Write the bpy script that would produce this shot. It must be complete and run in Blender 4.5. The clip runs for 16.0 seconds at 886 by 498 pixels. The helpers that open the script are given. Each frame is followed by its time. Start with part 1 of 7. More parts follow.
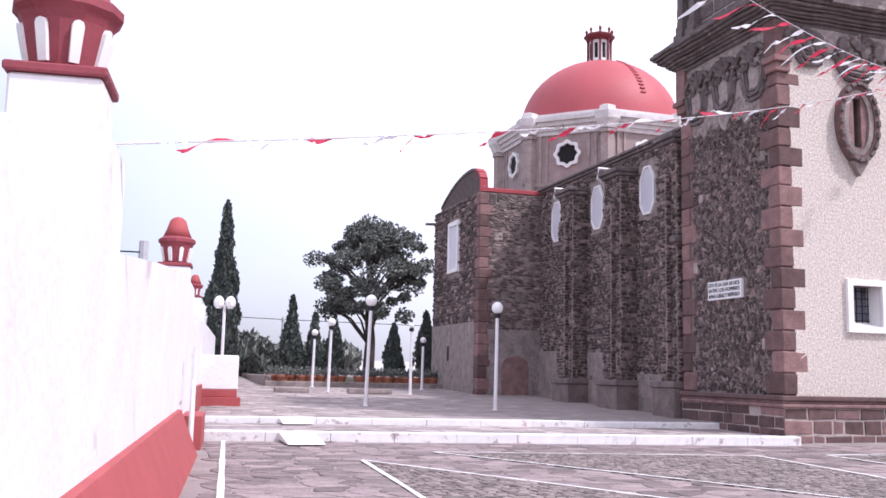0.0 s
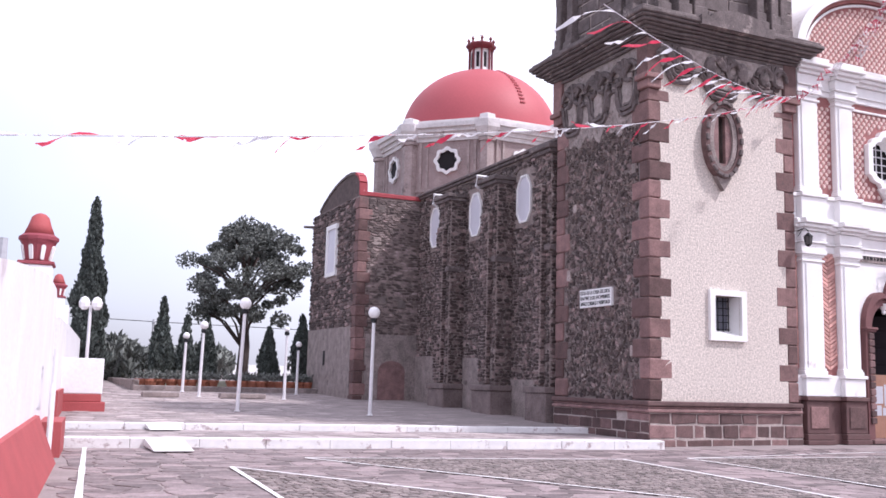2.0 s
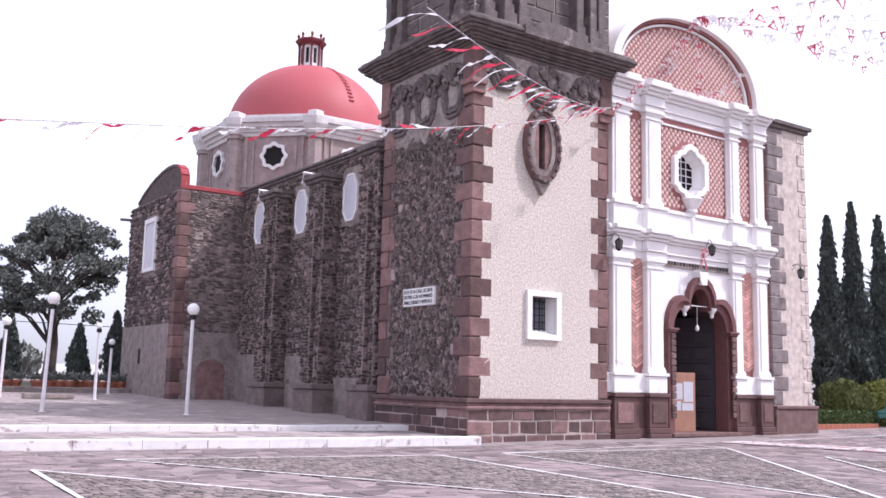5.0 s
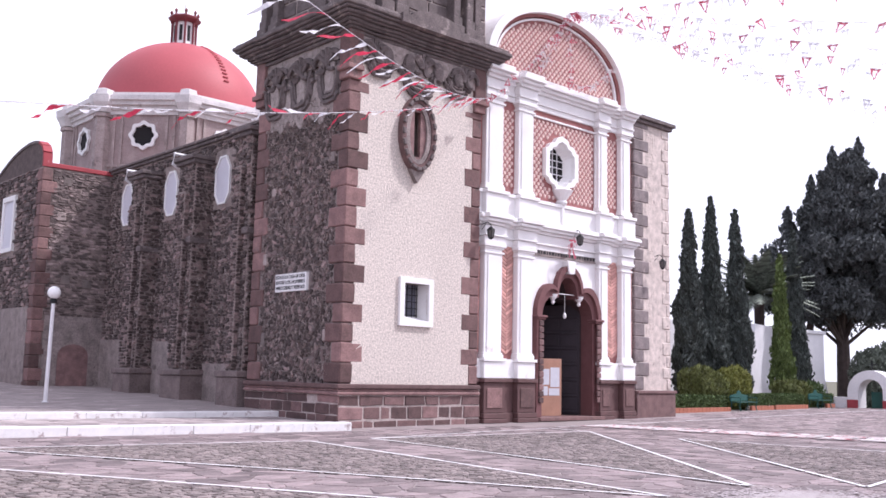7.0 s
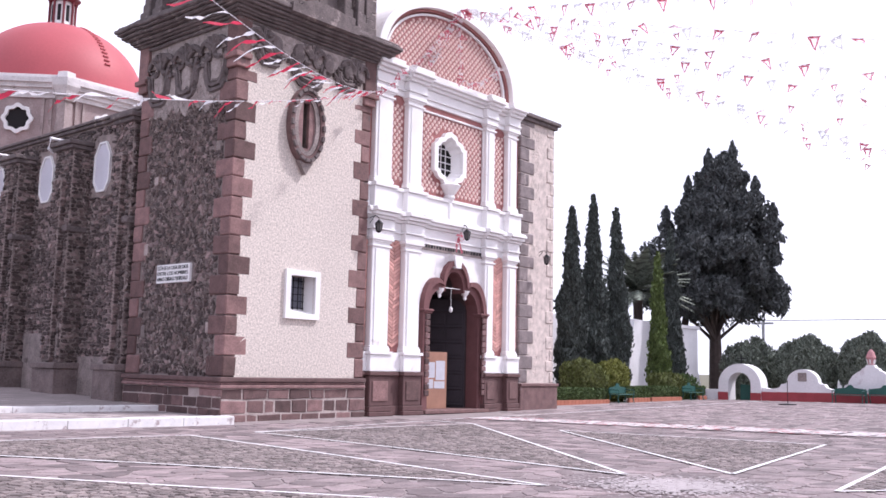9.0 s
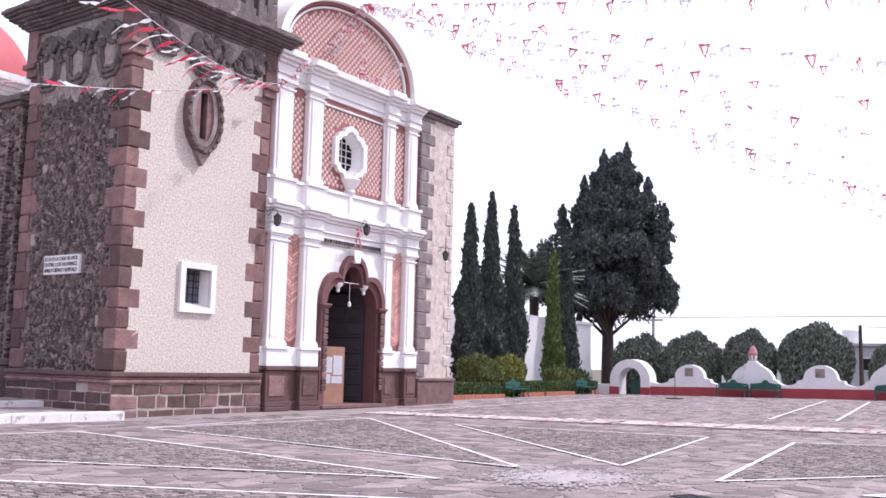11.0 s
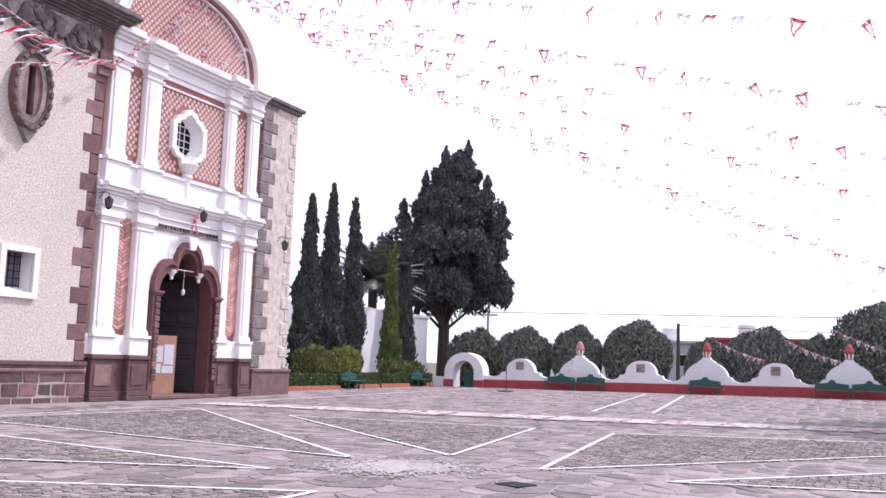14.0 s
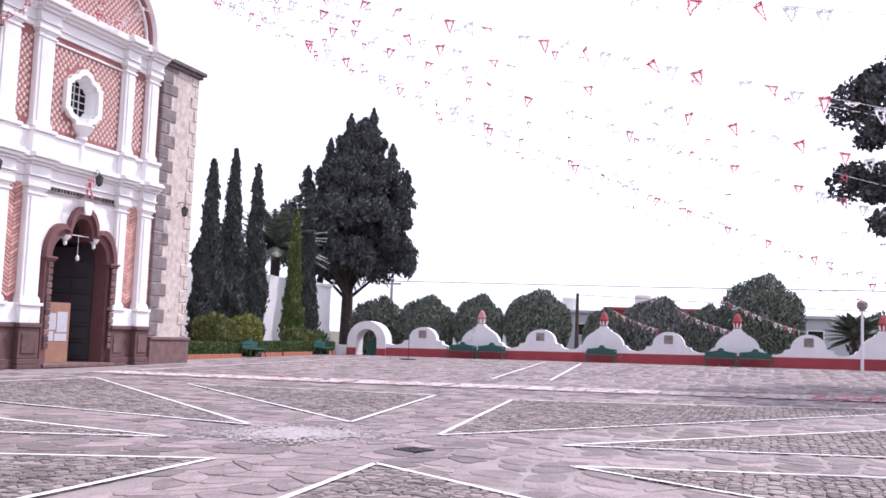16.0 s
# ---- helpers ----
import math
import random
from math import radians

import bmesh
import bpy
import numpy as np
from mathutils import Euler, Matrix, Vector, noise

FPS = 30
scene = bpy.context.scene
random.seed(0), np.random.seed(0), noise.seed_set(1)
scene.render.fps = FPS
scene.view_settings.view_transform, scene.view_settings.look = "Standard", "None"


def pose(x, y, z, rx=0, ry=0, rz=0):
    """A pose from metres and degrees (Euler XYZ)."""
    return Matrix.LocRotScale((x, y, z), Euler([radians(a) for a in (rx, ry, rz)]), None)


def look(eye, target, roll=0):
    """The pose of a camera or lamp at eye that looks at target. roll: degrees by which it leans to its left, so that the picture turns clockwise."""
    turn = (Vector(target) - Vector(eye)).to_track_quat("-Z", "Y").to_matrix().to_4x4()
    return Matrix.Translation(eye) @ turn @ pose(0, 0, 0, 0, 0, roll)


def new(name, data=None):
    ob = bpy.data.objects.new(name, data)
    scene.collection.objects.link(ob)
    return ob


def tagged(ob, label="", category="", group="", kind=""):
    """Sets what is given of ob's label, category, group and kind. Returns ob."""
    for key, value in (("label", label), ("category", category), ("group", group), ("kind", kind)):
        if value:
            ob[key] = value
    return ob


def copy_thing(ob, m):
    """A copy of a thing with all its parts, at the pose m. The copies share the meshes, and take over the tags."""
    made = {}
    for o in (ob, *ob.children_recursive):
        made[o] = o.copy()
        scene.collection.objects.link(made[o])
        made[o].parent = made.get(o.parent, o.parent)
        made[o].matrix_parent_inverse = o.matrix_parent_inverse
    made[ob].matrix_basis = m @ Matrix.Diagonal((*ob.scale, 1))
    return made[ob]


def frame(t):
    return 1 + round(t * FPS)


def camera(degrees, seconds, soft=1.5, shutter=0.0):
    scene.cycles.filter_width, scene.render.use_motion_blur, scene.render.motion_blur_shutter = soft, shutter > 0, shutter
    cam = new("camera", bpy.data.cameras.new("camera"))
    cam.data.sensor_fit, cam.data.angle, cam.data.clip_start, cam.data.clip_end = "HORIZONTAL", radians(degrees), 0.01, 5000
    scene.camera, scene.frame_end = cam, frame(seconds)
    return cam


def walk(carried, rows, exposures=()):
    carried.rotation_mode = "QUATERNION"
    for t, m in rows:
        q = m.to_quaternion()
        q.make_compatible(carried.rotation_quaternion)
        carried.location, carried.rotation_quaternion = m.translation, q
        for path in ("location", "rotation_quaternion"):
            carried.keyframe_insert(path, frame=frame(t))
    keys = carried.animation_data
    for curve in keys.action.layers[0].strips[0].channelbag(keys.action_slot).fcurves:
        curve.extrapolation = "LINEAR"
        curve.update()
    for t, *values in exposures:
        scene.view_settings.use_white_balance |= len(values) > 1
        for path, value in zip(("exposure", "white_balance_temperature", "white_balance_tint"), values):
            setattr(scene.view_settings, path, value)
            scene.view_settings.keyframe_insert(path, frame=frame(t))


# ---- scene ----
cam = camera(49.99, 16.0, soft=1.6)
# seconds, eye, target, roll
PATH = [
    (0, (-2.113, -2.469, 1.394), (-1.5251, -0.5753, 1.6525), 1.29),
    (0.5, (-2.078, -2.470, 1.405), (-1.4474, -0.5901, 1.6655), 1.29),
    (1, (-2.061, -2.468, 1.399), (-1.3748, -0.6089, 1.6688), 1.35),
    (1.5, (-2.055, -2.469, 1.408), (-1.3011, -0.6367, 1.6783), 1.40),
    (2, (-2.057, -2.451, 1.402), (-1.2340, -0.6491, 1.6763), 1.50),
    (2.5, (-2.067, -2.447, 1.400), (-1.1814, -0.6760, 1.6835), 1.31),
    (3, (-2.065, -2.473, 1.391), (-1.1281, -0.7299, 1.6779), 1.16),
    (3.5, (-2.058, -2.485, 1.391), (-1.0706, -0.7696, 1.6782), 1.39),
    (4, (-2.048, -2.465, 1.384), (-1.0126, -0.7780, 1.6706), 1.30),
    (6.5, (-1.999, -2.660, 1.377), (-0.7081, -1.1547, 1.6419), 1.43),
    (7, (-2.014, -2.674, 1.379), (-0.6743, -1.2113, 1.6369), 1.26),
    (7.5, (-2.016, -2.699, 1.379), (-0.6269, -1.2827, 1.6328), 1.12),
    (8, (-2.020, -2.709, 1.373), (-0.5910, -1.3335, 1.6277), 1.31),
    (8.5, (-2.033, -2.714, 1.380), (-0.5647, -1.3789, 1.6309), 1.48),
    (9, (-2.036, -2.725, 1.366), (-0.5326, -1.4304, 1.6158), 1.24),
    (11.5, (-2.116, -2.786, 1.366), (-0.4533, -1.7019, 1.6115), 1.63),
    (12, (-2.137, -2.797, 1.360), (-0.4470, -1.7567, 1.6090), 1.90),
    (12.5, (-2.150, -2.816, 1.358), (-0.4351, -1.8185, 1.6078), 1.77),
    (13, (-2.161, -2.840, 1.356), (-0.4165, -1.8938, 1.6033), 1.65),
    (13.5, (-2.169, -2.844, 1.352), (-0.3936, -1.9565, 1.5993), 1.95),
    (14, (-2.201, -2.865, 1.354), (-0.4011, -2.0269, 1.5915), 2.02),
    (14.5, (-2.212, -2.872, 1.347), (-0.3861, -2.0888, 1.5744), 2.29),
    (15, (-2.234, -2.903, 1.345), (-0.3850, -2.1714, 1.5547), 2.12),
    (15.5, (-2.282, -2.920, 1.357), (-0.4141, -2.2312, 1.5513), 1.97),
    (16, (-2.267, -2.936, 1.341), (-0.3849, -2.2826, 1.5210), 2.10),
]
EXPOSURES = [(0.0, 0.6, 5900.0, 19.5), (16.0, 0.6, 5900.0, 19.5)]
walk(cam, [(t, look(eye, target, roll)) for t, eye, target, roll in PATH], EXPOSURES)

# ---- light ----
world = bpy.data.worlds.new("sky")
scene.world = world
world.use_nodes = True
wn = world.node_tree.nodes
sky = wn.new("ShaderNodeTexSky")
sky.sky_type, sky.sun_disc = "NISHITA", False
SUN_EL, SUN_AZ = 52.0, 130.0          # height; compass turn, clockwise from +y
sky.sun_elevation, sky.sun_rotation = radians(SUN_EL), radians(SUN_AZ)
sky.air_density, sky.dust_density, sky.ozone_density = 1.0, 4.0, 1.0
wn["Background"].inputs["Strength"].default_value = 0.12
world.node_tree.links.new(sky.outputs[0], wn["Background"].inputs["Color"])
# bright thin cloud over the blue
cloud = wn.new("ShaderNodeBackground")
cloud.inputs["Color"].default_value, cloud.inputs["Strength"].default_value = (0.96, 0.95, 1.0, 1), 1.0
wtc, wno, wrp, wmx = wn.new("ShaderNodeTexCoord"), wn.new("ShaderNodeTexNoise"), wn.new("ShaderNodeMapRange"), wn.new("ShaderNodeMixShader")
wno.inputs["Scale"].default_value, wno.inputs["Detail"].default_value = 1.6, 5
wrp.inputs["From Min"].default_value, wrp.inputs["From Max"].default_value = 0.35, 0.6
wrp.inputs["To Min"].default_value, wrp.inputs["To Max"].default_value = 0.72, 0.98
wl = world.node_tree.links
wl.new(wtc.outputs["Generated"], wno.inputs["Vector"])
wl.new(wno.outputs["Fac"], wrp.inputs[0])
# the cloud thins out away from the sun
wdot, wfar, wmul = wn.new("ShaderNodeVectorMath"), wn.new("ShaderNodeMapRange"), wn.new("ShaderNodeMath")
wdot.operation, wmul.operation = "DOT_PRODUCT", "MULTIPLY"
wdot.inputs[1].default_value = (0.475, -0.396, 0.786)
wfar.inputs["From Min"].default_value, wfar.inputs["From Max"].default_value = -0.36, 0.0
wfar.inputs["To Min"].default_value, wfar.inputs["To Max"].default_value = 0.34, 1.0
wl.new(wtc.outputs["Generated"], wdot.inputs[0])
wl.new(wdot.outputs["Value"], wfar.inputs[0])
wl.new(wfar.outputs[0], wmul.inputs[0])
wl.new(wrp.outputs[0], wmul.inputs[1])
wl.new(wmul.outputs[0], wmx.inputs[0])
wl.new(wn["Background"].outputs[0], wmx.inputs[1])
wl.new(cloud.outputs[0], wmx.inputs[2])
wl.new(wmx.outputs[0], wn["World Output"].inputs["Surface"])
sun = new("sun", bpy.data.lights.new("sun", "SUN"))
sun.data.energy, sun.data.angle, sun.data.color = 2.5, radians(3.0), (1.0, 0.95, 0.88)
sd = Vector((math.sin(radians(SUN_AZ)) * math.cos(radians(SUN_EL)), math.cos(radians(SUN_AZ)) * math.cos(radians(SUN_EL)), math.sin(radians(SUN_EL))))
sun.matrix_world = look(sd * 100, (0, 0, 0))


# ---- materials ----
def material(name, colour, rough=0.8, vary=0.15, scale=4.0, bump=0.2, fine=40.0, second=None, spots=0.0, random_island=False, metal=0.0):
    """A surface of one base colour with stains at two scales, fine relief and, where asked, a second colour in patches."""
    m = bpy.data.materials.new(name)
    m.use_nodes = True
    nt = m.node_tree
    b = nt.nodes["Principled BSDF"]
    b.inputs["Roughness"].default_value, b.inputs["Metallic"].default_value = rough, metal
    tc = nt.nodes.new("ShaderNodeTexCoord")
    big = nt.nodes.new("ShaderNodeTexNoise")
    big.inputs["Scale"].default_value, big.inputs["Detail"].default_value = scale, 6
    small = nt.nodes.new("ShaderNodeTexNoise")
    small.inputs["Scale"].default_value, small.inputs["Detail"].default_value = fine, 4
    for n in (big, small):
        nt.links.new(tc.outputs["Object"], n.inputs["Vector"])
    ramp = nt.nodes.new("ShaderNodeValToRGB")
    c = Vector(colour)
    lo, hi = c * (1 - vary), c * (1 + vary)
    ramp.color_ramp.elements[0].position, ramp.color_ramp.elements[1].position = 0.3, 0.7
    ramp.color_ramp.elements[0].color, ramp.color_ramp.elements[1].color = (*lo, 1), (*[min(v, 1) for v in hi], 1)
    mixf = nt.nodes.new("ShaderNodeMath")
    mixf.operation = "MULTIPLY_ADD"
    mixf.inputs[1].default_value = 0.45
    nt.links.new(small.outputs["Fac"], mixf.inputs[0])
    half = nt.nodes.new("ShaderNodeMath")
    half.operation = "MULTIPLY"
    half.inputs[1].default_value = 0.55
    nt.links.new(big.outputs["Fac"], half.inputs[0])
    nt.links.new(half.outputs[0], mixf.inputs[2])
    nt.links.new(mixf.outputs[0], ramp.inputs[0])
    out = ramp.outputs[0]
    if second is not None:
        pat = nt.nodes.new("ShaderNodeTexNoise")
        pat.inputs["Scale"].default_value, pat.inputs["Detail"].default_value = scale * 0.6, 8
        pat.inputs["Roughness"].default_value = 0.7
        off = nt.nodes.new("ShaderNodeVectorMath")
        off.inputs[1].default_value = (7.3, 2.1, 4.4)
        nt.links.new(tc.outputs["Object"], off.inputs[0])
        nt.links.new(off.outputs[0], pat.inputs["Vector"])
        pr = nt.nodes.new("ShaderNodeValToRGB")
        pr.color_ramp.elements[0].position, pr.color_ramp.elements[1].position = 0.62 - spots * 0.3, 0.70 - spots * 0.3
        nt.links.new(pat.outputs["Fac"], pr.inputs[0])
        mx = nt.nodes.new("ShaderNodeMixRGB")
        mx.inputs["Color2"].default_value = (*second, 1)
        nt.links.new(pr.outputs[0], mx.inputs[0])
        nt.links.new(out, mx.inputs["Color1"])
        out = mx.outputs[0]
    if random_island:
        info = nt.nodes.new("ShaderNodeObjectInfo")
        geo = nt.nodes.new("ShaderNodeNewGeometry")
        add = nt.nodes.new("ShaderNodeMath")
        nt.links.new(info.outputs["Random"], add.inputs[0])
        nt.links.new(geo.outputs["Random Per Island"], add.inputs[1])
        fr = nt.nodes.new("ShaderNodeMath")
        fr.operation = "FRACT"
        nt.links.new(add.outputs[0], fr.inputs[0])
        hsv = nt.nodes.new("ShaderNodeHueSaturation")
        mr = nt.nodes.new("ShaderNodeMapRange")
        mr.inputs["To Min"].default_value, mr.inputs["To Max"].default_value = random_island[0], random_island[1]
        pw = nt.nodes.new("ShaderNodeMath")
        pw.operation = "POWER"
        pw.inputs[1].default_value = random_island[2] if len(random_island) > 2 else 1.0
        nt.links.new(fr.outputs[0], pw.inputs[0])
        nt.links.new(pw.outputs[0], mr.inputs[0])
        nt.links.new(mr.outputs[0], hsv.inputs["Value"])
        nt.links.new(out, hsv.inputs["Color"])
        out = hsv.outputs[0]
    nt.links.new(out, b.inputs["Base Color"])
    if bump:
        bp = nt.nodes.new("ShaderNodeBump")
        bp.inputs["Strength"].default_value, bp.inputs["Distance"].default_value = bump, 0.02
        nt.links.new(mixf.outputs[0], bp.inputs["Height"])
        nt.links.new(bp.outputs[0], b.inputs["Normal"])
    return m


M_WHITE = material("white_limewash", (0.74, 0.72, 0.74), 0.85, 0.10, 1.2, 0.8, 12, second=(0.55, 0.48, 0.50), spots=0.02)
M_FLAKE = material("flaked_pink_limewash", (0.76, 0.72, 0.73), 0.85, 0.08, 3.0, 0.6, 18, second=(0.58, 0.36, 0.37), spots=0.08)
M_TRIM = material("white_stucco", (0.80, 0.78, 0.78), 0.8, 0.07, 2.0, 0.2, 30, second=(0.56, 0.50, 0.50), spots=-0.06)
M_LINE = material("worn_white_paint", (0.72, 0.70, 0.70), 0.8, 0.12, 6.0, 0.2, 60, second=(0.38, 0.31, 0.31), spots=0.16)
M_REDBASE = material("red_base_paint", (0.36, 0.07, 0.072), 0.75, 0.15, 2.0, 0.3, 30)
M_REDFAR = material("chipped_red_paint", (0.33, 0.05, 0.06), 0.75, 0.25, 1.6, 0.3, 30, second=(0.62, 0.48, 0.48), spots=-0.01)
M_RED = material("red_dome_paint", (0.40, 0.075, 0.088), 0.6, 0.10, 0.5, 0.05, 10)
M_CROWN = material("weathered_crown_red", (0.25, 0.045, 0.06), 0.7, 0.2, 4.0, 0.3, 30, second=(0.40, 0.20, 0.21), spots=-0.03)
M_REDDARK = material("dark_red_paint", (0.155, 0.022, 0.03), 0.6, 0.15, 3.0, 0.1, 30)
M_STONE = material("dark_rubble_stone", (0.122, 0.088, 0.084), 0.9, 0.5, 5.0, 0.9, 40, second=(0.22, 0.17, 0.16), spots=-0.02, random_island=(0.5, 2.6, 3.0))
M_STONE2 = material("grey_brown_coursed_stone", (0.20, 0.155, 0.148), 0.9, 0.5, 5.0, 0.9, 40, second=(0.32, 0.26, 0.245), spots=0.0, random_island=(0.5, 2.0, 2.0))
M_CHIP = material("pale_joint_chips", (0.30, 0.245, 0.23), 0.95, 0.4, 5.0, 0.8, 40, random_island=(0.4, 1.3))
M_OLDPLASTER = material("patchy_old_plaster", (0.33, 0.275, 0.26), 0.95, 0.4, 7.0, 0.9, 30, second=(0.10, 0.078, 0.075), spots=0.12)
M_MORTARD = material("dark_rubble_mortar", (0.21, 0.17, 0.16), 0.95, 0.4, 4.0, 0.8, 30, second=(0.08, 0.062, 0.058), spots=0.10)
M_MORTAR = material("old_lime_mortar", (0.27, 0.215, 0.20), 0.95, 0.5, 2.5, 0.8, 30, second=(0.08, 0.062, 0.058), spots=0.10)
M_MORTARL = material("pale_lime_mortar", (0.38, 0.32, 0.30), 0.95, 0.35, 4.0, 0.7, 30, second=(0.18, 0.14, 0.135), spots=0.06)
M_QUOIN = material("red_brown_quoin_stone", (0.16, 0.092, 0.087), 0.88, 0.4, 4.0, 0.8, 24, second=(0.10, 0.07, 0.067), spots=0.10, random_island=(0.6, 1.6))
M_PLINTH = material("dark_plinth_stone", (0.145, 0.085, 0.082), 0.85, 0.45, 4.0, 0.7, 30, second=(0.21, 0.15, 0.145), spots=0.0, random_island=(0.5, 1.6))
M_CORNICE = material("black_weathered_cornice", (0.135, 0.108, 0.106), 0.9, 0.5, 3.5, 0.9, 26, second=(0.33, 0.27, 0.255), spots=0.12)
M_PLASTER = material("cream_pebble_plaster", (0.60, 0.53, 0.48), 0.92, 0.55, 20.0, 1.0, 110, second=(0.40, 0.325, 0.30), spots=-0.02)
M_STUBPL = material("patchy_stub_plaster", (0.55, 0.47, 0.43), 0.92, 0.4, 5.0, 1.0, 60, second=(0.24, 0.185, 0.175), spots=0.06)
M_PALESTONE = material("pale_render_band", (0.25, 0.205, 0.195), 0.9, 0.5, 3.0, 0.9, 24, second=(0.11, 0.085, 0.08), spots=0.11)
M_FOOT = material("stained_buttress_foot", (0.17, 0.13, 0.125), 0.9, 0.5, 2.4, 0.9, 20, second=(0.30, 0.25, 0.24), spots=0.02)
M_DRUM = material("drum_mauve_stone", (0.33, 0.255, 0.25), 0.9, 0.35, 1.6, 0.6, 20, second=(0.45, 0.37, 0.35), spots=0.05)
M_DRUMTOP = material("streaked_white_cornice", (0.66, 0.62, 0.62), 0.9, 0.2, 2.2, 0.6, 16, second=(0.34, 0.28, 0.28), spots=0.05)
M_DRUMRIB = material("drum_rib_stone", (0.36, 0.29, 0.28), 0.9, 0.4, 3.0, 0.6, 20, second=(0.20, 0.16, 0.155), spots=0.08)
M_TILE = material("red_brick_tile", (0.31, 0.125, 0.118), 0.8, 0.2, 6.0, 0.3, 50)
M_TILEDOT = material("pale_tile_stud", (0.68, 0.50, 0.46), 0.6, 0.1, 6.0, 0.1, 50)
M_FLAG = material("flagstone", (0.215, 0.168, 0.168), 0.78, 0.45, 3.5, 0.8, 30, second=(0.29, 0.235, 0.23), spots=0.03, random_island=(0.6, 1.4))
M_TERRACE = material("pale_terrace_flag", (0.34, 0.285, 0.28), 0.8, 0.4, 2.5, 0.6, 25, second=(0.20, 0.155, 0.155), spots=0.02, random_island=(0.65, 1.35))
M_COBBLE = material("cobble", (0.205, 0.168, 0.16), 0.85, 0.3, 1.2, 0.5, 40, random_island=(0.6, 1.45))
M_JOINT = material("paving_joint", (0.275, 0.23, 0.225), 0.95, 0.3, 1.5, 0.6, 30, second=(0.18, 0.145, 0.142), spots=-0.03)
# near-black that stands in for the shade inside openings
M_DARK = material("unlit_interior_black", (0.012, 0.010, 0.012), 0.9, 0.2, 3.0, 0.1, 20)
M_WOOD = material("dark_door_wood", (0.13, 0.062, 0.055), 0.7, 0.3, 3.0, 0.3, 30)
M_IRON = material("black_iron", (0.02, 0.02, 0.022), 0.5, 0.2, 8.0, 0.1, 40, metal=0.6)
M_METAL = material("white_painted_steel", (0.72, 0.70, 0.72), 0.45, 0.06, 5.0, 0.05, 40)
M_GLOBE = material("opal_globe", (0.82, 0.80, 0.80), 0.25, 0.04, 5.0, 0.0, 20)
M_GREEN = material("green_bench_paint", (0.02, 0.09, 0.075), 0.45, 0.2, 5.0, 0.1, 40)
M_LEAF = material("cypress_foliage", (0.070, 0.082, 0.074), 0.8, 0.5, 2.0, 0.0, 12, random_island=(0.5, 1.6))
M_LEAF2 = material("broadleaf_foliage", (0.17, 0.18, 0.165), 0.75, 0.4, 2.0, 0.0, 12, random_island=(0.5, 1.6))
M_LEAFY = material("bright_clipped_foliage", (0.21, 0.22, 0.055), 0.75, 0.4, 3.0, 0.0, 12, random_island=(0.6, 1.5))
M_CONIF = material("conifer_foliage", (0.088, 0.094, 0.094), 0.8, 0.45, 2.0, 0.0, 12, random_island=(0.45, 1.8))
M_BUSH = material("bush_foliage", (0.155, 0.175, 0.14), 0.8, 0.4, 3.0, 0.0, 12, random_island=(0.5, 1.6))
M_HEDGE = material("hedge_foliage", (0.085, 0.125, 0.045), 0.8, 0.4, 3.0, 0.0, 12, random_island=(0.5, 1.7))
M_BARK = material("grey_brown_bark", (0.07, 0.05, 0.045), 0.9, 0.4, 3.0, 0.8, 20)
M_TERRA = material("terracotta", (0.36, 0.13, 0.08), 0.8, 0.2, 5.0, 0.2, 30)
M_GRASS = material("dry_grass_ground", (0.12, 0.11, 0.07), 0.95, 0.3, 0.5, 0.5, 10)


# ---- builders ----
def mesh_of(name, bm, mat, smooth=False):
    me = bpy.data.meshes.new(name)
    bm.to_mesh(me)
    bm.free()
    for mm in (mat if isinstance(mat, (list, tuple)) else [mat]):
        me.materials.append(mm)
    if smooth:
        for p in me.polygons:
            p.use_smooth = True
    return me


def part(name, bm, mat, parent=None, label="", smooth=False):
    ob = new(name, mesh_of(name, bm, mat, smooth))
    if parent is not None:
        ob.parent = parent
    if label:
        ob["label"] = label
    return ob


def thing(name, label, category, group="", kind="", at=(0, 0, 0), rz=0.0):
    ob = new(name)
    ob.matrix_basis = pose(*at, 0, 0, rz)
    ob.empty_display_size = 0.2
    return tagged(ob, label, category, group, kind)


def solid(name, bm, mat, label, category, group="", kind="", smooth=False):
    return tagged(part(name, bm, mat, None, "", smooth), label, category, group, kind)


def box(bm, x0, x1, y0, y1, z0, z1, bevel=0.0, taper=0.0):
    vs = [bm.verts.new((x, y, z)) for z in (z0, z1) for y in (y0, y1) for x in (x0, x1)]
    if taper:
        cx, cy = (x0 + x1) / 2, (y0 + y1) / 2
        for v in vs[4:]:
            v.co.x, v.co.y = cx + (v.co.x - cx) * (1 - taper), cy + (v.co.y - cy) * (1 - taper)
    fs = [bm.faces.new([vs[i] for i in q]) for q in ((0, 2, 3, 1), (4, 5, 7, 6), (0, 1, 5, 4), (2, 6, 7, 3), (0, 4, 6, 2), (1, 3, 7, 5))]
    if bevel:
        es = {e for f in fs for e in f.edges}
        bmesh.ops.bevel(bm, geom=list(es), offset=bevel, segments=1, affect="EDGES")
    return bm


def boxes(*rows, bevel=0.0):
    bm = bmesh.new()
    for r in rows:
        box(bm, *r, bevel=bevel)
    return bm


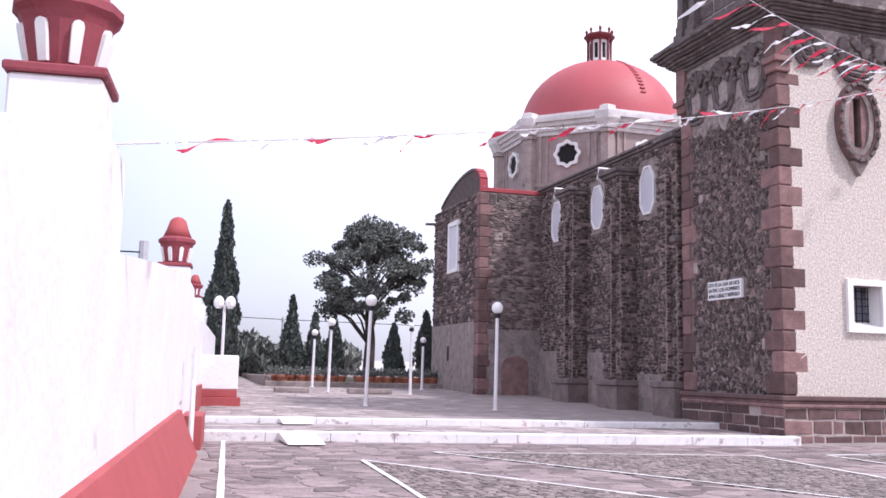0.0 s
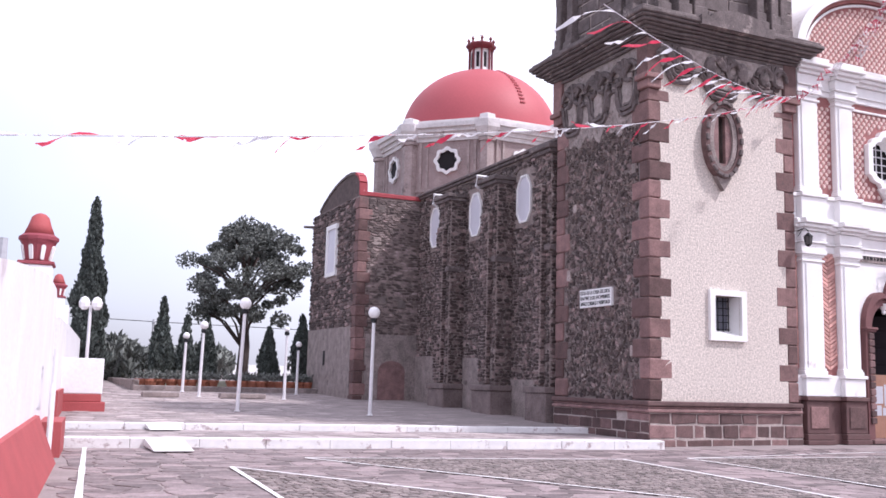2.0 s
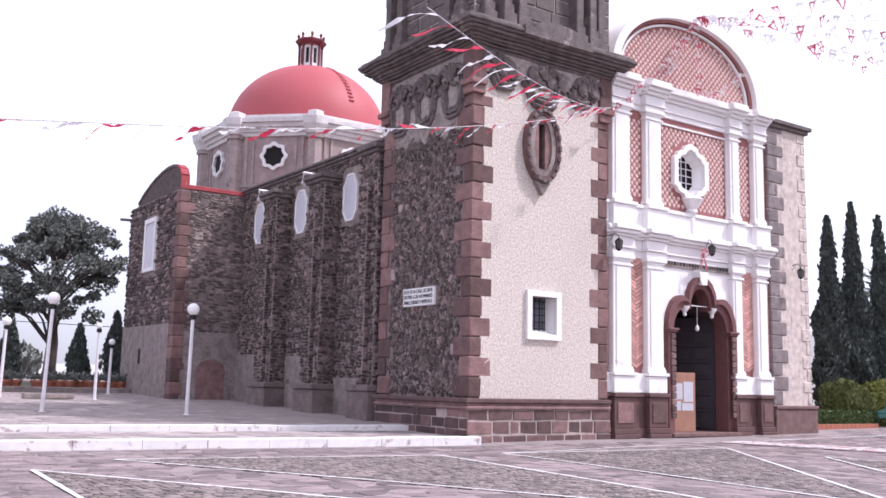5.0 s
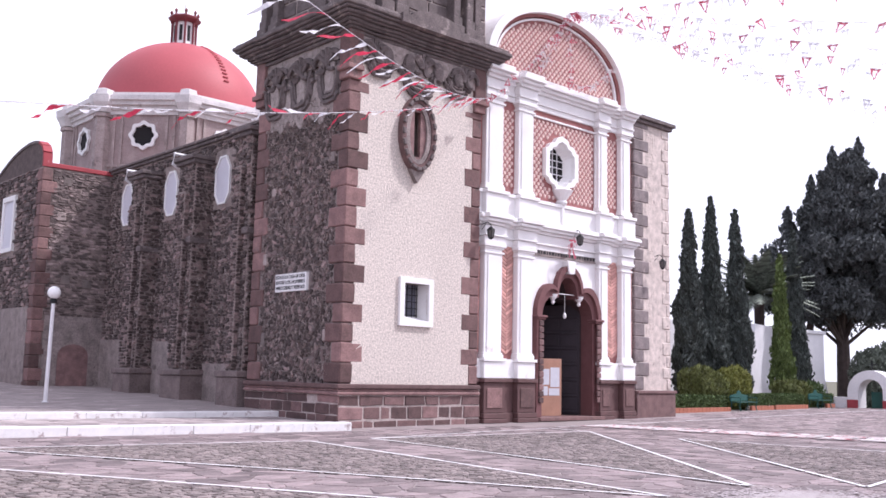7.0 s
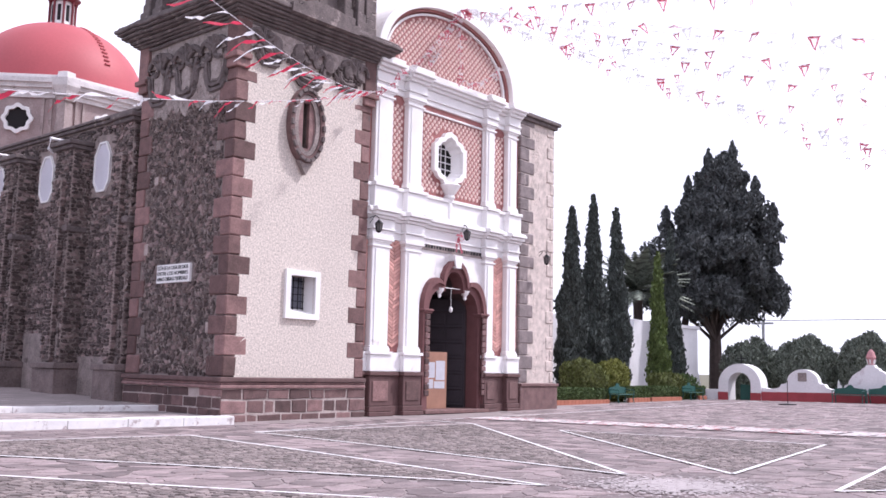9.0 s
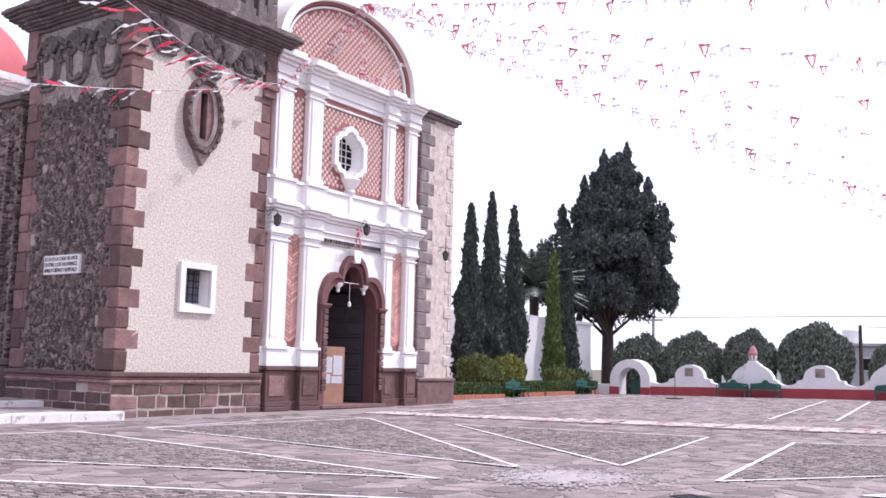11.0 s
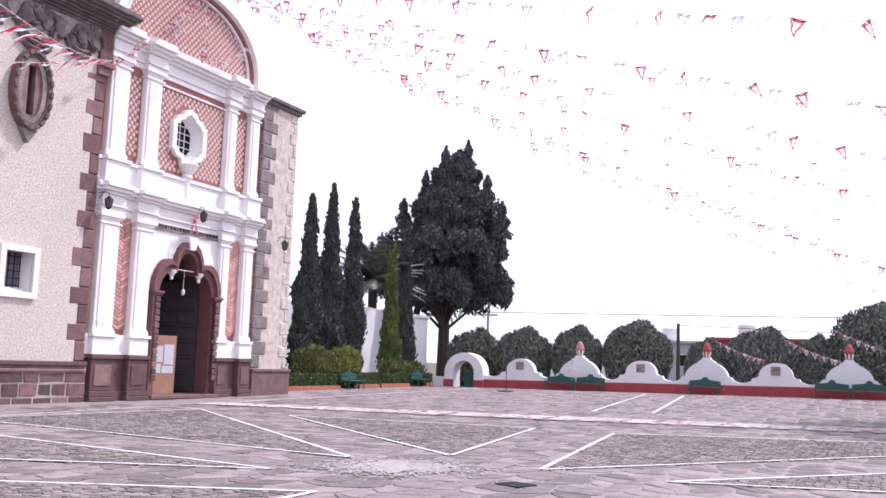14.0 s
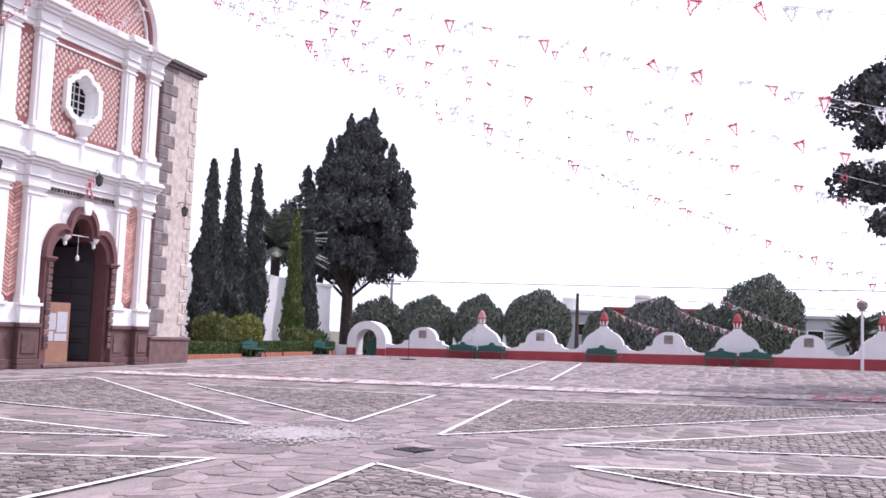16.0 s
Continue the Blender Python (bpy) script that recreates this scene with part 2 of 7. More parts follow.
def lathe(bm, profile, x=0.0, y=0.0, seg=24, a0=0.0, cap=True):
    """Turns a profile of (radius, height) round the upright through x, y."""
    rings = []
    for r, z in profile:
        rings.append([bm.verts.new((x + r * math.cos(a0 + 2 * math.pi * i / seg), y + r * math.sin(a0 + 2 * math.pi * i / seg), z)) for i in range(seg)])
    for a, b in zip(rings, rings[1:]):
        for i in range(seg):
            j = (i + 1) % seg
            bm.faces.new((a[i], a[j], b[j], b[i]))
    if cap:
        bm.faces.new(rings[0][::-1])
        bm.faces.new(rings[-1])
    return bm


def tube(bm, pts, r, seg=8):
    """A round bar along points; r is one radius or one for each point."""
    pts = [Vector(p) for p in pts]
    rs = r if isinstance(r, (list, tuple)) else [r] * len(pts)
    rings = []
    for i, p in enumerate(pts):
        d = (pts[min(i + 1, len(pts) - 1)] - pts[max(i - 1, 0)]).normalized()
        u = d.cross(Vector((0, 0, 1)) if abs(d.z) < 0.9 else Vector((1, 0, 0))).normalized()
        w = d.cross(u)
        rings.append([bm.verts.new(p + rs[i] * (math.cos(2 * math.pi * k / seg) * u + math.sin(2 * math.pi * k / seg) * w)) for k in range(seg)])
    for a, b in zip(rings, rings[1:]):
        for k in range(seg):
            j = (k + 1) % seg
            bm.faces.new((a[k], a[j], b[j], b[k]))
    bm.faces.new(rings[0][::-1])
    bm.faces.new(rings[-1])
    bmesh.ops.recalc_face_normals(bm, faces=bm.faces[-(len(pts) - 1) * seg - 2:])
    return bm


def prism(bm, outline, lo, hi, axis="y"):
    """An outline of (u, w) pushed from lo to hi: along y it is (x, z), along x it is (y, z), along z it is (x, y)."""
    def at(u, w, d):
        return {"y": (u, d, w), "x": (d, u, w), "z": (u, w, d)}[axis]
    a = [bm.verts.new(at(u, w, lo)) for u, w in outline]
    b = [bm.verts.new(at(u, w, hi)) for u, w in outline]
    n = len(a)
    fs = [bm.faces.new(a), bm.faces.new(b[::-1])]
    for i in range(n):
        j = (i + 1) % n
        fs.append(bm.faces.new((a[j], a[i], b[i], b[j])))
    bmesh.ops.recalc_face_normals(bm, faces=fs)
    return bm


def ring_prism(bm, outer, inner, lo, hi, axis="y"):
    """A frame between two outlines with as many points each."""
    def at(u, w, d):
        return {"y": (u, d, w), "x": (d, u, w), "z": (u, w, d)}[axis]
    A, B, C, D = ([bm.verts.new(at(u, w, d)) for u, w in o] for o, d in ((outer, lo), (inner, lo), (outer, hi), (inner, hi)))
    n = len(A)
    fs = []
    for i in range(n):
        j = (i + 1) % n
        for q in ((A[i], A[j], B[j], B[i]), (C[j], C[i], D[i], D[j]), (A[j], A[i], C[i], C[j]), (B[i], B[j], D[j], D[i])):
            fs.append(bm.faces.new(q))
    bmesh.ops.recalc_face_normals(bm, faces=fs)
    return bm


def sheet(bm, outline):
    bm.faces.new([bm.verts.new(p) for p in outline])
    return bm


def outline_lobed(cx, cz, w, h, n=32, lobes=()):
    """An oval outline of (u, w) with notches cut where the lobes meet."""
    pts = []
    for i in range(n):
        a = 2 * math.pi * i / n
        k = 1.0
        for at, depth, wide in lobes:
            d = (a - at + math.pi) % (2 * math.pi) - math.pi
            k -= depth * math.exp(-(d / wide) ** 2)
        pts.append((cx + w / 2 * k * math.cos(a), cz + h / 2 * k * math.sin(a)))
    return pts


def mesh_from(name, verts, faces, mat, parent=None, label="", smooth=False):
    me = bpy.data.meshes.new(name)
    me.from_pydata(verts, [], faces)
    me.materials.append(mat)
    if smooth:
        me.polygons.foreach_set("use_smooth", [True] * len(me.polygons))
    me.update()
    ob = new(name, me)
    if parent is not None:
        ob.parent = parent
    if label:
        ob["label"] = label
    return ob


def stone_shape(rng, w, h, depth, n=6):
    """Corners and faces of one rough stone, seen from its front (u, w, out)."""
    vs, a0 = [], rng.uniform(0, 1)
    for k, (s, d) in enumerate(((1.0, -0.02), (0.98, depth * 0.75), (0.84, depth))):
        for i in range(n):
            a = a0 + 2 * math.pi * i / n
            q = max(abs(math.cos(a)), abs(math.sin(a))) ** -0.85
            r = s * q
            vs.append([w / 2 * r * math.cos(a), h / 2 * r * math.sin(a), d])
    for i in range(n):
        j = rng.uniform(0.74, 1.06)
        for k in range(3):
            vs[k * n + i][0] *= j
            vs[k * n + i][1] *= j
    fs = [tuple(range(2 * n, 3 * n))]
    for k in range(2):
        for i in range(n):
            j = (i + 1) % n
            fs.append((k * n + i, k * n + j, (k + 1) * n + j, (k + 1) * n + i))
    return vs, fs


def rubble(parent, to_world, u0, u1, w0, w1, size, depth, mat, singles=0, skip=None, seed=1, name="stone", rows_flat=0.8, gap=0.86, turn=0.12, rough=0.12):
    """Rough stones over a rectangle of a wall. to_world turns (u, w, out) into a place. The first ones are objects, the rest one mesh."""
    rng = random.Random(seed)
    shapes = []
    for k in range(9):
        shapes.append(stone_shape(rng, 1.0, 1.0, 1.0))
    meshes = {}
    V, Fc, made = [], [], 0
    w = w0
    row = 0
    while w < w1 - 0.02:
        h = min(size * rows_flat * rng.uniform(0.75, 1.25), w1 - w)
        u = u0 - (rng.uniform(0, size) if row % 2 else 0)
        while u < u1:
            L = size * rng.uniform(0.6, 1.7)
            a, b = max(u, u0), min(u + L, u1)
            u += L
            if b - a < size * 0.25 or (skip and skip((a + b) / 2, w + h / 2)):
                continue
            cu, cw = (a + b) / 2, w + h / 2 + rng.uniform(-rough, rough) * h
            sw, sh, sd = (b - a) * gap * rng.uniform(0.9, 1.08), h * gap * rng.uniform(0.85, 1.12), depth * rng.uniform(0.5, 1.5)
            k = rng.randrange(9)
            ang = rng.gauss(0, turn)
            ca, sa = math.cos(ang), math.sin(ang)
            vs, fs = shapes[k]
            if made < singles:
                if k not in meshes:
                    me = bpy.data.meshes.new(name)
                    me.from_pydata([tuple(v) for v in vs], [], fs)
                    me.materials.append(mat)
                    meshes[k] = me
                o, ax, ay, az = (Vector(to_world(*p)) for p in ((cu, cw, 0), (cu + 1, cw, 0), (cu, cw + 1, 0), (cu, cw, 1)))
                eu, ew = ax - o, ay - o
                m = Matrix(((*(eu * ca + ew * sa) * sw, 0), (*(ew * ca - eu * sa) * sh, 0), (*(az - o) * sd, 0), (0, 0, 0, 1))).transposed()
                m.translation = o
                ob = new(name, meshes[k])
                ob.parent = parent
                ob.matrix_basis = m
                made += 1
            else:
                n0 = len(V)
                V.extend(to_world(cu + x * sw * ca - y * sh * sa, cw + x * sw * sa + y * sh * ca, z * sd) for x, y, z in vs)
                Fc.extend(tuple(n0 + i for i in f) for f in fs)
        w += h
        row += 1
    if V:
        tagged(mesh_from("rubble_masonry", V, Fc, mat, parent), kind="stuff")


def chips(parent, to_world, u0, u1, w0, w1, count, mat, seed=1, long=0.13, skip=None, dense=None):
    """Slender pale slivers of mortar and stone, bent once, wedged in the joints of a rubble face."""
    r = random.Random(seed)
    V, Fc = [], []
    for _ in range(count):
        u, w = r.uniform(u0, u1), r.uniform(w0, w1)
        if (skip and skip(u, w)) or (dense and r.random() > dense(u, w)):
            continue
        a, L, t = r.uniform(0, math.pi), long * r.uniform(0.4, 1.5), r.uniform(0.010, 0.028)
        b = a + r.uniform(-1.2, 1.2)
        p = [(u, w), (u + L / 2 * math.cos(a), w + L / 2 * math.sin(a))]
        p.append((p[1][0] + L / 2 * math.cos(b), p[1][1] + L / 2 * math.sin(b)))
        if not all(u0 <= x <= u1 and w0 <= z <= w1 for x, z in p):
            continue
        n0, m = len(V), (a + b) / 2
        for (x, z), k in zip(p, (0.5, 1.0, 0.6)):
            ox, oz = -math.sin(m) * t * k, math.cos(m) * t * k
            V += [to_world(x - ox, z - oz, 0.0), to_world(x, z, 0.052), to_world(x + ox, z + oz, 0.0)]
        for i in (0, 3):
            for k in (0, 1):
                Fc.append((n0 + i + k, n0 + i + k + 1, n0 + i + k + 4, n0 + i + k + 3))
    tagged(mesh_from("joint_chipping", V, Fc, mat, parent), kind="stuff")


# ---- ground ----
def far_z(y):
    """The square's far edge climbs a little away from the gateway."""
    return 0.23 + 0.0135 * (13.3 - y)


def ground_z(x, y):
    """The plaza is level by the church and rises towards the far wall."""
    return min(max((x - 20) / 22, 0), 1) * far_z(y) - 0.03 * min(max((y - 9) / 6, 0), 1) * min(max((15 - x) / 3, 0), 1)


def terrace_z(y):
    """The terrace climbs gently along the nave."""
    return 0.28 + 0.028 * max(0.0, y - 19.5)


def gridded(name, x0, x1, y0, y1, step, lift, mat, **tags):
    nx, ny = max(1, round((x1 - x0) / step)), max(1, round((y1 - y0) / step))
    V = [(x0 + (x1 - x0) * i / nx, y0 + (y1 - y0) * j / ny, 0) for j in range(ny + 1) for i in range(nx + 1)]
    V = [(x, y, ground_z(x, y) + lift) for x, y, _ in V]
    Fc = [(j * (nx + 1) + i, j * (nx + 1) + i + 1, (j + 1) * (nx + 1) + i + 1, (j + 1) * (nx + 1) + i) for j in range(ny) for i in range(nx)]
    return tagged(mesh_from(name, V, Fc, mat), **tags)


solid("ground", sheet(bmesh.new(), [(-2500, -2500, -0.06), (2500, -2500, -0.06), (2500, 3500, -0.06), (-2500, 3500, -0.06)]), M_GRASS, "dry flat ground reaching far beyond the churchyard", "ground", kind="structure")
plaza = gridded("plaza_pavement", -3.4, 42.5, -26, 20.0, 1.0, -0.004, M_JOINT, label="grey mortar bed of the paved church square", category="pavement", kind="structure")

TRIS = [((1.29, 12.55), (6.22, 2.38), (0.5, 2.25)), ((2.92, 14.07), (8.89, 12.98), (7.55, 3.81)), ((10.48, 13.02), (16.78, 12.36), (9.41, 3.8)),
        ((10.69, 2.9), (16.63, 9.7), (17.7, 4.04)), ((6.82, 0.86), (0.4, 0.36), (2.9, -5.1)), ((9.83, 1.23), (17.6, 2.28), (22.0, -6.6)),
        ((9.67, -0.45), (16.6, -5.6), (12.1, -7.6)), ((7.8, -0.96), (10.1, -7.6), (4.5, -6.6))]


def inside(p, tri):
    (ax, ay), (bx, by), (cx, cy) = tri
    d = [(bx - ax) * (p[1] - ay) - (by - ay) * (p[0] - ax), (cx - bx) * (p[1] - by) - (cy - by) * (p[0] - bx), (ax - cx) * (p[1] - cy) - (ay - cy) * (p[0] - cx)]
    return all(v >= 0 for v in d) or all(v <= 0 for v in d)


def in_tri(x, y):
    return any(inside((x, y), t) for t in TRIS)


def flags(name, x0, x1, y0, y1, size, lift, mat, skip=None, only=None, seed=3, level=None, proud=0.008, gap=0.95, singles=0, parent=None, near=(6, 8), plain=False):
    """Irregular paving stones: a warped lattice whose cells are drawn in from their joints and rounded at the rim."""
    rng = random.Random(seed)
    nx, ny = int((x1 - x0) / size), int((y1 - y0) / size)
    pts = {}
    for i in range(nx + 1):
        for j in range(ny + 1):
            pts[i, j] = Vector((x0 + (i + 0.5 * (j % 2)) * size + rng.uniform(-0.34, 0.34) * size, y0 + j * size + rng.uniform(-0.34, 0.34) * size))
    V, Fc, made = [], [], 0
    for i in range(nx):
        for j in range(ny):
            q = [pts[i, j], pts[i + 1, j], pts[i + 1, j + 1], pts[i, j + 1]]
            c = sum(q, Vector((0, 0))) / 4
            if (skip and skip(c.x, c.y)) or (only and not only(c.x, c.y)):
                continue
            rim = []
            for a, b in zip(q, q[1:] + q[:1]):
                if plain:
                    rim += [a * 0.76 + b * 0.24, a * 0.24 + b * 0.76]
                else:
                    rim += [a * 0.82 + b * 0.18, (a + b) / 2 + (c - (a + b) / 2) * rng.uniform(-0.10, 0.12), a * 0.18 + b * 0.82]
            z = (ground_z(c.x, c.y) if level is None else level(c.y)) + lift
            up = proud * rng.uniform(0.5, 1.3)
            tx, ty = rng.uniform(-0.012, 0.012), rng.uniform(-0.012, 0.012)
            n = len(rim)
            ring = []
            for s, h in (((gap, -0.012), (gap * 0.84, up)) if plain else ((gap, -0.012), (gap * 0.98, up * 0.7), (gap * 0.90, up))):
                ring += [(c.x + (p.x - c.x) * s, c.y + (p.y - c.y) * s, z + h + tx * (p.x - c.x) + ty * (p.y - c.y)) for p in rim]
            nr = len(ring) // n - 1
            fs = [tuple(range(nr * n, (nr + 1) * n))] + [(k * n + m, k * n + (m + 1) % n, (k + 1) * n + (m + 1) % n, (k + 1) * n + m) for k in range(nr) for m in range(n)]
            if made < singles and (c - Vector(near)).length < 8:
                me = bpy.data.meshes.new(name)
                me.from_pydata([(x - c.x, y - c.y, w - z) for x, y, w in ring], [], fs)
                me.materials.append(mat)
                ob = new(name, me)
                ob.parent = parent
                ob.location = (c.x, c.y, z)
                made += 1
            else:
                n0 = len(V)
                V += ring
                Fc += [tuple(n0 + k for k in f) for f in fs]
    ob = mesh_from(name + "_paving", V, Fc, mat, parent)
    tagged(ob, kind="stuff")
    return ob


# steps up to the terrace beside the church
S1L, S1R, S2L, S2R = (-1.0, 17.1), (11.9, 15.62), (-0.75, 20.5), (12.35, 18.85)
Z1, Z2 = 0.16, 0.28


def terrace_slab(name, a, b, z0, z1, label, slope=False):
    bm = bmesh.new()
    prism(bm, [(a[0], a[1]), (b[0], b[1]), (b[0] + 0.4, 62), (-30, 62), (-30, a[1])], z0, z1, "z")
    for v in bm.verts:
        if slope and v.co.z > z0 + 0.01:
            v.co.z = terrace_z(v.co.y) - 0.03
    return solid(name, bm, M_JOINT, label, "terrace", kind="structure")


t1 = terrace_slab("terrace_lower_step", S1L, S1R, -0.06, Z1 - 0.03, "first broad stone step up to the side terrace")
t2 = terrace_slab("terrace_upper_step", S2L, S2R, -0.06, Z2 - 0.03, "raised paved terrace beside the church nave", True)


def kerb(name, a, b, z0, z1, thing_label):
    bm = bmesh.new()
    d = (Vector(b) - Vector(a)).normalized()
    n = Vector((-d.y, d.x))
    L = (Vector(b) - Vector(a)).length
    k = 10
    for i in range(k):
        p, q = Vector(a) + d * (L * i / k + 0.004), Vector(a) + d * (L * (i + 1) / k - 0.004)
        j = random.uniform(-0.012, 0.012)
        prism(bm, [tuple(p - n * (0.05 + j)), tuple(q - n * (0.05 + j)), tuple(q + n * 0.28), tuple(p + n * 0.28)], z0, z1 + random.uniform(-0.004, 0.004), "z")
    bmesh.ops.bevel(bm, geom=bm.edges[:], offset=0.012, segments=1, affect="EDGES")
    return solid(name, bm, M_LINE, thing_label, "step edge", kind="structure")


kerb("step_edge_lower", S1L, S1R, -0.05, Z1, "white-painted worn edge of the lower stone step")
kerb("step_edge_upper", S2L, S2R, Z1 - 0.04, Z2, "white-painted worn edge of the upper stone step")


def ramp(x0, x1, y0, y1, z0, z1):
    bm = bmesh.new()
    prism(bm, [(y0, z0), (y1, z0), (y1, z1), (y0, z0 + 0.015)], x0, x1, "x")
    bmesh.ops.bevel(bm, geom=bm.edges[:], offset=0.008, segments=1, affect="EDGES")
    return solid("concrete_ramp", bm, M_LINE, "small white-painted concrete ramp against the step", "ramp", "ramps on the steps")


ramp(0.55, 1.27, 15.55, 16.9, 0.0, Z1)
ramp(1.0, 1.72, 19.5, 20.3, Z1, Z2)

# painted lines of the star in the square
lines_bm = bmesh.new()


def strip(bm, a, b, w, lift, step=0.7):
    a, b = Vector(a), Vector(b)
    d = (b - a).normalized()
    n = Vector((-d.y, d.x)) * w / 2
    k = max(1, int((b - a).length / step))
    prev = None
    for i in range(k + 1):
        p = a + (b - a) * i / k
        e = random.uniform(0.85, 1.15)
        z = ground_z(p.x, p.y) + lift
        cur = (bm.verts.new((*(p - n * e), z)), bm.verts.new((*(p + n * e), z)))
        if prev:
            bm.faces.new((prev[0], cur[0], cur[1], prev[1]))
        prev = cur
    return bm


for tri in TRIS:
    for a, b in zip(tri, tri[1:] + tri[:1]):
        strip(lines_bm, a, b, 0.07, 0.021)
for a, b in (((-0.52, 16.9), (-1.75, 2.0)), ((25.2, 4.9), (39.6, 6.6)), ((25.7, 3.25), (39.3, 4.9)), ((16.78, 12.36), (16.86, 13.74)), ((10.48, 13.02), (16.86, 13.74)), ((17.6, 14.1), (40.0, 14.6))):
    strip(lines_bm, a, b, 0.08, 0.021)
solid("painted_lines", lines_bm, M_LINE, "worn white lines painted as a star on the paving", "painted line", kind="structure")

# strewn carpet of petals and sawdust across the square
rng = random.Random(11)
V, Fc = [], []
VR, FR = [], []
def blob(tgt, cx, cy, r, long=1.4):
    n0, k, a0 = len(tgt[0]), rng.randint(5, 7), rng.random() * 6
    tgt[0].extend((cx + r * rng.uniform(0.5, 1.2) * math.cos(a0 + 6.283 * i / k), cy + long * r * rng.uniform(0.5, 1.2) * math.sin(a0 + 6.283 * i / k), ground_z(cx, cy) + 0.026 + rng.random() * 0.006) for i in range(k))
    tgt[1].append(tuple(range(n0, n0 + k)))


for i in range(5600):
    s = rng.random()
    cx, cy = 19.3 + 4.9 * s, 14.1 - 20.0 * s
    red = s > 0.90 and rng.random() < 0.6
    if i % 3 == 0:
        blob((VR, FR) if rng.random() < 0.35 or red else (V, Fc), cx + rng.choice((-0.72, 0.72)) + rng.gauss(0, 0.02), cy, rng.uniform(0.03, 0.07), 2.0)
    elif math.sin(cy * 7.4) + 0.6 * math.sin(cy * 17.0 + cx) > -0.95:
        blob((VR, FR) if red or rng.random() < 0.12 else (V, Fc), cx + rng.uniform(-0.58, 0.58), cy, rng.uniform(0.035, 0.12))
M_SAWW = material("white_sawdust", (0.66, 0.6, 0.6), 0.95, 0.2, 4.0, 0.2, 40)
M_SAWR = material("red_sawdust", (0.42, 0.10, 0.12), 0.95, 0.2, 4.0, 0.2, 40)
carpet = thing("sawdust_carpet", "strip of scattered white and red sawdust on the paving", "sawdust", kind="stuff")
mesh_from("white_sawdust", V, Fc, M_SAWW, carpet)
mesh_from("red_sawdust", VR, FR, M_SAWR, carpet)
V, Fc = [], []
for _ in range(3800):
    cx, cy = rng.gauss(8.75, 0.62), 0
    cy = 2.75 + rng.gauss(0, 0.55) + (cx - 8.75) * -0.25
    r = rng.uniform(0.008, 0.042) * max(0.3, 1.3 - math.hypot(cx - 8.75, cy - 2.75) * 0.55)
    k, n0, a0 = 5, len(V), rng.random() * 6
    V += [(cx + r * rng.uniform(0.5, 1.3) * math.cos(a0 + 6.283 * i / k), cy + r * rng.uniform(0.5, 1.3) * math.sin(a0 + 6.283 * i / k), 0.024 + rng.random() * 0.004) for i in range(k)]
    Fc.append(tuple(range(n0, n0 + k)))
M_CHALK = material("chalk_dust", (0.42, 0.37, 0.37), 0.95, 0.15, 4.0, 0.2, 40)
tagged(mesh_from("lime_dust", V, Fc, M_CHALK), "pale patch of spilt lime dust on the flagstones", "dust", kind="stuff")
drain = thing("drain_grate", "dark square iron drain grate set in the paving", "drain", at=(8.17, 0.95, 0.0), rz=-22)
part("frame", boxes((-0.17, 0.17, -0.17, -0.145, 0, 0.02), (-0.17, 0.17, 0.145, 0.17, 0, 0.02), (-0.17, -0.145, -0.145, 0.145, 0, 0.02), (0.145, 0.17, -0.145, 0.145, 0, 0.02)), M_IRON, drain)
for i in range(6):
    part("bar", boxes((-0.135 + i * 0.049, -0.11 + i * 0.049, -0.145, 0.145, 0.0, 0.018)), M_IRON, drain)

# ---- bell tower ----
TX0, TX1, TY0, TY1 = 12.1, 16.75, 16.4, 20.6
tower = thing("bell_tower", "stone bell tower with rubble side, plastered front and red-brown quoins", "tower")
tower_wall = part("wall", boxes((TX0, TX1, TY0, TY1, 0, 10.6)), M_MORTARD, tower, "rubble core of dark stone and pale mortar")


def oval(cx, cz, w, h, n=28):
    return [(cx + w / 2 * math.cos(2 * math.pi * i / n), cz + h / 2 * math.sin(2 * math.pi * i / n)) for i in range(n)]


def cut_panel(name, x0, x1, z0, z1, y0, y1, holes, mat, parent, label=""):
    """A plastered face with real openings through it."""
    bm = bmesh.new()
    xs = sorted({x0, x1, *[h[0] for h in holes], *[h[1] for h in holes]})
    zs = sorted({z0, z1, *[h[2] for h in holes], *[h[3] for h in holes]})
    for i in range(len(xs) - 1):
        for j in range(len(zs) - 1):
            cx, cz = (xs[i] + xs[i + 1]) / 2, (zs[j] + zs[j + 1]) / 2
            if not any(h[0] < cx < h[1] and h[2] < cz < h[3] for h in holes):
                box(bm, xs[i], xs[i + 1], y0, y1, zs[j], zs[j + 1])
    bmesh.ops.remove_doubles(bm, verts=bm.verts[:], dist=0.0005)
    return part(name, bm, mat, parent, label)


cut_panel("plaster_face", TX0 + 0.3, TX1 - 0.3, 1.05, 9.42, TY0 - 0.05, TY0 - 0.002, [(14.02, 14.87, 2.72, 3.7), (14.2, 14.5, 6.9, 8.5)], M_PLASTER, tower, "cream pebble-dashed plaster face")
# window in the tower's front
win = part("window", boxes((13.86, 14.02, 16.26, 16.36, 2.57, 3.85), (14.87, 15.03, 16.26, 16.36, 2.57, 3.85), (14.02, 14.87, 16.26, 16.36, 3.70, 3.85), (14.02, 14.87, 16.26, 16.36, 2.57, 2.72)), M_TRIM, tower, "white-painted square window surround")
bm = bmesh.new()
box(bm, 13.98, 14.018, 16.36, 16.74, 2.70, 3.72)
prism(bm, [(14.872, 16.36), (14.91, 16.36), (14.91, 16.74), (14.80, 16.74)], 2.72, 3.70, "z")
prism(bm, [(16.36, 2.722), (16.74, 2.86), (16.74, 2.69), (16.36, 2.69)], 14.02, 14.87, "x")
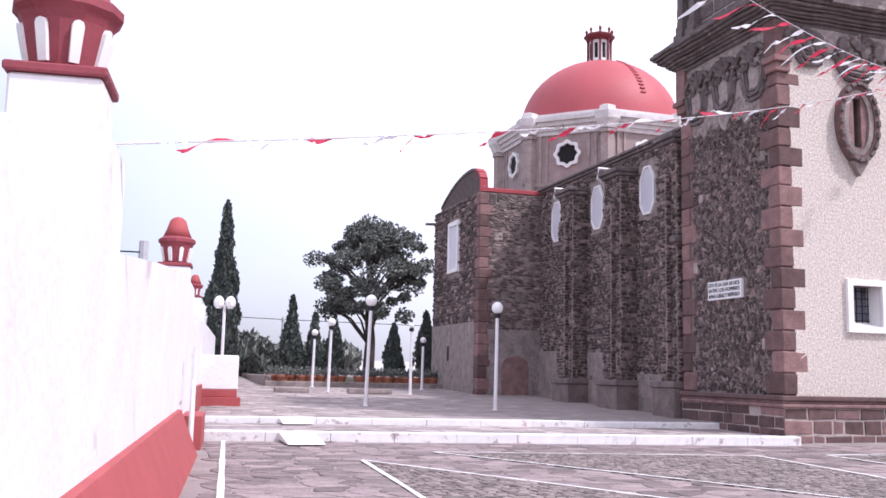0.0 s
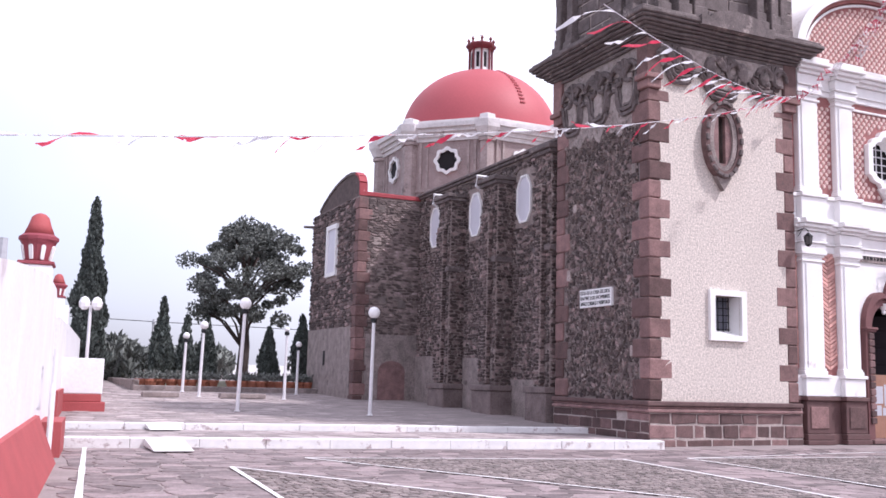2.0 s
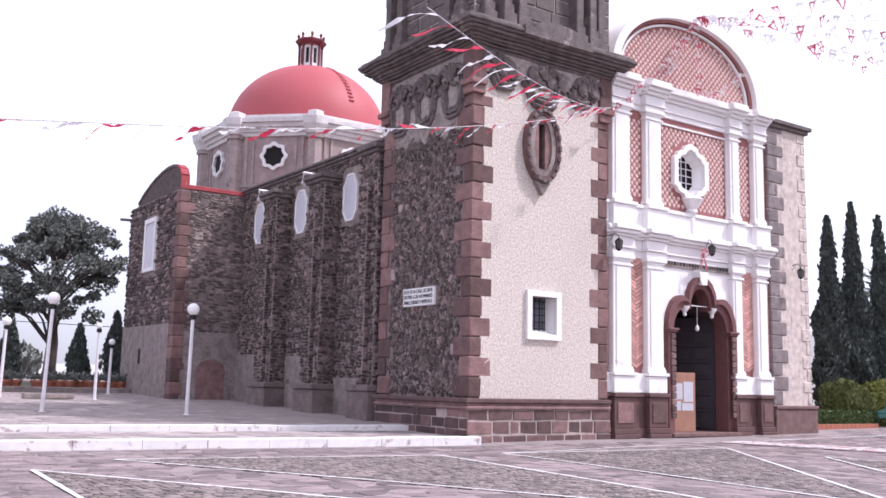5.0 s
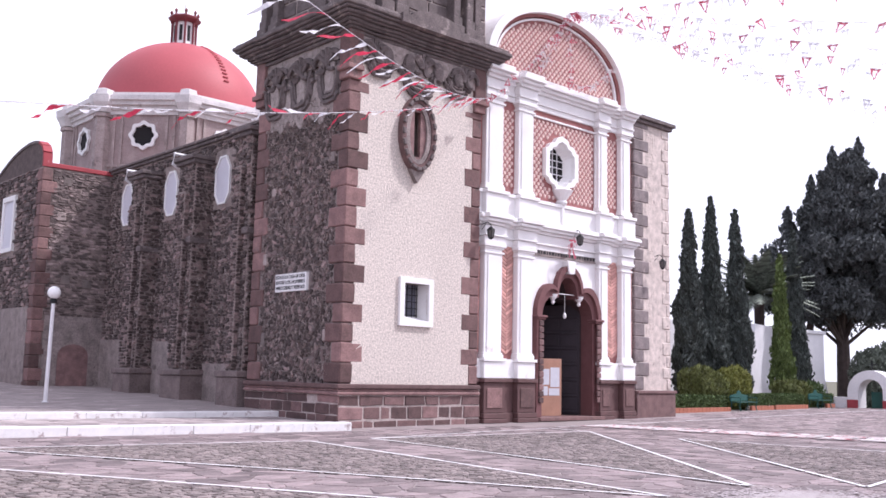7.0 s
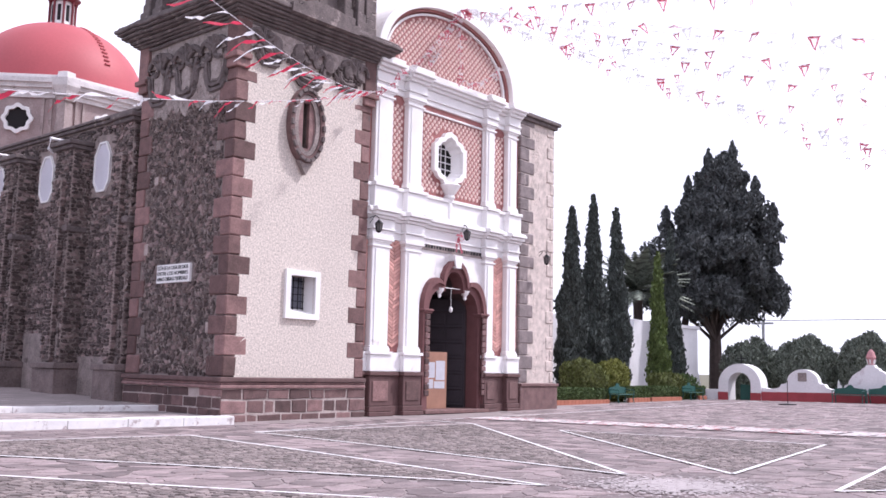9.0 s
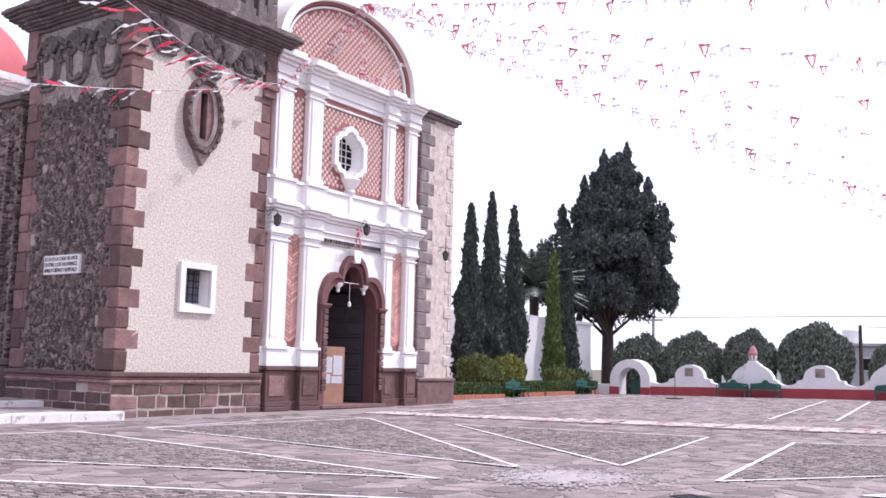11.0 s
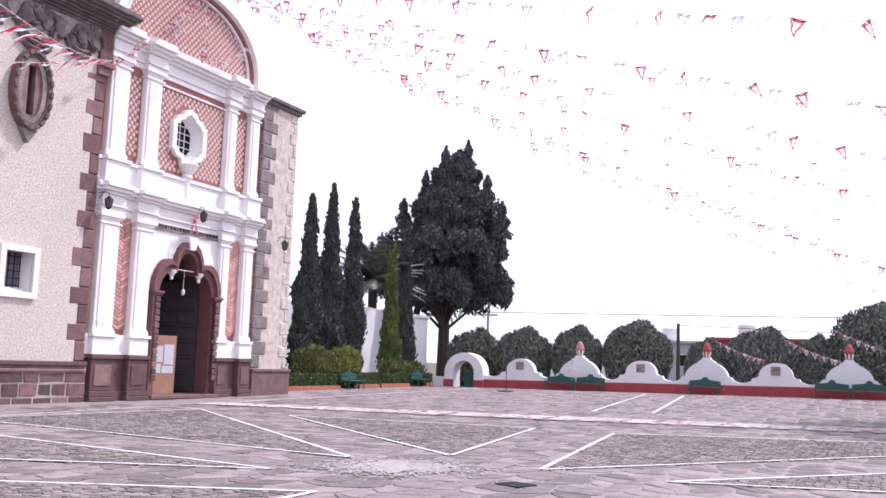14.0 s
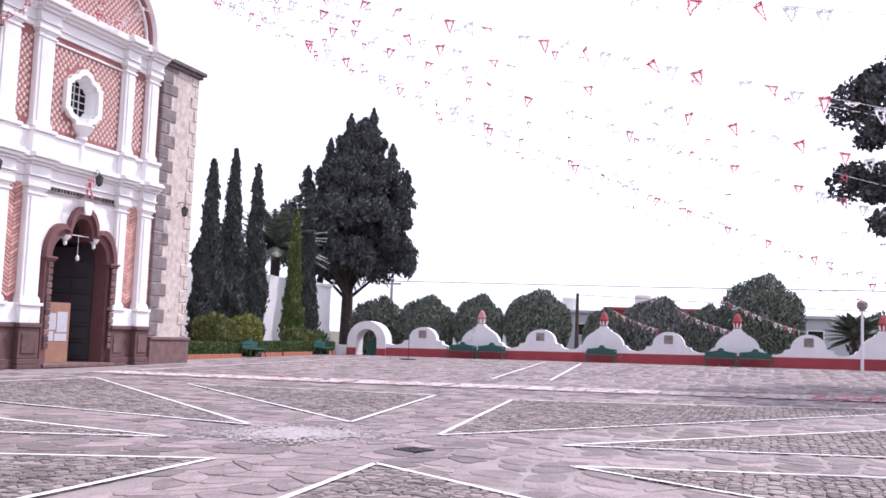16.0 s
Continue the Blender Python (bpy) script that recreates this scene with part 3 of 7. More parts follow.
box(bm, 14.02, 14.87, 16.36, 16.74, 3.702, 3.73)
part("reveal", bm, M_TRIM, win)
bm = bmesh.new()
for i in range(5):
    tube(bm, [(14.09 + i * 0.17, 16.66, 2.80), (14.09 + i * 0.17, 16.66, 3.69)], 0.014, 6)
for i in range(5):
    tube(bm, [(14.02, 16.67, 2.88 + i * 0.18), (14.81, 16.67, 2.88 + i * 0.18)], 0.012, 6)
part("grille", bm, M_IRON, win, "dark iron window bars")


def dig(ob, *rows):
    """Cuts blocks out of a mesh for real openings."""
    bmc = boxes(*rows)
    cutter = part("cutter", bmc, M_TRIM)
    mod = ob.modifiers.new("openings", "BOOLEAN")
    mod.operation, mod.object, mod.solver = "DIFFERENCE", cutter, "EXACT"
    dg = bpy.context.evaluated_depsgraph_get()
    me = bpy.data.meshes.new_from_object(ob.evaluated_get(dg))
    ob.modifiers.clear()
    ob.data = me
    bpy.data.objects.remove(cutter)


dig(tower_wall, (14.02, 14.87, 16.2, 18.2, 2.72, 3.70), (14.2, 14.5, 16.2, 17.6, 6.9, 8.5))
# blue-grey pane paints the faint light of the room behind the bars
M_LITGREY = material("lit_inside_grey", (0.16, 0.16, 0.20), 0.35, 0.3, 3.0, 0.05, 20)
part("lit_inside_pane", boxes((14.0, 14.9, 16.76, 16.80, 2.7, 3.72)), M_LITGREY, tower, "grey pane coloured like the dimly lit inside behind the bars")
# black plate paints the darkness behind the oval's slit
part("dark_void", boxes((14.15, 14.55, 16.8, 16.84, 6.8, 8.6)), M_DARK, tower, "near-black plate standing in for the unlit inside")
# carved oval window
ovw = part("oval_window", ring_prism(bmesh.new(), oval(14.3, 7.72, 1.22, 2.06), oval(14.3, 7.72, 0.92, 1.68), 16.17, 16.36), M_PLINTH, tower, "carved brown stone oval surround")
part("inner_ring", ring_prism(bmesh.new(), oval(14.3, 7.72, 0.9, 1.66), oval(14.3, 7.72, 0.62, 1.42), 16.2, 16.36), M_PALESTONE, ovw)
bm = bmesh.new()
ring_prism(bm, oval(14.3, 7.72, 0.62, 1.42), [(14.3 + 0.11 * (1 if math.cos(2 * math.pi * i / 28) > 0 else -1), 7.72 + 0.62 * max(-1, min(1, 1.6 * math.sin(2 * math.pi * i / 28)))) for i in range(28)], 16.26, 16.36)
part("slit_panel", bm, M_PLINTH, ovw)
for i in range(20):
    a = 2 * math.pi * i / 20
    bm = boxes((-0.085, 0.085, -0.035, 0.035, -0.05, 0.05), bevel=0.018)
    ob = part("carved_block", bm, M_CORNICE, ovw)
    ob.matrix_basis = pose(14.3 + 0.55 * math.cos(a), 16.14, 7.72 + 0.96 * math.sin(a), 0, -math.degrees(math.atan2(1.12 * math.cos(a), -0.69 * math.sin(a))), 0)
bm = bmesh.new()
prism(bm, [(14.05, 6.74), (14.55, 6.74), (14.3, 6.38)], 16.2, 16.36)
part("pendant", bm, M_PALESTONE, ovw)

# quoins: long and short blocks up each corner
rng = random.Random(5)


def quoin_column(x, sx, y, sy, z0, z1, parent, h=0.5, long=0.62, short=0.34, proud=0.06, both=True, mat=None):
    z, k = z0, 0
    while z < z1 - 0.05:
        hh = min(h * rng.uniform(0.9, 1.1), z1 - z)
        a, b = (long, short) if k % 2 else (short, long)
        a, b = a * rng.uniform(0.94, 1.06), b * rng.uniform(0.94, 1.06)
        if not both:
            b = 0.18
        xa, xb = sorted((x - sx * proud, x + sx * a))
        ya, yb = sorted((y - sy * proud, y + sy * b))
        j = rng.uniform(-0.006, 0.006)
        bm = boxes((xa + j, xb + j, ya + j, yb + j, z + 0.006, z + hh - 0.006), bevel=0.03)
        for v in bm.verts:
            v.co += Vector((rng.uniform(-1, 1), rng.uniform(-1, 1), rng.uniform(-1, 1))) * 0.008
        part("quoin", bm, mat or M_QUOIN, parent)
        z += hh
        k += 1


quoin_column(TX0, 1, TY0, 1, 1.06, 8.8, tower)
quoin_column(TX1, -1, TY0, 1, 1.06, 8.8, tower, long=0.6, short=0.3)
quoin_column(TX0, 1, TY1, -1, 1.06, 8.8, tower, long=0.6, short=0.34)

# plinth of squared stones with a moulded top


def courses(parent, to_world, u0, u1, zs, depth, mat, name="plinth_stone", seed=2, size=0.5, gap=0.05):
    r = random.Random(seed)
    for z0, z1 in zs:
        u = u0
        while u < u1 - 0.02:
            L = min(size * r.uniform(0.5, 1.35), u1 - u)
            if u1 - (u + L) < 0.15:
                L = u1 - u
            bm = boxes((u + gap / 2, u + L - gap / 2, -0.02, depth + r.uniform(-0.012, 0.014), z0 + gap / 2, z1 - gap / 2), bevel=0.014)
            for v in bm.verts:
                v.co.x += 0.03 * noise.noise(Vector((v.co.x * 3, v.co.z * 9, seed)))
                v.co.z += 0.03 * noise.noise(Vector((v.co.x * 5, v.co.z * 3, seed + 7)))
                v.co = to_world(v.co.x, v.co.z, v.co.y)
            bmesh.ops.recalc_face_normals(bm, faces=bm.faces[:])
            part(name, bm, mat, parent)
            u += L


part("plinth_core", boxes((TX0 - 0.12, TX1 + 0.08, TY0 - 0.12, TY1, -0.05, 0.95)), M_MORTARL, tower, "pale mortar joints of the plinth")


def front(y):
    return lambda u, w, d: (u, y - d, w)


def west(x):
    return lambda u, w, d: (x - d, u, w)


courses(tower, front(TY0 - 0.10), TX0 - 0.14, TX1 + 0.1, [(-0.05, 0.16), (0.16, 0.50), (0.50, 0.78)], 0.035, M_PLINTH, size=0.62, gap=0.045)
courses(tower, west(TX0 - 0.10), TY0 - 0.14, TY1, [(0.0, 0.30), (0.30, 0.57), (0.57, 0.78)], 0.03, M_PLINTH, seed=8, size=0.7, gap=0.02)
bm = bmesh.new()
for o, z0, z1 in ((0.19, 0.78, 0.86), (0.15, 0.865, 0.93), (0.21, 0.935, 1.05)):
    box(bm, TX0 - o, TX1 + 0.06, TY0 - o, TY1, z0, z1, bevel=0.02)
part("plinth_moulding", bm, M_PLINTH, tower)
rubble(tower, west(TX0), TY0 + 0.42, TY1 - 0.42, 1.08, 8.3, 0.15, 0.028, M_STONE, singles=300, seed=4, turn=0.7, rough=0.4, gap=1.06, skip=lambda u, w: 17.8 < u < 19.5 and 3.45 < w < 3.95)
chips(tower, west(TX0), TY0 + 0.4, TY1 - 0.4, 1.1, 8.6, 5200, M_CHIP, 6, 0.13, lambda u, w: 17.75 < u < 19.55 and 3.35 < w < 4.0, lambda u, w: min(1.0, 0.42 + 0.10 * max(0, w - 4) + 0.35 * noise.noise(Vector((u * 1.3, w * 1.1, 3)))))
ragged = [(TY1 - 0.36, 9.25), (TY0 + 0.36, 9.25)] + [(TY0 + 0.36 + 3.48 * i / 24, 8.0 + 0.55 * noise.noise(Vector((i * 0.45, 2, 0))) + 0.2 * noise.noise(Vector((i * 1.7, 5, 0)))) for i in range(25)]
part("old_plaster", prism(bmesh.new(), ragged, TX0 - 0.045, TX0 + 0.01, "x"), M_OLDPLASTER, tower, "patchy grey plaster left below the frieze")
r_ = random.Random(3)
for y, z in ((16.98, 6.9), (17.0, 5.2), (17.05, 2.3), (20.0, 4.4), (19.95, 2.2), (19.7, 6.3)):
    part("pale_stone", boxes((TX0 - 0.05, TX0 + 0.05, y - 0.11, y + 0.11, z - 0.2, z + r_.uniform(0.05, 0.22)), bevel=0.03), M_CHIP, tower)
# plaque
plaque = tagged(thing("stone_plaque", "white plaque with three lines of black lettering on rubble", "plaque", at=(TX0 - 0.06, 19.35, 3.43)))
part("slab", boxes((-0.03, 0.06, -1.47, 0, 0, 0.48), bevel=0.01), M_TRIM, plaque)
M_INK = material("black_lettering", (0.02, 0.02, 0.022), 0.8, 0.2, 8, 0.05, 40)
for i, words in enumerate(("ESTA ES LA CASA DE DIOS", "ENTRE LOS HOMBRES", "AMALO CUIDALO Y RESPETALO")):
    cu = bpy.data.curves.new("lettering", "FONT")
    cu.body, cu.size, cu.align_x, cu.extrude = words, 0.155, "CENTER", 0.004
    tmp = new("lettering", cu)
    dg = bpy.context.evaluated_depsgraph_get()
    me = bpy.data.meshes.new_from_object(tmp.evaluated_get(dg))
    bpy.data.objects.remove(tmp)
    me.materials.append(M_INK)
    ob = new("lettering", me)
    ob.parent = plaque
    wide = max(v.co.x for v in me.vertices) - min(v.co.x for v in me.vertices)
    k = min(1.0, 1.36 / wide)
    ob.matrix_basis = Matrix.Translation((-0.036, -0.735, 0.345 - i * 0.145)) @ pose(0, 0, 0, 90, 0, -90) @ Matrix.Diagonal((k, 0.9, 1, 1))

# carved frieze and heavy cornice


def swag(cu, cw, s, to_world, parent, mat, seed):
    """A carved scroll: a fat curl with side leaves."""
    r = random.Random(seed)
    bm = bmesh.new()
    for sgn in (-1, 1):
        pts = []
        for i in range(13):
            a = i / 12 * math.pi * 1.6
            rad = s * (0.52 - 0.30 * i / 12)
            pts.append(to_world(cu + sgn * (0.42 * s + rad * math.cos(a)), cw + rad * math.sin(a) * 1.15 - 0.1 * s, 0.08))
        tube(bm, pts, [0.055 + 0.035 * math.sin(i / 12 * math.pi) for i in range(13)], 6)
    for i in range(5):
        a = math.pi * (0.15 + 0.7 * i / 4)
        tube(bm, [to_world(cu, cw - 0.2 * s, 0.06), to_world(cu + 0.55 * s * math.cos(a), cw + 0.62 * s * math.sin(a), 0.10)], [0.03, 0.07], 6)
    for v in bm.verts:
        v.co += noise.noise_vector(v.co * 7) * 0.03
    part("carved_scroll", bm, mat, parent)


def hung_band(cu, cw, w, drop, to_world, parent):
    """The stepped moulding that hangs below the frieze in curves."""
    bm = bmesh.new()
    for off, rad, d in ((0.0, 0.07, 0.06), (0.13, 0.06, 0.10), (0.25, 0.05, 0.06)):
        pts = []
        h = w / 2 - off * 0.55
        for t, k in ((-1, 0), (-0.84, 0.03), (-0.74, 0.14), (-0.68, 0.5), (-0.58, 0.78), (-0.4, 0.97), (-0.15, 1.0), (0.15, 1.0), (0.4, 0.97), (0.58, 0.78), (0.68, 0.5), (0.74, 0.14), (0.84, 0.03), (1, 0)):
            pts.append(to_world(cu + t * h, cw - drop * k + off, d))
        tube(bm, pts, [rad * (1 + 0.18 * math.sin(i * 2.3 + cu)) for i in range(14)], 5)
    for v in bm.verts:
        v.co += noise.noise_vector(v.co * 6) * 0.025
    part("hung_moulding", bm, M_CORNICE, parent)


part("frieze_slab", boxes((TX0 - 0.05, TX1 + 0.05, TY0 - 0.12, TY1, 9.42, 10.1)), M_OLDPLASTER, tower, "stained carved frieze")
for i, u in enumerate((12.75, 14.4, 16.0)):
    swag(u, 9.62, 0.56, front(TY0 - 0.10), tower, M_CORNICE, i)
for i, u in enumerate((17.3, 18.5, 19.7)):
    swag(u, 9.42, 0.62, west(TX0 - 0.03), tower, M_CORNICE, 9 + i)
for u in (13.2, 13.95, 15.0, 15.75):
    bm = bmesh.new()
    lathe(bm, [(0.30, -0.06), (0.33, 0.0), (0.24, 0.02), (0.21, 0.10), (0.10, 0.14), (0.03, 0.15)], 0, 0, 9)
    for v in bm.verts:
        v.co = Vector((u + v.co.x * 0.8, TY0 - 0.10 - v.co.z, 9.6 + v.co.y * 1.25))
    part("carved_boss", bm, M_CORNICE, tower)
for u in (13.0, 14.4, 15.8):
    part("frieze_panel", boxes((u - 0.17, u + 0.17, TY0 - 0.155, TY0 - 0.04, 9.3, 9.75), bevel=0.03), M_OLDPLASTER, tower)
for u in (17.2, 18.5, 19.8):
    part("frieze_panel", boxes((TX0 - 0.10, TX0, u - 0.2, u + 0.2, 8.55, 9.4), bevel=0.03), M_OLDPLASTER, tower)
for u, w, drop in ((13.0, 1.0, 0.3), (14.36, 1.5, 0.55), (15.75, 1.0, 0.3)):
    hung_band(u, 9.36, w, drop, front(TY0 - 0.05), tower)
for u in (17.2, 18.5, 19.8):
    hung_band(u, 9.1, 1.25, 0.75, west(TX0), tower)
for x, y in ((TX0, TY0), (TX1, TY0), (TX0, TY1)):
    sx, sy = (-1 if x == TX0 else 1), (-1 if y == TY0 else 1)
    bm = bmesh.new()
    for o, z0, z1 in ((0.14, 8.8, 9.02), (0.22, 9.02, 9.16), (0.15, 9.16, 10.1)):
        box(bm, x - 0.30 if sx > 0 else x - o, x + o if sx > 0 else x + 0.30, y - o if sy < 0 else y - 0.3, y + 0.3 if sy < 0 else y + o, z0, z1, bevel=0.02)
    part("corner_capital", bm, M_QUOIN, tower)
for o, z0, z1 in ((0.14, 9.98, 10.07), (0.22, 10.075, 10.14), (0.30, 10.145, 10.20), (0.36, 10.205, 10.29), (0.47, 10.295, 10.34), (0.55, 10.345, 10.43), (0.64, 10.435, 10.50), (0.69, 10.505, 10.62), (0.62, 10.625, 10.70)):
    bm = bmesh.new()
    box(bm, TX0 - o, TX1 + o, TY0 - o, TY1 + o, z0, z1, bevel=0.025)
    bmesh.ops.subdivide_edges(bm, edges=[e for e in bm.edges if e.calc_length() > 1.5], cuts=26)
    for v in bm.verts:
        v.co += Vector((noise.noise(v.co * 2.1), noise.noise(v.co * 2.3 + Vector((5, 0, 0))), noise.noise(v.co * 1.7 + Vector((0, 9, 0))))) * 0.03
        v.co += noise.noise_vector(v.co * 7) * 0.014
    part("cornice_course", bm, M_CORNICE, tower, "heavy black weathered stone cornice")
bm = bmesh.new()
for (a0, a1, y) in ((13.5, 15.3, TY0 - 0.74),):
    prism(bm, [(a0 - 0.3, 10.70), (a0, 10.70)] + [((a0 + a1) / 2 + (a1 - a0) / 2 * math.cos(math.pi - math.pi * i / 12), 10.70 + 0.26 * math.sin(math.pi * i / 12)) for i in range(13)] + [(a1, 10.70), (a1 + 0.3, 10.70), (a1 + 0.3, 10.45), (a0 - 0.3, 10.45)], y, TY0 - 0.2)
part("cornice_bow", bm, M_CORNICE, tower)
# upper stage, stepping back behind clustered pilasters
part("upper_stage_core", boxes((TX0 - 0.1, TX1 + 0.1, TY0 - 0.1, TY1 + 0.1, 10.6, 17.0)), M_MORTARL, tower)
courses(tower, front(TY0 - 0.1), TX0 - 0.1, TX1 + 0.1, [(10.72 + 0.42 * i, 10.72 + 0.42 * (i + 1)) for i in range(14)], 0.03, M_CORNICE, name="ashlar", seed=21, size=0.8)
courses(tower, west(TX0 - 0.1), TY0 - 0.1, TY1 + 0.1, [(10.72 + 0.42 * i, 10.72 + 0.42 * (i + 1)) for i in range(14)], 0.03, M_CORNICE, name="ashlar", seed=22, size=0.8)
for x in (TX0 + 0.25, TX0 + 0.75, TX0 + 1.25, TX1 - 1.35, TX1 - 0.85, TX1 - 0.35):
    o = 0.1 if abs(x - (TX0 + TX1) / 2) > 1.6 else 0.28
    bm = bmesh.new()
    for e, z0, z1 in ((0.22, 10.70, 11.0), (0.17, 11.0, 11.25), (0.13, 11.25, 17.0)):
        box(bm, x - e, x + e, TY0 - 0.04 - o - e, TY0 - 0.04, z0, z1, bevel=0.02)
    part("pilaster", bm, M_CORNICE, tower)
for y in (TY0 + 0.3, TY0 + 0.85, TY1 - 1.0, TY1 - 0.4):
    bm = bmesh.new()
    for e, z0, z1 in ((0.22, 10.70, 11.0), (0.17, 11.0, 11.25), (0.13, 11.25, 17.0)):
        box(bm, TX0 - 0.2 - e, TX0 - 0.04, y - e, y + e, z0, z1, bevel=0.02)
    part("pilaster", bm, M_CORNICE, tower)

# ---- church front ----
FY = 16.55                               # face of the tiled wall
FX0, FX1 = 16.78, 24.25
DX0, DX1, DXC = 19.56, 22.01, 20.785
facade = thing("church_facade", "white stucco church front with red tiled panels and arched door", "church front")


def door_arch(scale=0.0):
    """The lobed door opening: two low side lobes and a taller middle one; scale widens it."""
    w, s = (DX1 - DX0) / 2 + scale, 3.1
    pts = [(DXC - w, 0.0), (DXC - w, s)]
    for i in range(1, 9):
        a = math.pi - (math.pi * 0.62) * i / 8
        pts.append((DXC - w + 0.56 + scale * 0.2 + (0.56 + scale * 0.2) * math.cos(a), s + (0.72 + scale) * math.sin(a)))
    for i in range(9):
        a = math.pi * (1 - i / 8)
        pts.append((DXC + (0.46 + scale * 0.55) * math.cos(a), s + 0.72 + scale * 0.55 + (0.61 + scale * 0.5) * math.sin(a)))
    right = [(2 * DXC - x, z) for x, z in pts[:10]][::-1]
    return pts + right


wall = part("wall", boxes((FX0, FX1, FY, FY + 1.1, 0.0, 10.3)), M_TILE, facade, "red brick-tiled wall")
cut = solid("cutter", prism(bmesh.new(), [(x, z - (0.2 if z == 0 else 0)) for x, z in door_arch()], FY - 0.3, FY + 1.5), M_QUOIN, "cutter", "cutter")
def stepped_window(w, h, cx=20.46, cz=7.92):
    """A tall window with stepped, cusped head and foot."""
    q = [(0.0, 1.0), (0.16, 0.93), (0.30, 0.91), (0.40, 0.80), (0.46, 0.72), (0.62, 0.70), (0.76, 0.64), (0.84, 0.52), (1.0, 0.46)]
    r = q + [(a, -b) for a, b in q[::-1]]
    return [(cx + w / 2 * a, cz + h / 2 * b) for a, b in r + [(-a, b) for a, b in r[::-1]][1:-1]]


WIN = stepped_window(1.2, 1.5)
cut2 = solid("cutter", prism(bmesh.new(), WIN, FY - 0.3, FY + 1.5), M_TRIM, "cutter", "cutter")
for c in (cut, cut2):
    mod = wall.modifiers.new("opening", "BOOLEAN")
    mod.operation, mod.object, mod.solver = "DIFFERENCE", c, "EXACT"
dg = bpy.context.evaluated_depsgraph_get()
me = bpy.data.meshes.new_from_object(wall.evaluated_get(dg))
wall.modifiers.clear()
wall.data = me
for c in (cut, cut2):
    bpy.data.objects.remove(c)

# pediment: a round gable of tiles inside a white arched moulding
PCX, PR = 20.38, 3.2
arc = [(PCX + PR * math.cos(math.pi * (1 - i / 40)), 10.42 + (PR + 0.12) * 0.69 * math.sin(math.pi * (1 - i / 40)) ** 0.85) for i in range(41)]
part("gable", prism(bmesh.new(), arc, FY, FY + 0.8), M_TILE, facade, "round-headed gable of red tile")


def scaled(pts, k, cx=PCX, cz=10.42):
    return [(cx + (x - cx) * k, cz + (z - cz) * k) for x, z in pts]


def arc_band(bm, k0, k1, y0, y1):
    o, i = scaled(arc, k1), scaled(arc, k0)
    n = len(o)
    rows_ = [[bm.verts.new((p[0], y, p[1])) for p in q] for q, y in ((o, y0), (i, y0), (o, y1), (i, y1))]
    for a in range(n - 1):
        A, B, C, D = (r[a:a + 2] for r in rows_)
        for q in ((A[0], A[1], B[1], B[0]), (C[1], C[0], D[0], D[1]), (A[1], A[0], C[0], C[1]), (B[0], B[1], D[1], D[0])):
            bm.faces.new(q)
    bmesh.ops.recalc_face_normals(bm, faces=bm.faces[:])
    return bm


part("gable_moulding", arc_band(bmesh.new(), 0.985, 1.075, FY - 0.30, FY + 0.82), M_TRIM, facade, "white arched moulding")
part("gable_inner_moulding", arc_band(bmesh.new(), 0.945, 0.982, FY - 0.12, FY + 0.1), M_TILE, facade)
part("gable_fillet", arc_band(bmesh.new(), 0.90, 0.925, FY - 0.08, FY + 0.1), M_TRIM, facade)

# studs: a lattice of small pale tiles on the red ground
V, Fc = [], []
def stud(cx, cz, s):
    n0 = len(V)
    for k, d in ((1.0, 0.0), (0.72, 0.035)):
        V.extend([(cx + k * s * math.cos(a), FY - d, cz + k * s * 1.25 * math.sin(a)) for a in [math.pi / 8 + i * math.pi / 4 for i in range(8)]])
    Fc.append(tuple(range(n0 + 8, n0 + 16)))
    for i in range(8):
        j = (i + 1) % 8
        Fc.append((n0 + i, n0 + j, n0 + 8 + j, n0 + 8 + i))
def in_gable(x, z):
    if z < 10.5:
        return False
    ang = (x - PCX) / (PR * 0.89)
    return abs(ang) < 0.99 and (z - 10.42) < 0.89 * (PR + 0.12) * 0.69 * (1 - ang * ang) ** 0.425 - 0.05
PANELS = [(19.18, 22.2, 6.72, 9.24), (17.84, 18.40, 6.9, 9.3), (22.78, 23.42, 6.9, 9.3), (16.8, 17.02, 6.9, 9.3), (23.98, 24.24, 6.9, 9.3)]
pitch = 0.20
for j in range(0, 70):
    for i in range(0, 40):
        x, z = FX0 + 0.12 + (i + 0.5 * (j % 2)) * pitch, 6.75 + j * pitch * 0.55
        ok = any(a < x - 0.06 and x + 0.06 < b and c < z - 0.06 and z + 0.06 < d for a, b, c, d in PANELS) or in_gable(x, z)
        if ok and not ((abs(x - 20.46) < 0.82 and abs(z - 7.92) < 0.47) or (abs(x - 20.46) < 0.44 and abs(z - 7.92) < 0.96) or (abs(x - 20.46) < 0.66 and abs(z - 7.92) < 0.73)):
            stud(x, z, 0.056)
tagged(mesh_from("tile_studs", V, Fc, M_TILEDOT, facade, "pale raised tile studs in a lattice"), kind="stuff")
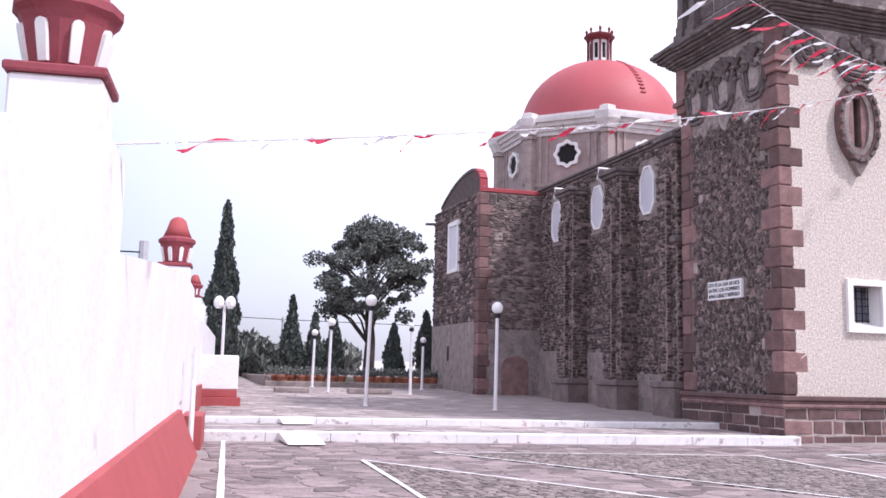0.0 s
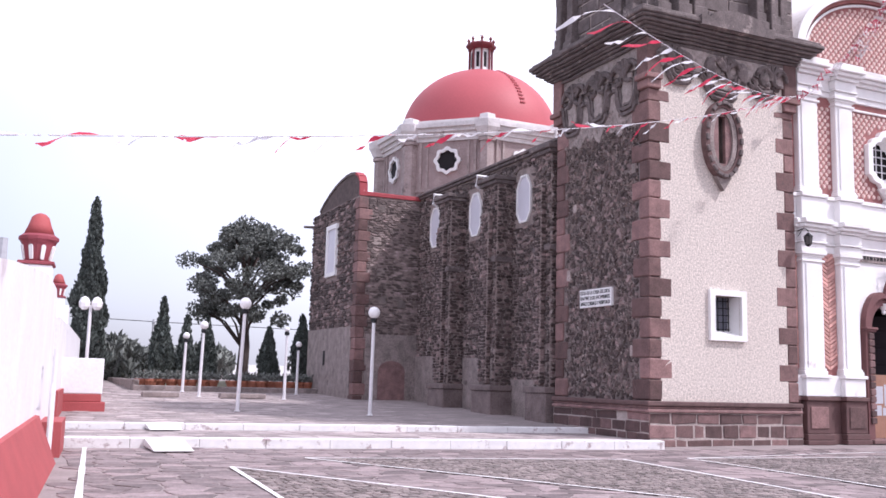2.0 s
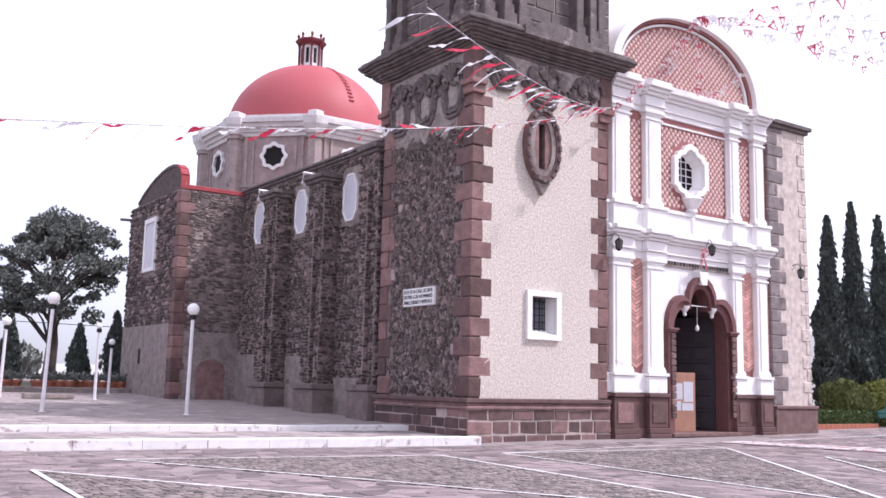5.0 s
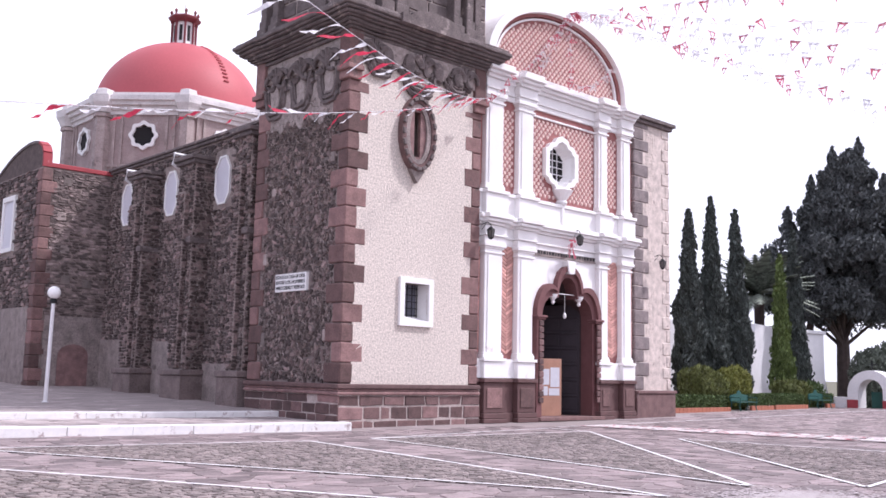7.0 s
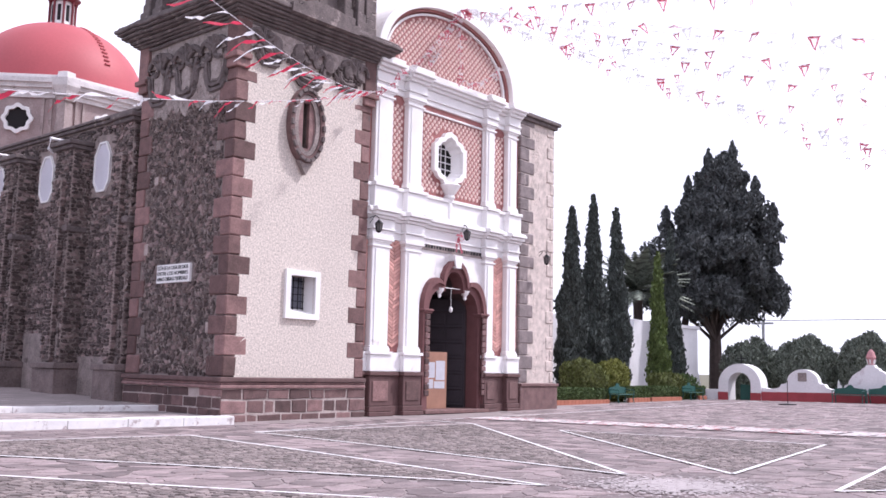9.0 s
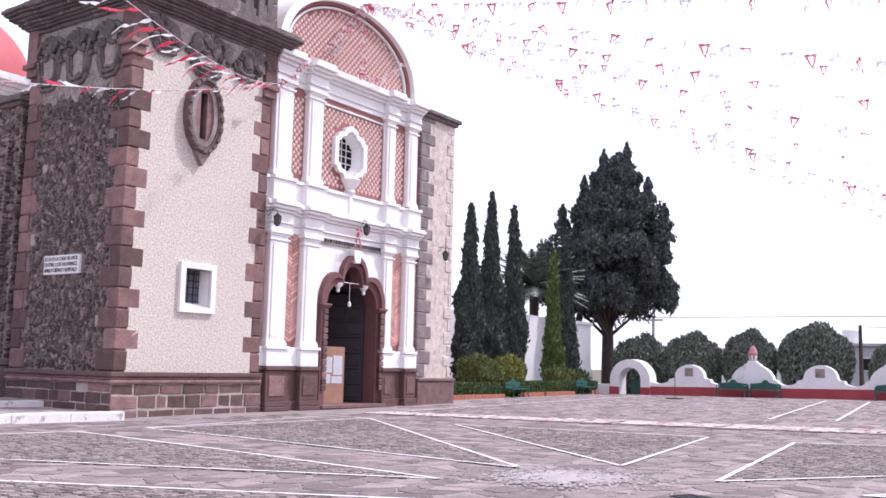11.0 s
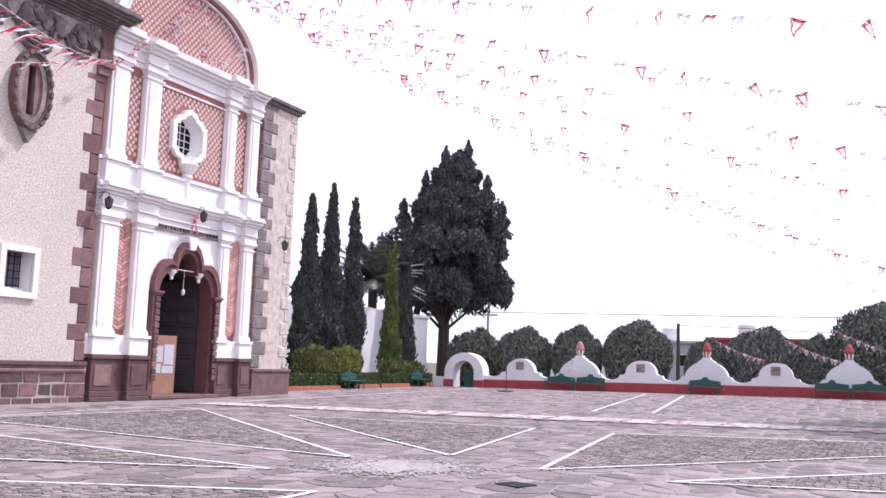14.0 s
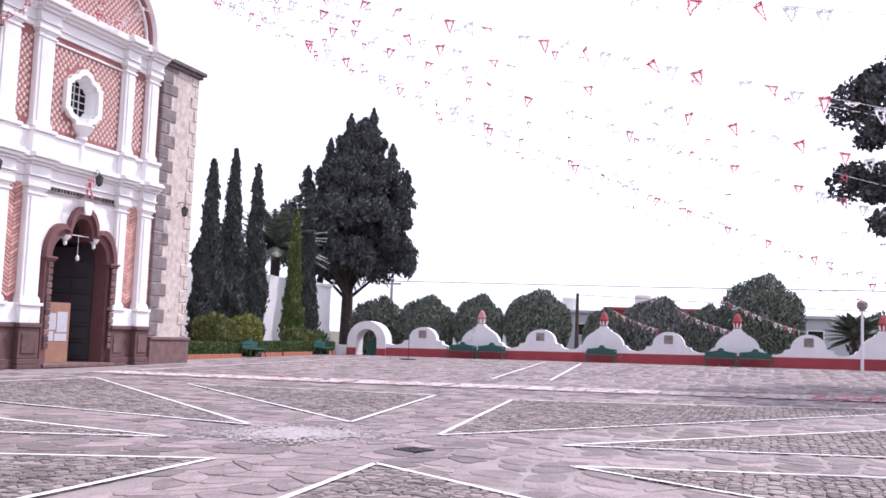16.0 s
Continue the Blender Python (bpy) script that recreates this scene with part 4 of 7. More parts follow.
# herringbone bricks of the lower panels
LOW = [(17.84, 18.40), (22.78, 23.42), (16.8, 17.02), (23.98, 24.24)]
M_BRICK = material("rose_brick", (0.56, 0.31, 0.27), 0.8, 0.15, 6.0, 0.3, 50, random_island=(0.75, 1.3))
V, Fc = [], []
for x0, x1 in LOW:
    z, k = 1.95, 0
    while z < 5.0:
        xm = (x0 + x1) / 2
        for sgn in (-1, 1):
            xa, xb = (x0 + 0.01, xm - 0.008) if sgn < 0 else (xm + 0.008, x1 - 0.01)
            za, zb = (z, z + 0.16) if sgn > 0 else (z + 0.16, z)
            n0 = len(V)
            for d in (0.0, 0.03):
                V.extend([(xa, FY - d, za), (xb, FY - d, zb), (xb, FY - d, zb + 0.085), (xa, FY - d, za + 0.085)])
            Fc.append((n0 + 4, n0 + 5, n0 + 6, n0 + 7))
            Fc.extend((n0 + i, n0 + (i + 1) % 4, n0 + 4 + (i + 1) % 4, n0 + 4 + i) for i in range(4))
        z += 0.112
tagged(mesh_from("herringbone_bricks", V, Fc, M_BRICK, facade, "slender rose bricks laid in herringbone"), kind="stuff")


def pilaster(x0, x1, z0, z1, out, cap=True):
    bm = bmesh.new()
    box(bm, x0, x1, FY - out, FY + 0.02, z0, z1, bevel=0.015)
    box(bm, x0 + 0.10, x1 - 0.10, FY - out - 0.03, FY - out, z0 + 0.15, z1 - 0.35, bevel=0.012)
    if cap:
        for e, a, b in ((0.05, z1 - 0.30, z1 - 0.24), (0.04, z1 - 0.16, z1 - 0.10), (0.09, z1 - 0.10, z1), (0.05, z0, z0 + 0.10), (0.03, z0 + 0.10, z0 + 0.16)):
            box(bm, x0 - e, x1 + e, FY - out - e, FY + 0.01, a, b, bevel=0.012)
    return part("pilaster", bm, M_TRIM, facade, "white panelled pilaster")


PIL = [(17.04, 17.76), (18.42, 19.08), (22.24, 22.7), (23.44, 23.95)]
for x0, x1 in PIL:
    pilaster(x0, x1, 1.82, 5.1, 0.20)
    pilaster(x0, x1, 6.70, 9.55, 0.18)
# white field round the door
bm = bmesh.new()
o = [(DXC - 1.66, 0.0), (DXC - 1.66, 3.1)] + [(DXC - 1.66, 3.1 + 1.8 * i / 8) for i in range(1, 9)] + [(DXC - 1.66 + 3.32 * i / 8, 5.06) for i in range(9)] + [(DXC + 1.66, 4.9 - 1.8 * i / 8) for i in range(8)] + [(DXC + 1.66, 3.1), (DXC + 1.66, 0.0)]
inn = door_arch(0.30)
m_ = min(len(o), len(inn))
o, inn = o[:m_], inn[:m_]
A = [bm.verts.new((x, FY - 0.05, z)) for x, z in o]
B = [bm.verts.new((x, FY - 0.05, z)) for x, z in inn]
for i in range(m_ - 1):
    bm.faces.new((A[i], A[i + 1], B[i + 1], B[i]))
ext = bmesh.ops.extrude_face_region(bm, geom=bm.faces[:])
bmesh.ops.translate(bm, verts=[v for v in ext["geom"] if isinstance(v, bmesh.types.BMVert)], vec=(0, 0.06, 0))
bmesh.ops.recalc_face_normals(bm, faces=bm.faces[:])
part("door_field", bm, M_TRIM, facade, "white plastered spandrels with faint carved leaves")


def arch_band(name, s0, s1, y0, y1, mat, label=""):
    bm = bmesh.new()
    a, b = door_arch(s1), door_arch(s0)
    rr = [[bm.verts.new((x, y, z)) for x, z in q] for q, y in ((a, y0), (b, y0), (a, y1), (b, y1))]
    for i in range(len(a) - 1):
        A, B, C, D = (r[i:i + 2] for r in rr)
        for q in ((A[0], A[1], B[1], B[0]), (C[1], C[0], D[0], D[1]), (A[1], A[0], C[0], C[1]), (B[0], B[1], D[1], D[0])):
            bm.faces.new(q)
    bmesh.ops.recalc_face_normals(bm, faces=bm.faces[:])
    return part(name, bm, mat, facade, label)


M_ARCH = material("painted_red_brown_stone", (0.155, 0.066, 0.066), 0.75, 0.2, 4.0, 0.2, 40)
arch_band("door_arch_outer", 0.16, 0.32, FY - 0.24, FY + 0.05, M_ARCH, "red-brown moulded door arch")
arch_band("door_arch_inner", -0.025, 0.158, FY - 0.14, FY + 0.32, M_ARCH)
# added lining: the deep reveal's shade is put into its dark colour
M_LINING = material("reveal_shade_dark", (0.06, 0.04, 0.042), 0.85, 0.3, 3.0, 0.2, 30)
arch_band("door_lining", -0.03, -0.003, FY + 0.325, FY + 1.12, M_LINING, "added dark lining that paints the shade of the door reveal")
for sx in (-1, 1):
    x = DXC + sx * 1.37
    for i in range(13):
        part("jamb_block", boxes((x - 0.10, x + 0.10, FY - 0.29, FY - 0.235, 0.55 + i * 0.19, 0.71 + i * 0.19), bevel=0.015), M_PLINTH, facade)
    part("impost", boxes((x - 0.22, x + 0.22, FY - 0.32, FY + 0.02, 3.08, 3.15), (x - 0.18, x + 0.18, FY - 0.29, FY + 0.02, 3.02, 3.077), bevel=0.012), M_ARCH, facade)
    bm = bmesh.new()
    lathe(bm, [(0.03, -0.30), (0.06, -0.26), (0.05, -0.18), (0.12, -0.10), (0.16, 0.0)], DXC + sx * 0.62, FY - 0.05, 10)
    for v in bm.verts:
        v.co.z += 3.84
    part("pendant_capital", bm, M_TRIM, facade, "white hanging capital in the arch")
bm = bmesh.new()
tube(bm, [(DXC - 0.62, FY, 3.88), (DXC + 0.62, FY, 3.88)], 0.015, 6)
tube(bm, [(DXC, FY, 3.88), (DXC, FY, 3.31)], 0.008, 6)
lathe(bm, [(0.02, 3.31), (0.06, 3.24), (0.055, 3.16), (0.02, 3.12)], DXC, FY, 10)
part("hanging_lamp", bm, M_GLOBE, facade, "small white bulb on a cord")
# keystone
bm = bmesh.new()
prism(bm, [(DXC - 0.12, 4.5), (DXC + 0.12, 4.5), (DXC + 0.2, 4.9), (DXC - 0.2, 4.9)], FY - 0.30, FY)
part("keystone", bm, M_TRIM, facade)
# dark red base with sunk panels
M_BASE = material("maroon_stone_base", (0.115, 0.06, 0.058), 0.75, 0.25, 4.0, 0.3, 40)
for x0, x1 in ((16.8, 19.18), (22.14, 24.25)):
    bm = bmesh.new()
    box(bm, x0, x1, FY - 0.10, FY, 0.0, 1.2)
    part("base", bm, M_BASE, facade)
for x0, x1 in PIL:
    bm = boxes((x0 - 0.06, x1 + 0.06, FY - 0.30, FY - 0.1, 0.28, 1.13), (x0 - 0.12, x1 + 0.12, FY - 0.38, FY - 0.1, 0.0, 0.12), (x0 - 0.09, x1 + 0.09, FY - 0.34, FY - 0.1, 0.125, 0.275), (x0 - 0.10, x1 + 0.10, FY - 0.36, FY - 0.1, 1.135, 1.24), bevel=0.015)
    ped = part("pedestal", bm, M_BASE, facade)
    part("panel", boxes((x0 + 0.05, x1 - 0.05, FY - 0.325, FY - 0.305, 0.42, 0.98), bevel=0.01), M_QUOIN, ped)
    part("white_pedestal", boxes((x0 - 0.05, x1 + 0.05, FY - 0.28, FY - 0.02, 1.25, 1.72), (x0 - 0.10, x1 + 0.10, FY - 0.33, FY - 0.02, 1.725, 1.815), bevel=0.012), M_TRIM, facade)
for x0, x1 in ((16.8, 19.18), (22.14, 24.25)):
    part("base_moulding", boxes((x0, x1, FY - 0.16, FY - 0.08, 0.0, 0.27), (x0, x1, FY - 0.18, FY - 0.08, 1.14, 1.235), (x0, x1, FY - 0.12, FY - 0.0, 1.25, 1.80), bevel=0.01), M_BASE, facade)
    part("white_dado", boxes((x0, x1, FY - 0.135, FY - 0.121, 1.26, 1.80)), M_TRIM, facade)


def entablature(levels, mat, name):
    """A band of mouldings that steps forward over each pilaster."""
    bm = bmesh.new()
    for out, z0, z1 in levels:
        box(bm, FX0, FX1, FY - out, FY + 0.05, z0, z1 - 0.004, bevel=0.012)
        for x0, x1 in PIL:
            box(bm, x0 - 0.06 - out * 0.3, min(x1 + 0.06 + out * 0.3, FX1 + 0.1), FY - out - 0.20, FY - out + 0.02, z0 + 0.002, z1 - 0.006, bevel=0.012)
    return part(name, bm, mat, facade, "white moulded stucco band")


entablature([(0.06, 5.10, 5.30), (0.12, 5.30, 5.36), (0.08, 5.36, 5.62), (0.16, 5.62, 5.70), (0.26, 5.70, 5.80), (0.34, 5.80, 5.90), (0.30, 5.90, 5.95), (0.12, 5.95, 6.55), (0.18, 6.55, 6.66)], M_TRIM, "lower_entablature")
entablature([(0.06, 9.50, 9.66), (0.11, 9.66, 9.72), (0.07, 9.72, 9.98), (0.16, 9.98, 10.08), (0.26, 10.08, 10.18), (0.36, 10.18, 10.28), (0.30, 10.28, 10.42)], M_TRIM, "upper_entablature")
# frame of the middle panel
part("panel_frame", boxes((19.08, 22.26, FY - 0.07, FY, 9.26, 9.32), (19.08, 19.14, FY - 0.07, FY, 6.66, 9.26), (22.2, 22.26, FY - 0.07, FY, 6.66, 9.26), bevel=0.01), M_TRIM, facade)
# lobed window
w2 = part("window", ring_prism(bmesh.new(), stepped_window(1.56, 1.86), WIN, FY - 0.16, FY + 0.02), M_TRIM, facade, "white lobed window surround")
big = stepped_window(1.195, 1.49)
small = [(20.46 + (x - 20.46) * 0.80, 7.92 + (z - 7.92) * 0.84) for x, z in big]
bm = bmesh.new()
A = [bm.verts.new((x, FY - 0.02, z)) for x, z in big]
B = [bm.verts.new((x, FY + 0.26, z)) for x, z in small]
for i in range(len(big)):
    j = (i + 1) % len(big)
    bm.faces.new((A[i], A[j], B[j], B[i]))
part("splayed_reveal", bm, M_TRIM, w2)
part("glass_backing", boxes((19.7, 21.2, FY + 0.32, FY + 0.35, 7.0, 8.8)), M_DARK, w2)
bm = bmesh.new()
for i in range(-1, 2):
    tube(bm, [(20.46 + i * 0.22, FY + 0.27, 7.3), (20.46 + i * 0.22, FY + 0.27, 8.55)], 0.018, 6)
for i in range(-2, 3):
    tube(bm, [(19.98, FY + 0.27, 7.92 + i * 0.22), (20.94, FY + 0.27, 7.92 + i * 0.22)], 0.018, 6)
part("glazing_bars", bm, M_METAL, w2)
bm = bmesh.new()
lathe(bm, [(0.09, 6.05), (0.11, 6.3), (0.10, 6.6), (0.20, 6.72), (0.15, 6.8), (0.27, 6.95), (0.38, 7.1), (0.30, 7.16)], 20.5, FY - 0.08, 12)
part("corbel", bm, M_TRIM, facade, "white carved corbel under the window")
# grey iron frieze over the door
sg = part("name_band", boxes((19.2, 22.45, FY - 0.10, FY - 0.06, 4.96, 5.14)), M_PALESTONE, facade, "narrow grey band with worn lettering")
rng = random.Random(9)
x = 19.28
while x < 22.35:
    L = rng.uniform(0.05, 0.12)
    part("worn_mark", boxes((x, x + L, FY - 0.108, FY - 0.101, 5.03, 5.13)), M_IRON, sg)
    x += L + 0.05
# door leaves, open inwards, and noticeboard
# added box round the doorway, its darkness put into the colour
part("doorway_back", boxes((DX0 - 0.6, DX1 + 0.6, 24.0, 24.1, 0, 6), (DX0 - 0.65, DX0 - 0.6, FY + 1.1, 24, 0, 6), (DX1 + 0.6, DX1 + 0.65, FY + 1.1, 24, 0, 6), (DX0 - 0.6, DX1 + 0.6, FY + 1.1, 24, 6, 6.1)), M_DARK, facade, "added near-black walls standing in for the unlit vestibule")
leaf = part("door", boxes((DX0 + 0.02, DX0 + 0.10, FY + 0.95, FY + 2.1, 0.14, 3.9)), M_WOOD, facade, "dark wooden door leaf standing open")
for i in range(6):
    part("door_panel", boxes((DX0 + 0.10, DX0 + 0.125, FY + 1.05, FY + 2.0, 0.25 + i * 0.6, 0.72 + i * 0.6), bevel=0.01), M_WOOD, leaf)
# door wood again, darkened in colour for the shade inside the doorway
M_DOORDARK = material("shaded_door_wood", (0.028, 0.02, 0.026), 0.75, 0.3, 3.0, 0.3, 30)
leaf = part("door", boxes((-1.24, 0, 0, 0.07, 0.14, 3.62)), M_DOORDARK, facade, "dark wooden door leaf swung half open")
leaf.matrix_basis = pose(21.94, FY + 0.36, 0, 0, 0, -60)
for i in range(7):
    part("door_rail", boxes((-1.20, -0.06, -0.035, -0.002, 0.20 + i * 0.50, 0.26 + i * 0.50), bevel=0.012), M_DOORDARK, leaf)
    if i < 6:
        for k in range(2):
            part("door_panel", boxes((-1.19 + k * 0.58, -0.66 + k * 0.58, -0.02, -0.002, 0.31 + i * 0.50, 0.65 + i * 0.50), bevel=0.008), M_DOORDARK, leaf)
M_PLY = material("plywood", (0.36, 0.19, 0.13), 0.7, 0.2, 3, 0.1, 30)
M_PAPER = material("paper", (0.55, 0.55, 0.6), 0.8, 0.1, 6, 0.0, 30)
board = thing("notice_board", "plywood notice board with pinned papers in the doorway", "notice board", at=(20.15, 16.98, 0.13), rz=-10)
part("board", boxes((0, 0.85, 0, 0.03, 0, 1.75), bevel=0.006), M_PLY, board)
part("leg", boxes((0.05, 0.12, 0.035, 0.3, 0, 0.06), (0.05, 0.12, 0.035, 0.08, 0.065, 1.2)), M_PLY, board)
part("leg", boxes((0.72, 0.79, 0.035, 0.3, 0, 0.06), (0.72, 0.79, 0.035, 0.08, 0.065, 1.2)), M_PLY, board)
for i, (x, z, w, h) in enumerate(((0.1, 0.95, 0.26, 0.48), (0.40, 0.88, 0.36, 0.60), (0.08, 0.62, 0.22, 0.28), (0.34, 0.62, 0.42, 0.22))):
    part("paper", boxes((x, x + w, -0.008, -0.002, z, z + h)), M_PAPER, board)
part("threshold", boxes((DX0 - 0.3, DX1 + 0.3, FY - 0.4, FY + 1.0, 0.02, 0.13), bevel=0.015), M_QUOIN, facade, "worn stone threshold")


def lantern(x, y, z, out, label):
    t = thing("wall_lantern", label, "lantern", "lanterns on the church front", at=(x, y, z))
    t.scale = (0.72, 0.72, 0.72)
    bm = bmesh.new()
    tube(bm, [(0, 0, 0.55), (0, -out * 0.6, 0.62), (0, -out, 0.5), (0, -out, 0.38)], 0.016, 6)
    tube(bm, [(0, 0, 0.35), (0, -out * 0.5, 0.58)], 0.012, 6)
    part("bracket", bm, M_IRON, t)
    bm = bmesh.new()
    lathe(bm, [(0.03, 0.42), (0.16, 0.30), (0.17, 0.28)], 0, -out, 6)
    part("cap", bm, M_IRON, t)
    part("base", lathe(bmesh.new(), [(0.11, -0.02), (0.09, -0.05), (0.02, -0.10)], 0, -out, 6), M_IRON, t)
    bm = bmesh.new()
    for i in range(6):
        a = 2 * math.pi * i / 6
        tube(bm, [(0.11 * math.cos(a), -out + 0.11 * math.sin(a), -0.02), (0.155 * math.cos(a), -out + 0.155 * math.sin(a), 0.29)], 0.012, 5)
    part("cage", bm, M_IRON, t)
    bm = bmesh.new()
    lathe(bm, [(0.10, -0.01), (0.14, 0.27)], 0, -out, 6)
    M = bpy.data.materials.get("lantern_glass") or material("lantern_glass", (0.10, 0.09, 0.09), 0.15, 0.1, 5, 0, 20)
    part("pane", bm, M, t)


lantern(16.9, 16.35, 5.2, 0.5, "black iron wall lantern on a scrolled bracket")
lantern(25.3, 16.35, 5.1, 0.45, "black iron wall lantern on the plastered stub tower")
lantern(20.95, 16.3, 5.45, 0.3, "black iron lantern above the church door")

# ---- unfinished right tower ----
M_STUBDARK = material("grey_stained_quoin", (0.20, 0.165, 0.165), 0.9, 0.5, 3.0, 0.8, 24, second=(0.42, 0.35, 0.34), spots=0.04)
stub = thing("stub_tower", "narrow plastered stub tower with toothed dark quoins", "tower")
part("wall", boxes((24.28, 26.3, 16.45, 18.6, 0, 10.1)), M_STUBPL, stub)
part("wing_wall", boxes((24.32, 26.1, 18.62, 31.0, 0, 8.0)), M_MORTAR, stub)
quoin_column(26.3, -1, 16.45, 1, 0.95, 10.1, stub, h=0.42, long=0.42, short=0.20, proud=0.03, mat=M_STUBPL)
quoin_column(24.28, 1, 16.45, 1, 0.95, 10.1, stub, h=0.42, long=0.78, short=0.5, proud=0.03, mat=M_STUBDARK)
part("plinth", boxes((24.2, 26.42, 16.3, 18.7, 0, 0.82), (24.2, 26.46, 16.26, 18.7, 0.825, 0.93), bevel=0.02), M_PLINTH, stub)
part("cap", boxes((24.22, 26.42, 16.33, 18.7, 10.1, 10.22), (24.15, 26.52, 16.24, 18.75, 10.225, 10.36), bevel=0.02), M_CORNICE, stub)
rubble(stub, front(16.45), 24.9, 25.4, 1.0, 10.0, 0.16, 0.006, M_STUBPL, seed=14, skip=lambda u, w: (math.sin(w * 3.1) + math.sin(w * 1.3 + u)) > 0.2)

# ---- nave ----
NX, NY0, NY1 = 12.6, 20.6, 31.9
nave = thing("church_nave", "long dark rubble nave wall with buttresses and white windows", "church nave")
nwall = part("wall", boxes((NX, 24.3, NY0, NY1, 0, 8.5)), M_MORTAR, nave)
NWIN = [23.47, 26.9, 30.3]


def slot(y, w, z0, z1):
    return [(y - w / 2, z0 + w * 0.35), (y - w * 0.25, z0), (y + w * 0.25, z0), (y + w / 2, z0 + w * 0.35), (y + w / 2, z1 - w * 0.45), (y + w * 0.2, z1), (y - w * 0.2, z1), (y - w / 2, z1 - w * 0.45)]


for y in NWIN:
    o = slot(y, 0.9, 6.42, 7.95)
    i_ = [(y + (a - y) * 0.86, 7.2 + (b - 7.2) * 0.92) for a, b in o]
    wn_ = part("window", ring_prism(bmesh.new(), o, i_, NX - 0.07, NX + 0.01, "x"), M_TRIM, nave, "tall narrow window with a white frame")
    bm = bmesh.new()
    prism(bm, i_, NX - 0.035, NX - 0.006, "x")
    part("pane", bm, material("pale_pane", (0.62, 0.60, 0.66), 0.35, 0.05, 3, 0, 20) if "pale_pane" not in bpy.data.materials else bpy.data.materials["pale_pane"], wn_, "pale milky window pane")
rubble(nave, west(NX), NY0, NY1, 0.4, 8.45, 0.23, 0.04, M_STONE, seed=31, skip=lambda u, w: any(abs(u - y) < 0.56 and 6.3 < w < 8.15 for y in NWIN), rows_flat=0.48, gap=0.95)
chips(nave, west(NX), NY0 + 0.1, NY1 - 0.1, 0.5, 8.4, 5000, M_CHIP, 33, 0.13, lambda u, w: any(abs(u - y) < 0.62 and 6.2 < w < 8.2 for y in NWIN))
for y in (22.3, 22.7, 25.6, 26.1, 29.2):
    for z in (2.0, 3.1, 4.2, 5.35):
        part("pale_stone", boxes((NX - 0.055, NX, y - 0.09, y + 0.09, z - 0.17, z + 0.15), bevel=0.02), M_CHIP, nave)
part("eaves_course", boxes((NX - 0.10, NX + 0.5, NY0, NY1, 8.5, 8.6), (NX - 0.16, NX + 0.5, NY0, NY1, 8.605, 8.7), bevel=0.02), M_CORNICE, nave, "worn dark eaves course")
for y0, y1, top, out in ((20.95, 21.8, 8.1, 0.55), (24.2, 25.2, 7.75, 0.6), (27.7, 28.7, 7.75, 0.6)):
    b = part("buttress", boxes((NX - out, NX, y0, y1, 0, top)), M_MORTAR, nave, "stepped rubble buttress")
    rubble(b, west(NX - out), y0, y1, 1.3, top, 0.23, 0.04, M_STONE, seed=int(y0 * 10), rows_flat=0.48, gap=0.95)
    chips(b, west(NX - out), y0, y1, 1.3, top, 520, M_CHIP, int(y0))
    chips(b, front(y0), NX - out, NX, 1.3, top, 260, M_CHIP, int(y0) + 1)
    rubble(b, front(y0), NX - out, NX, 1.3, top, 0.23, 0.04, M_STONE, seed=int(y0 * 10) + 1, rows_flat=0.48, gap=0.95)
    part("buttress_pilaster", boxes((NX - out - 0.2, NX - out, y0 + 0.25, y1 - 0.25, 1.35, top - 0.9), bevel=0.03), M_MORTAR, b)
    rubble(b, west(NX - out - 0.2), y0 + 0.25, y1 - 0.25, 1.4, top - 0.95, 0.2, 0.035, M_STONE, seed=int(y0 * 7), rows_flat=0.5, gap=0.95)
    rubble(b, front(y0 + 0.25), NX - out - 0.2, NX - out, 1.4, top - 0.95, 0.2, 0.035, M_STONE, seed=int(y0 * 7) + 2, rows_flat=0.5, gap=0.95)
    part("buttress_cap", boxes((NX - out - 0.12, NX, y0 - 0.1, y1 + 0.1, top, top + 0.12), (NX - out - 0.2, NX, y0 - 0.15, y1 + 0.15, top + 0.125, top + 0.26), bevel=0.02), M_CORNICE, b)
    part("buttress_foot", boxes((NX - out - 0.22, NX, y0 - 0.16, y1 + 0.16, 0.3, 1.12), (NX - out - 0.27, NX, y0 - 0.2, y1 + 0.2, 1.125, 1.3), bevel=0.02), M_FOOT, b)
    part("string_course", boxes((NX - out - 0.10, NX, y0 - 0.06, y1 + 0.06, 5.2, 5.4), bevel=0.03), M_CORNICE, b)
    part("patch_of_render", boxes((NX - out - 0.035, NX - out - 0.0, y0 + 0.1, y1 - 0.1, 1.3, 2.5)), M_PALESTONE, b)
for y0, y1, top in ((21.9, 24.1, 1.5), (25.3, 27.6, 2.2), (28.8, 31.85, 2.3)):
    part("render_band", boxes((NX - 0.07, NX, y0, y1, 0.3, top)), M_PALESTONE, nave, "old pale render along the foot")
for y, z in ((28.9, 8.15), (25.4, 8.2)):
    bm = bmesh.new()
    tube(bm, [(NX - 0.05, y, z), (NX - 0.75, y, z), (NX - 0.78, y, z - 0.35), (NX - 0.62, y, z - 0.42)], 0.055, 8)
    part("gutter_spout", bm, M_METAL, nave, "white metal rainwater spout")

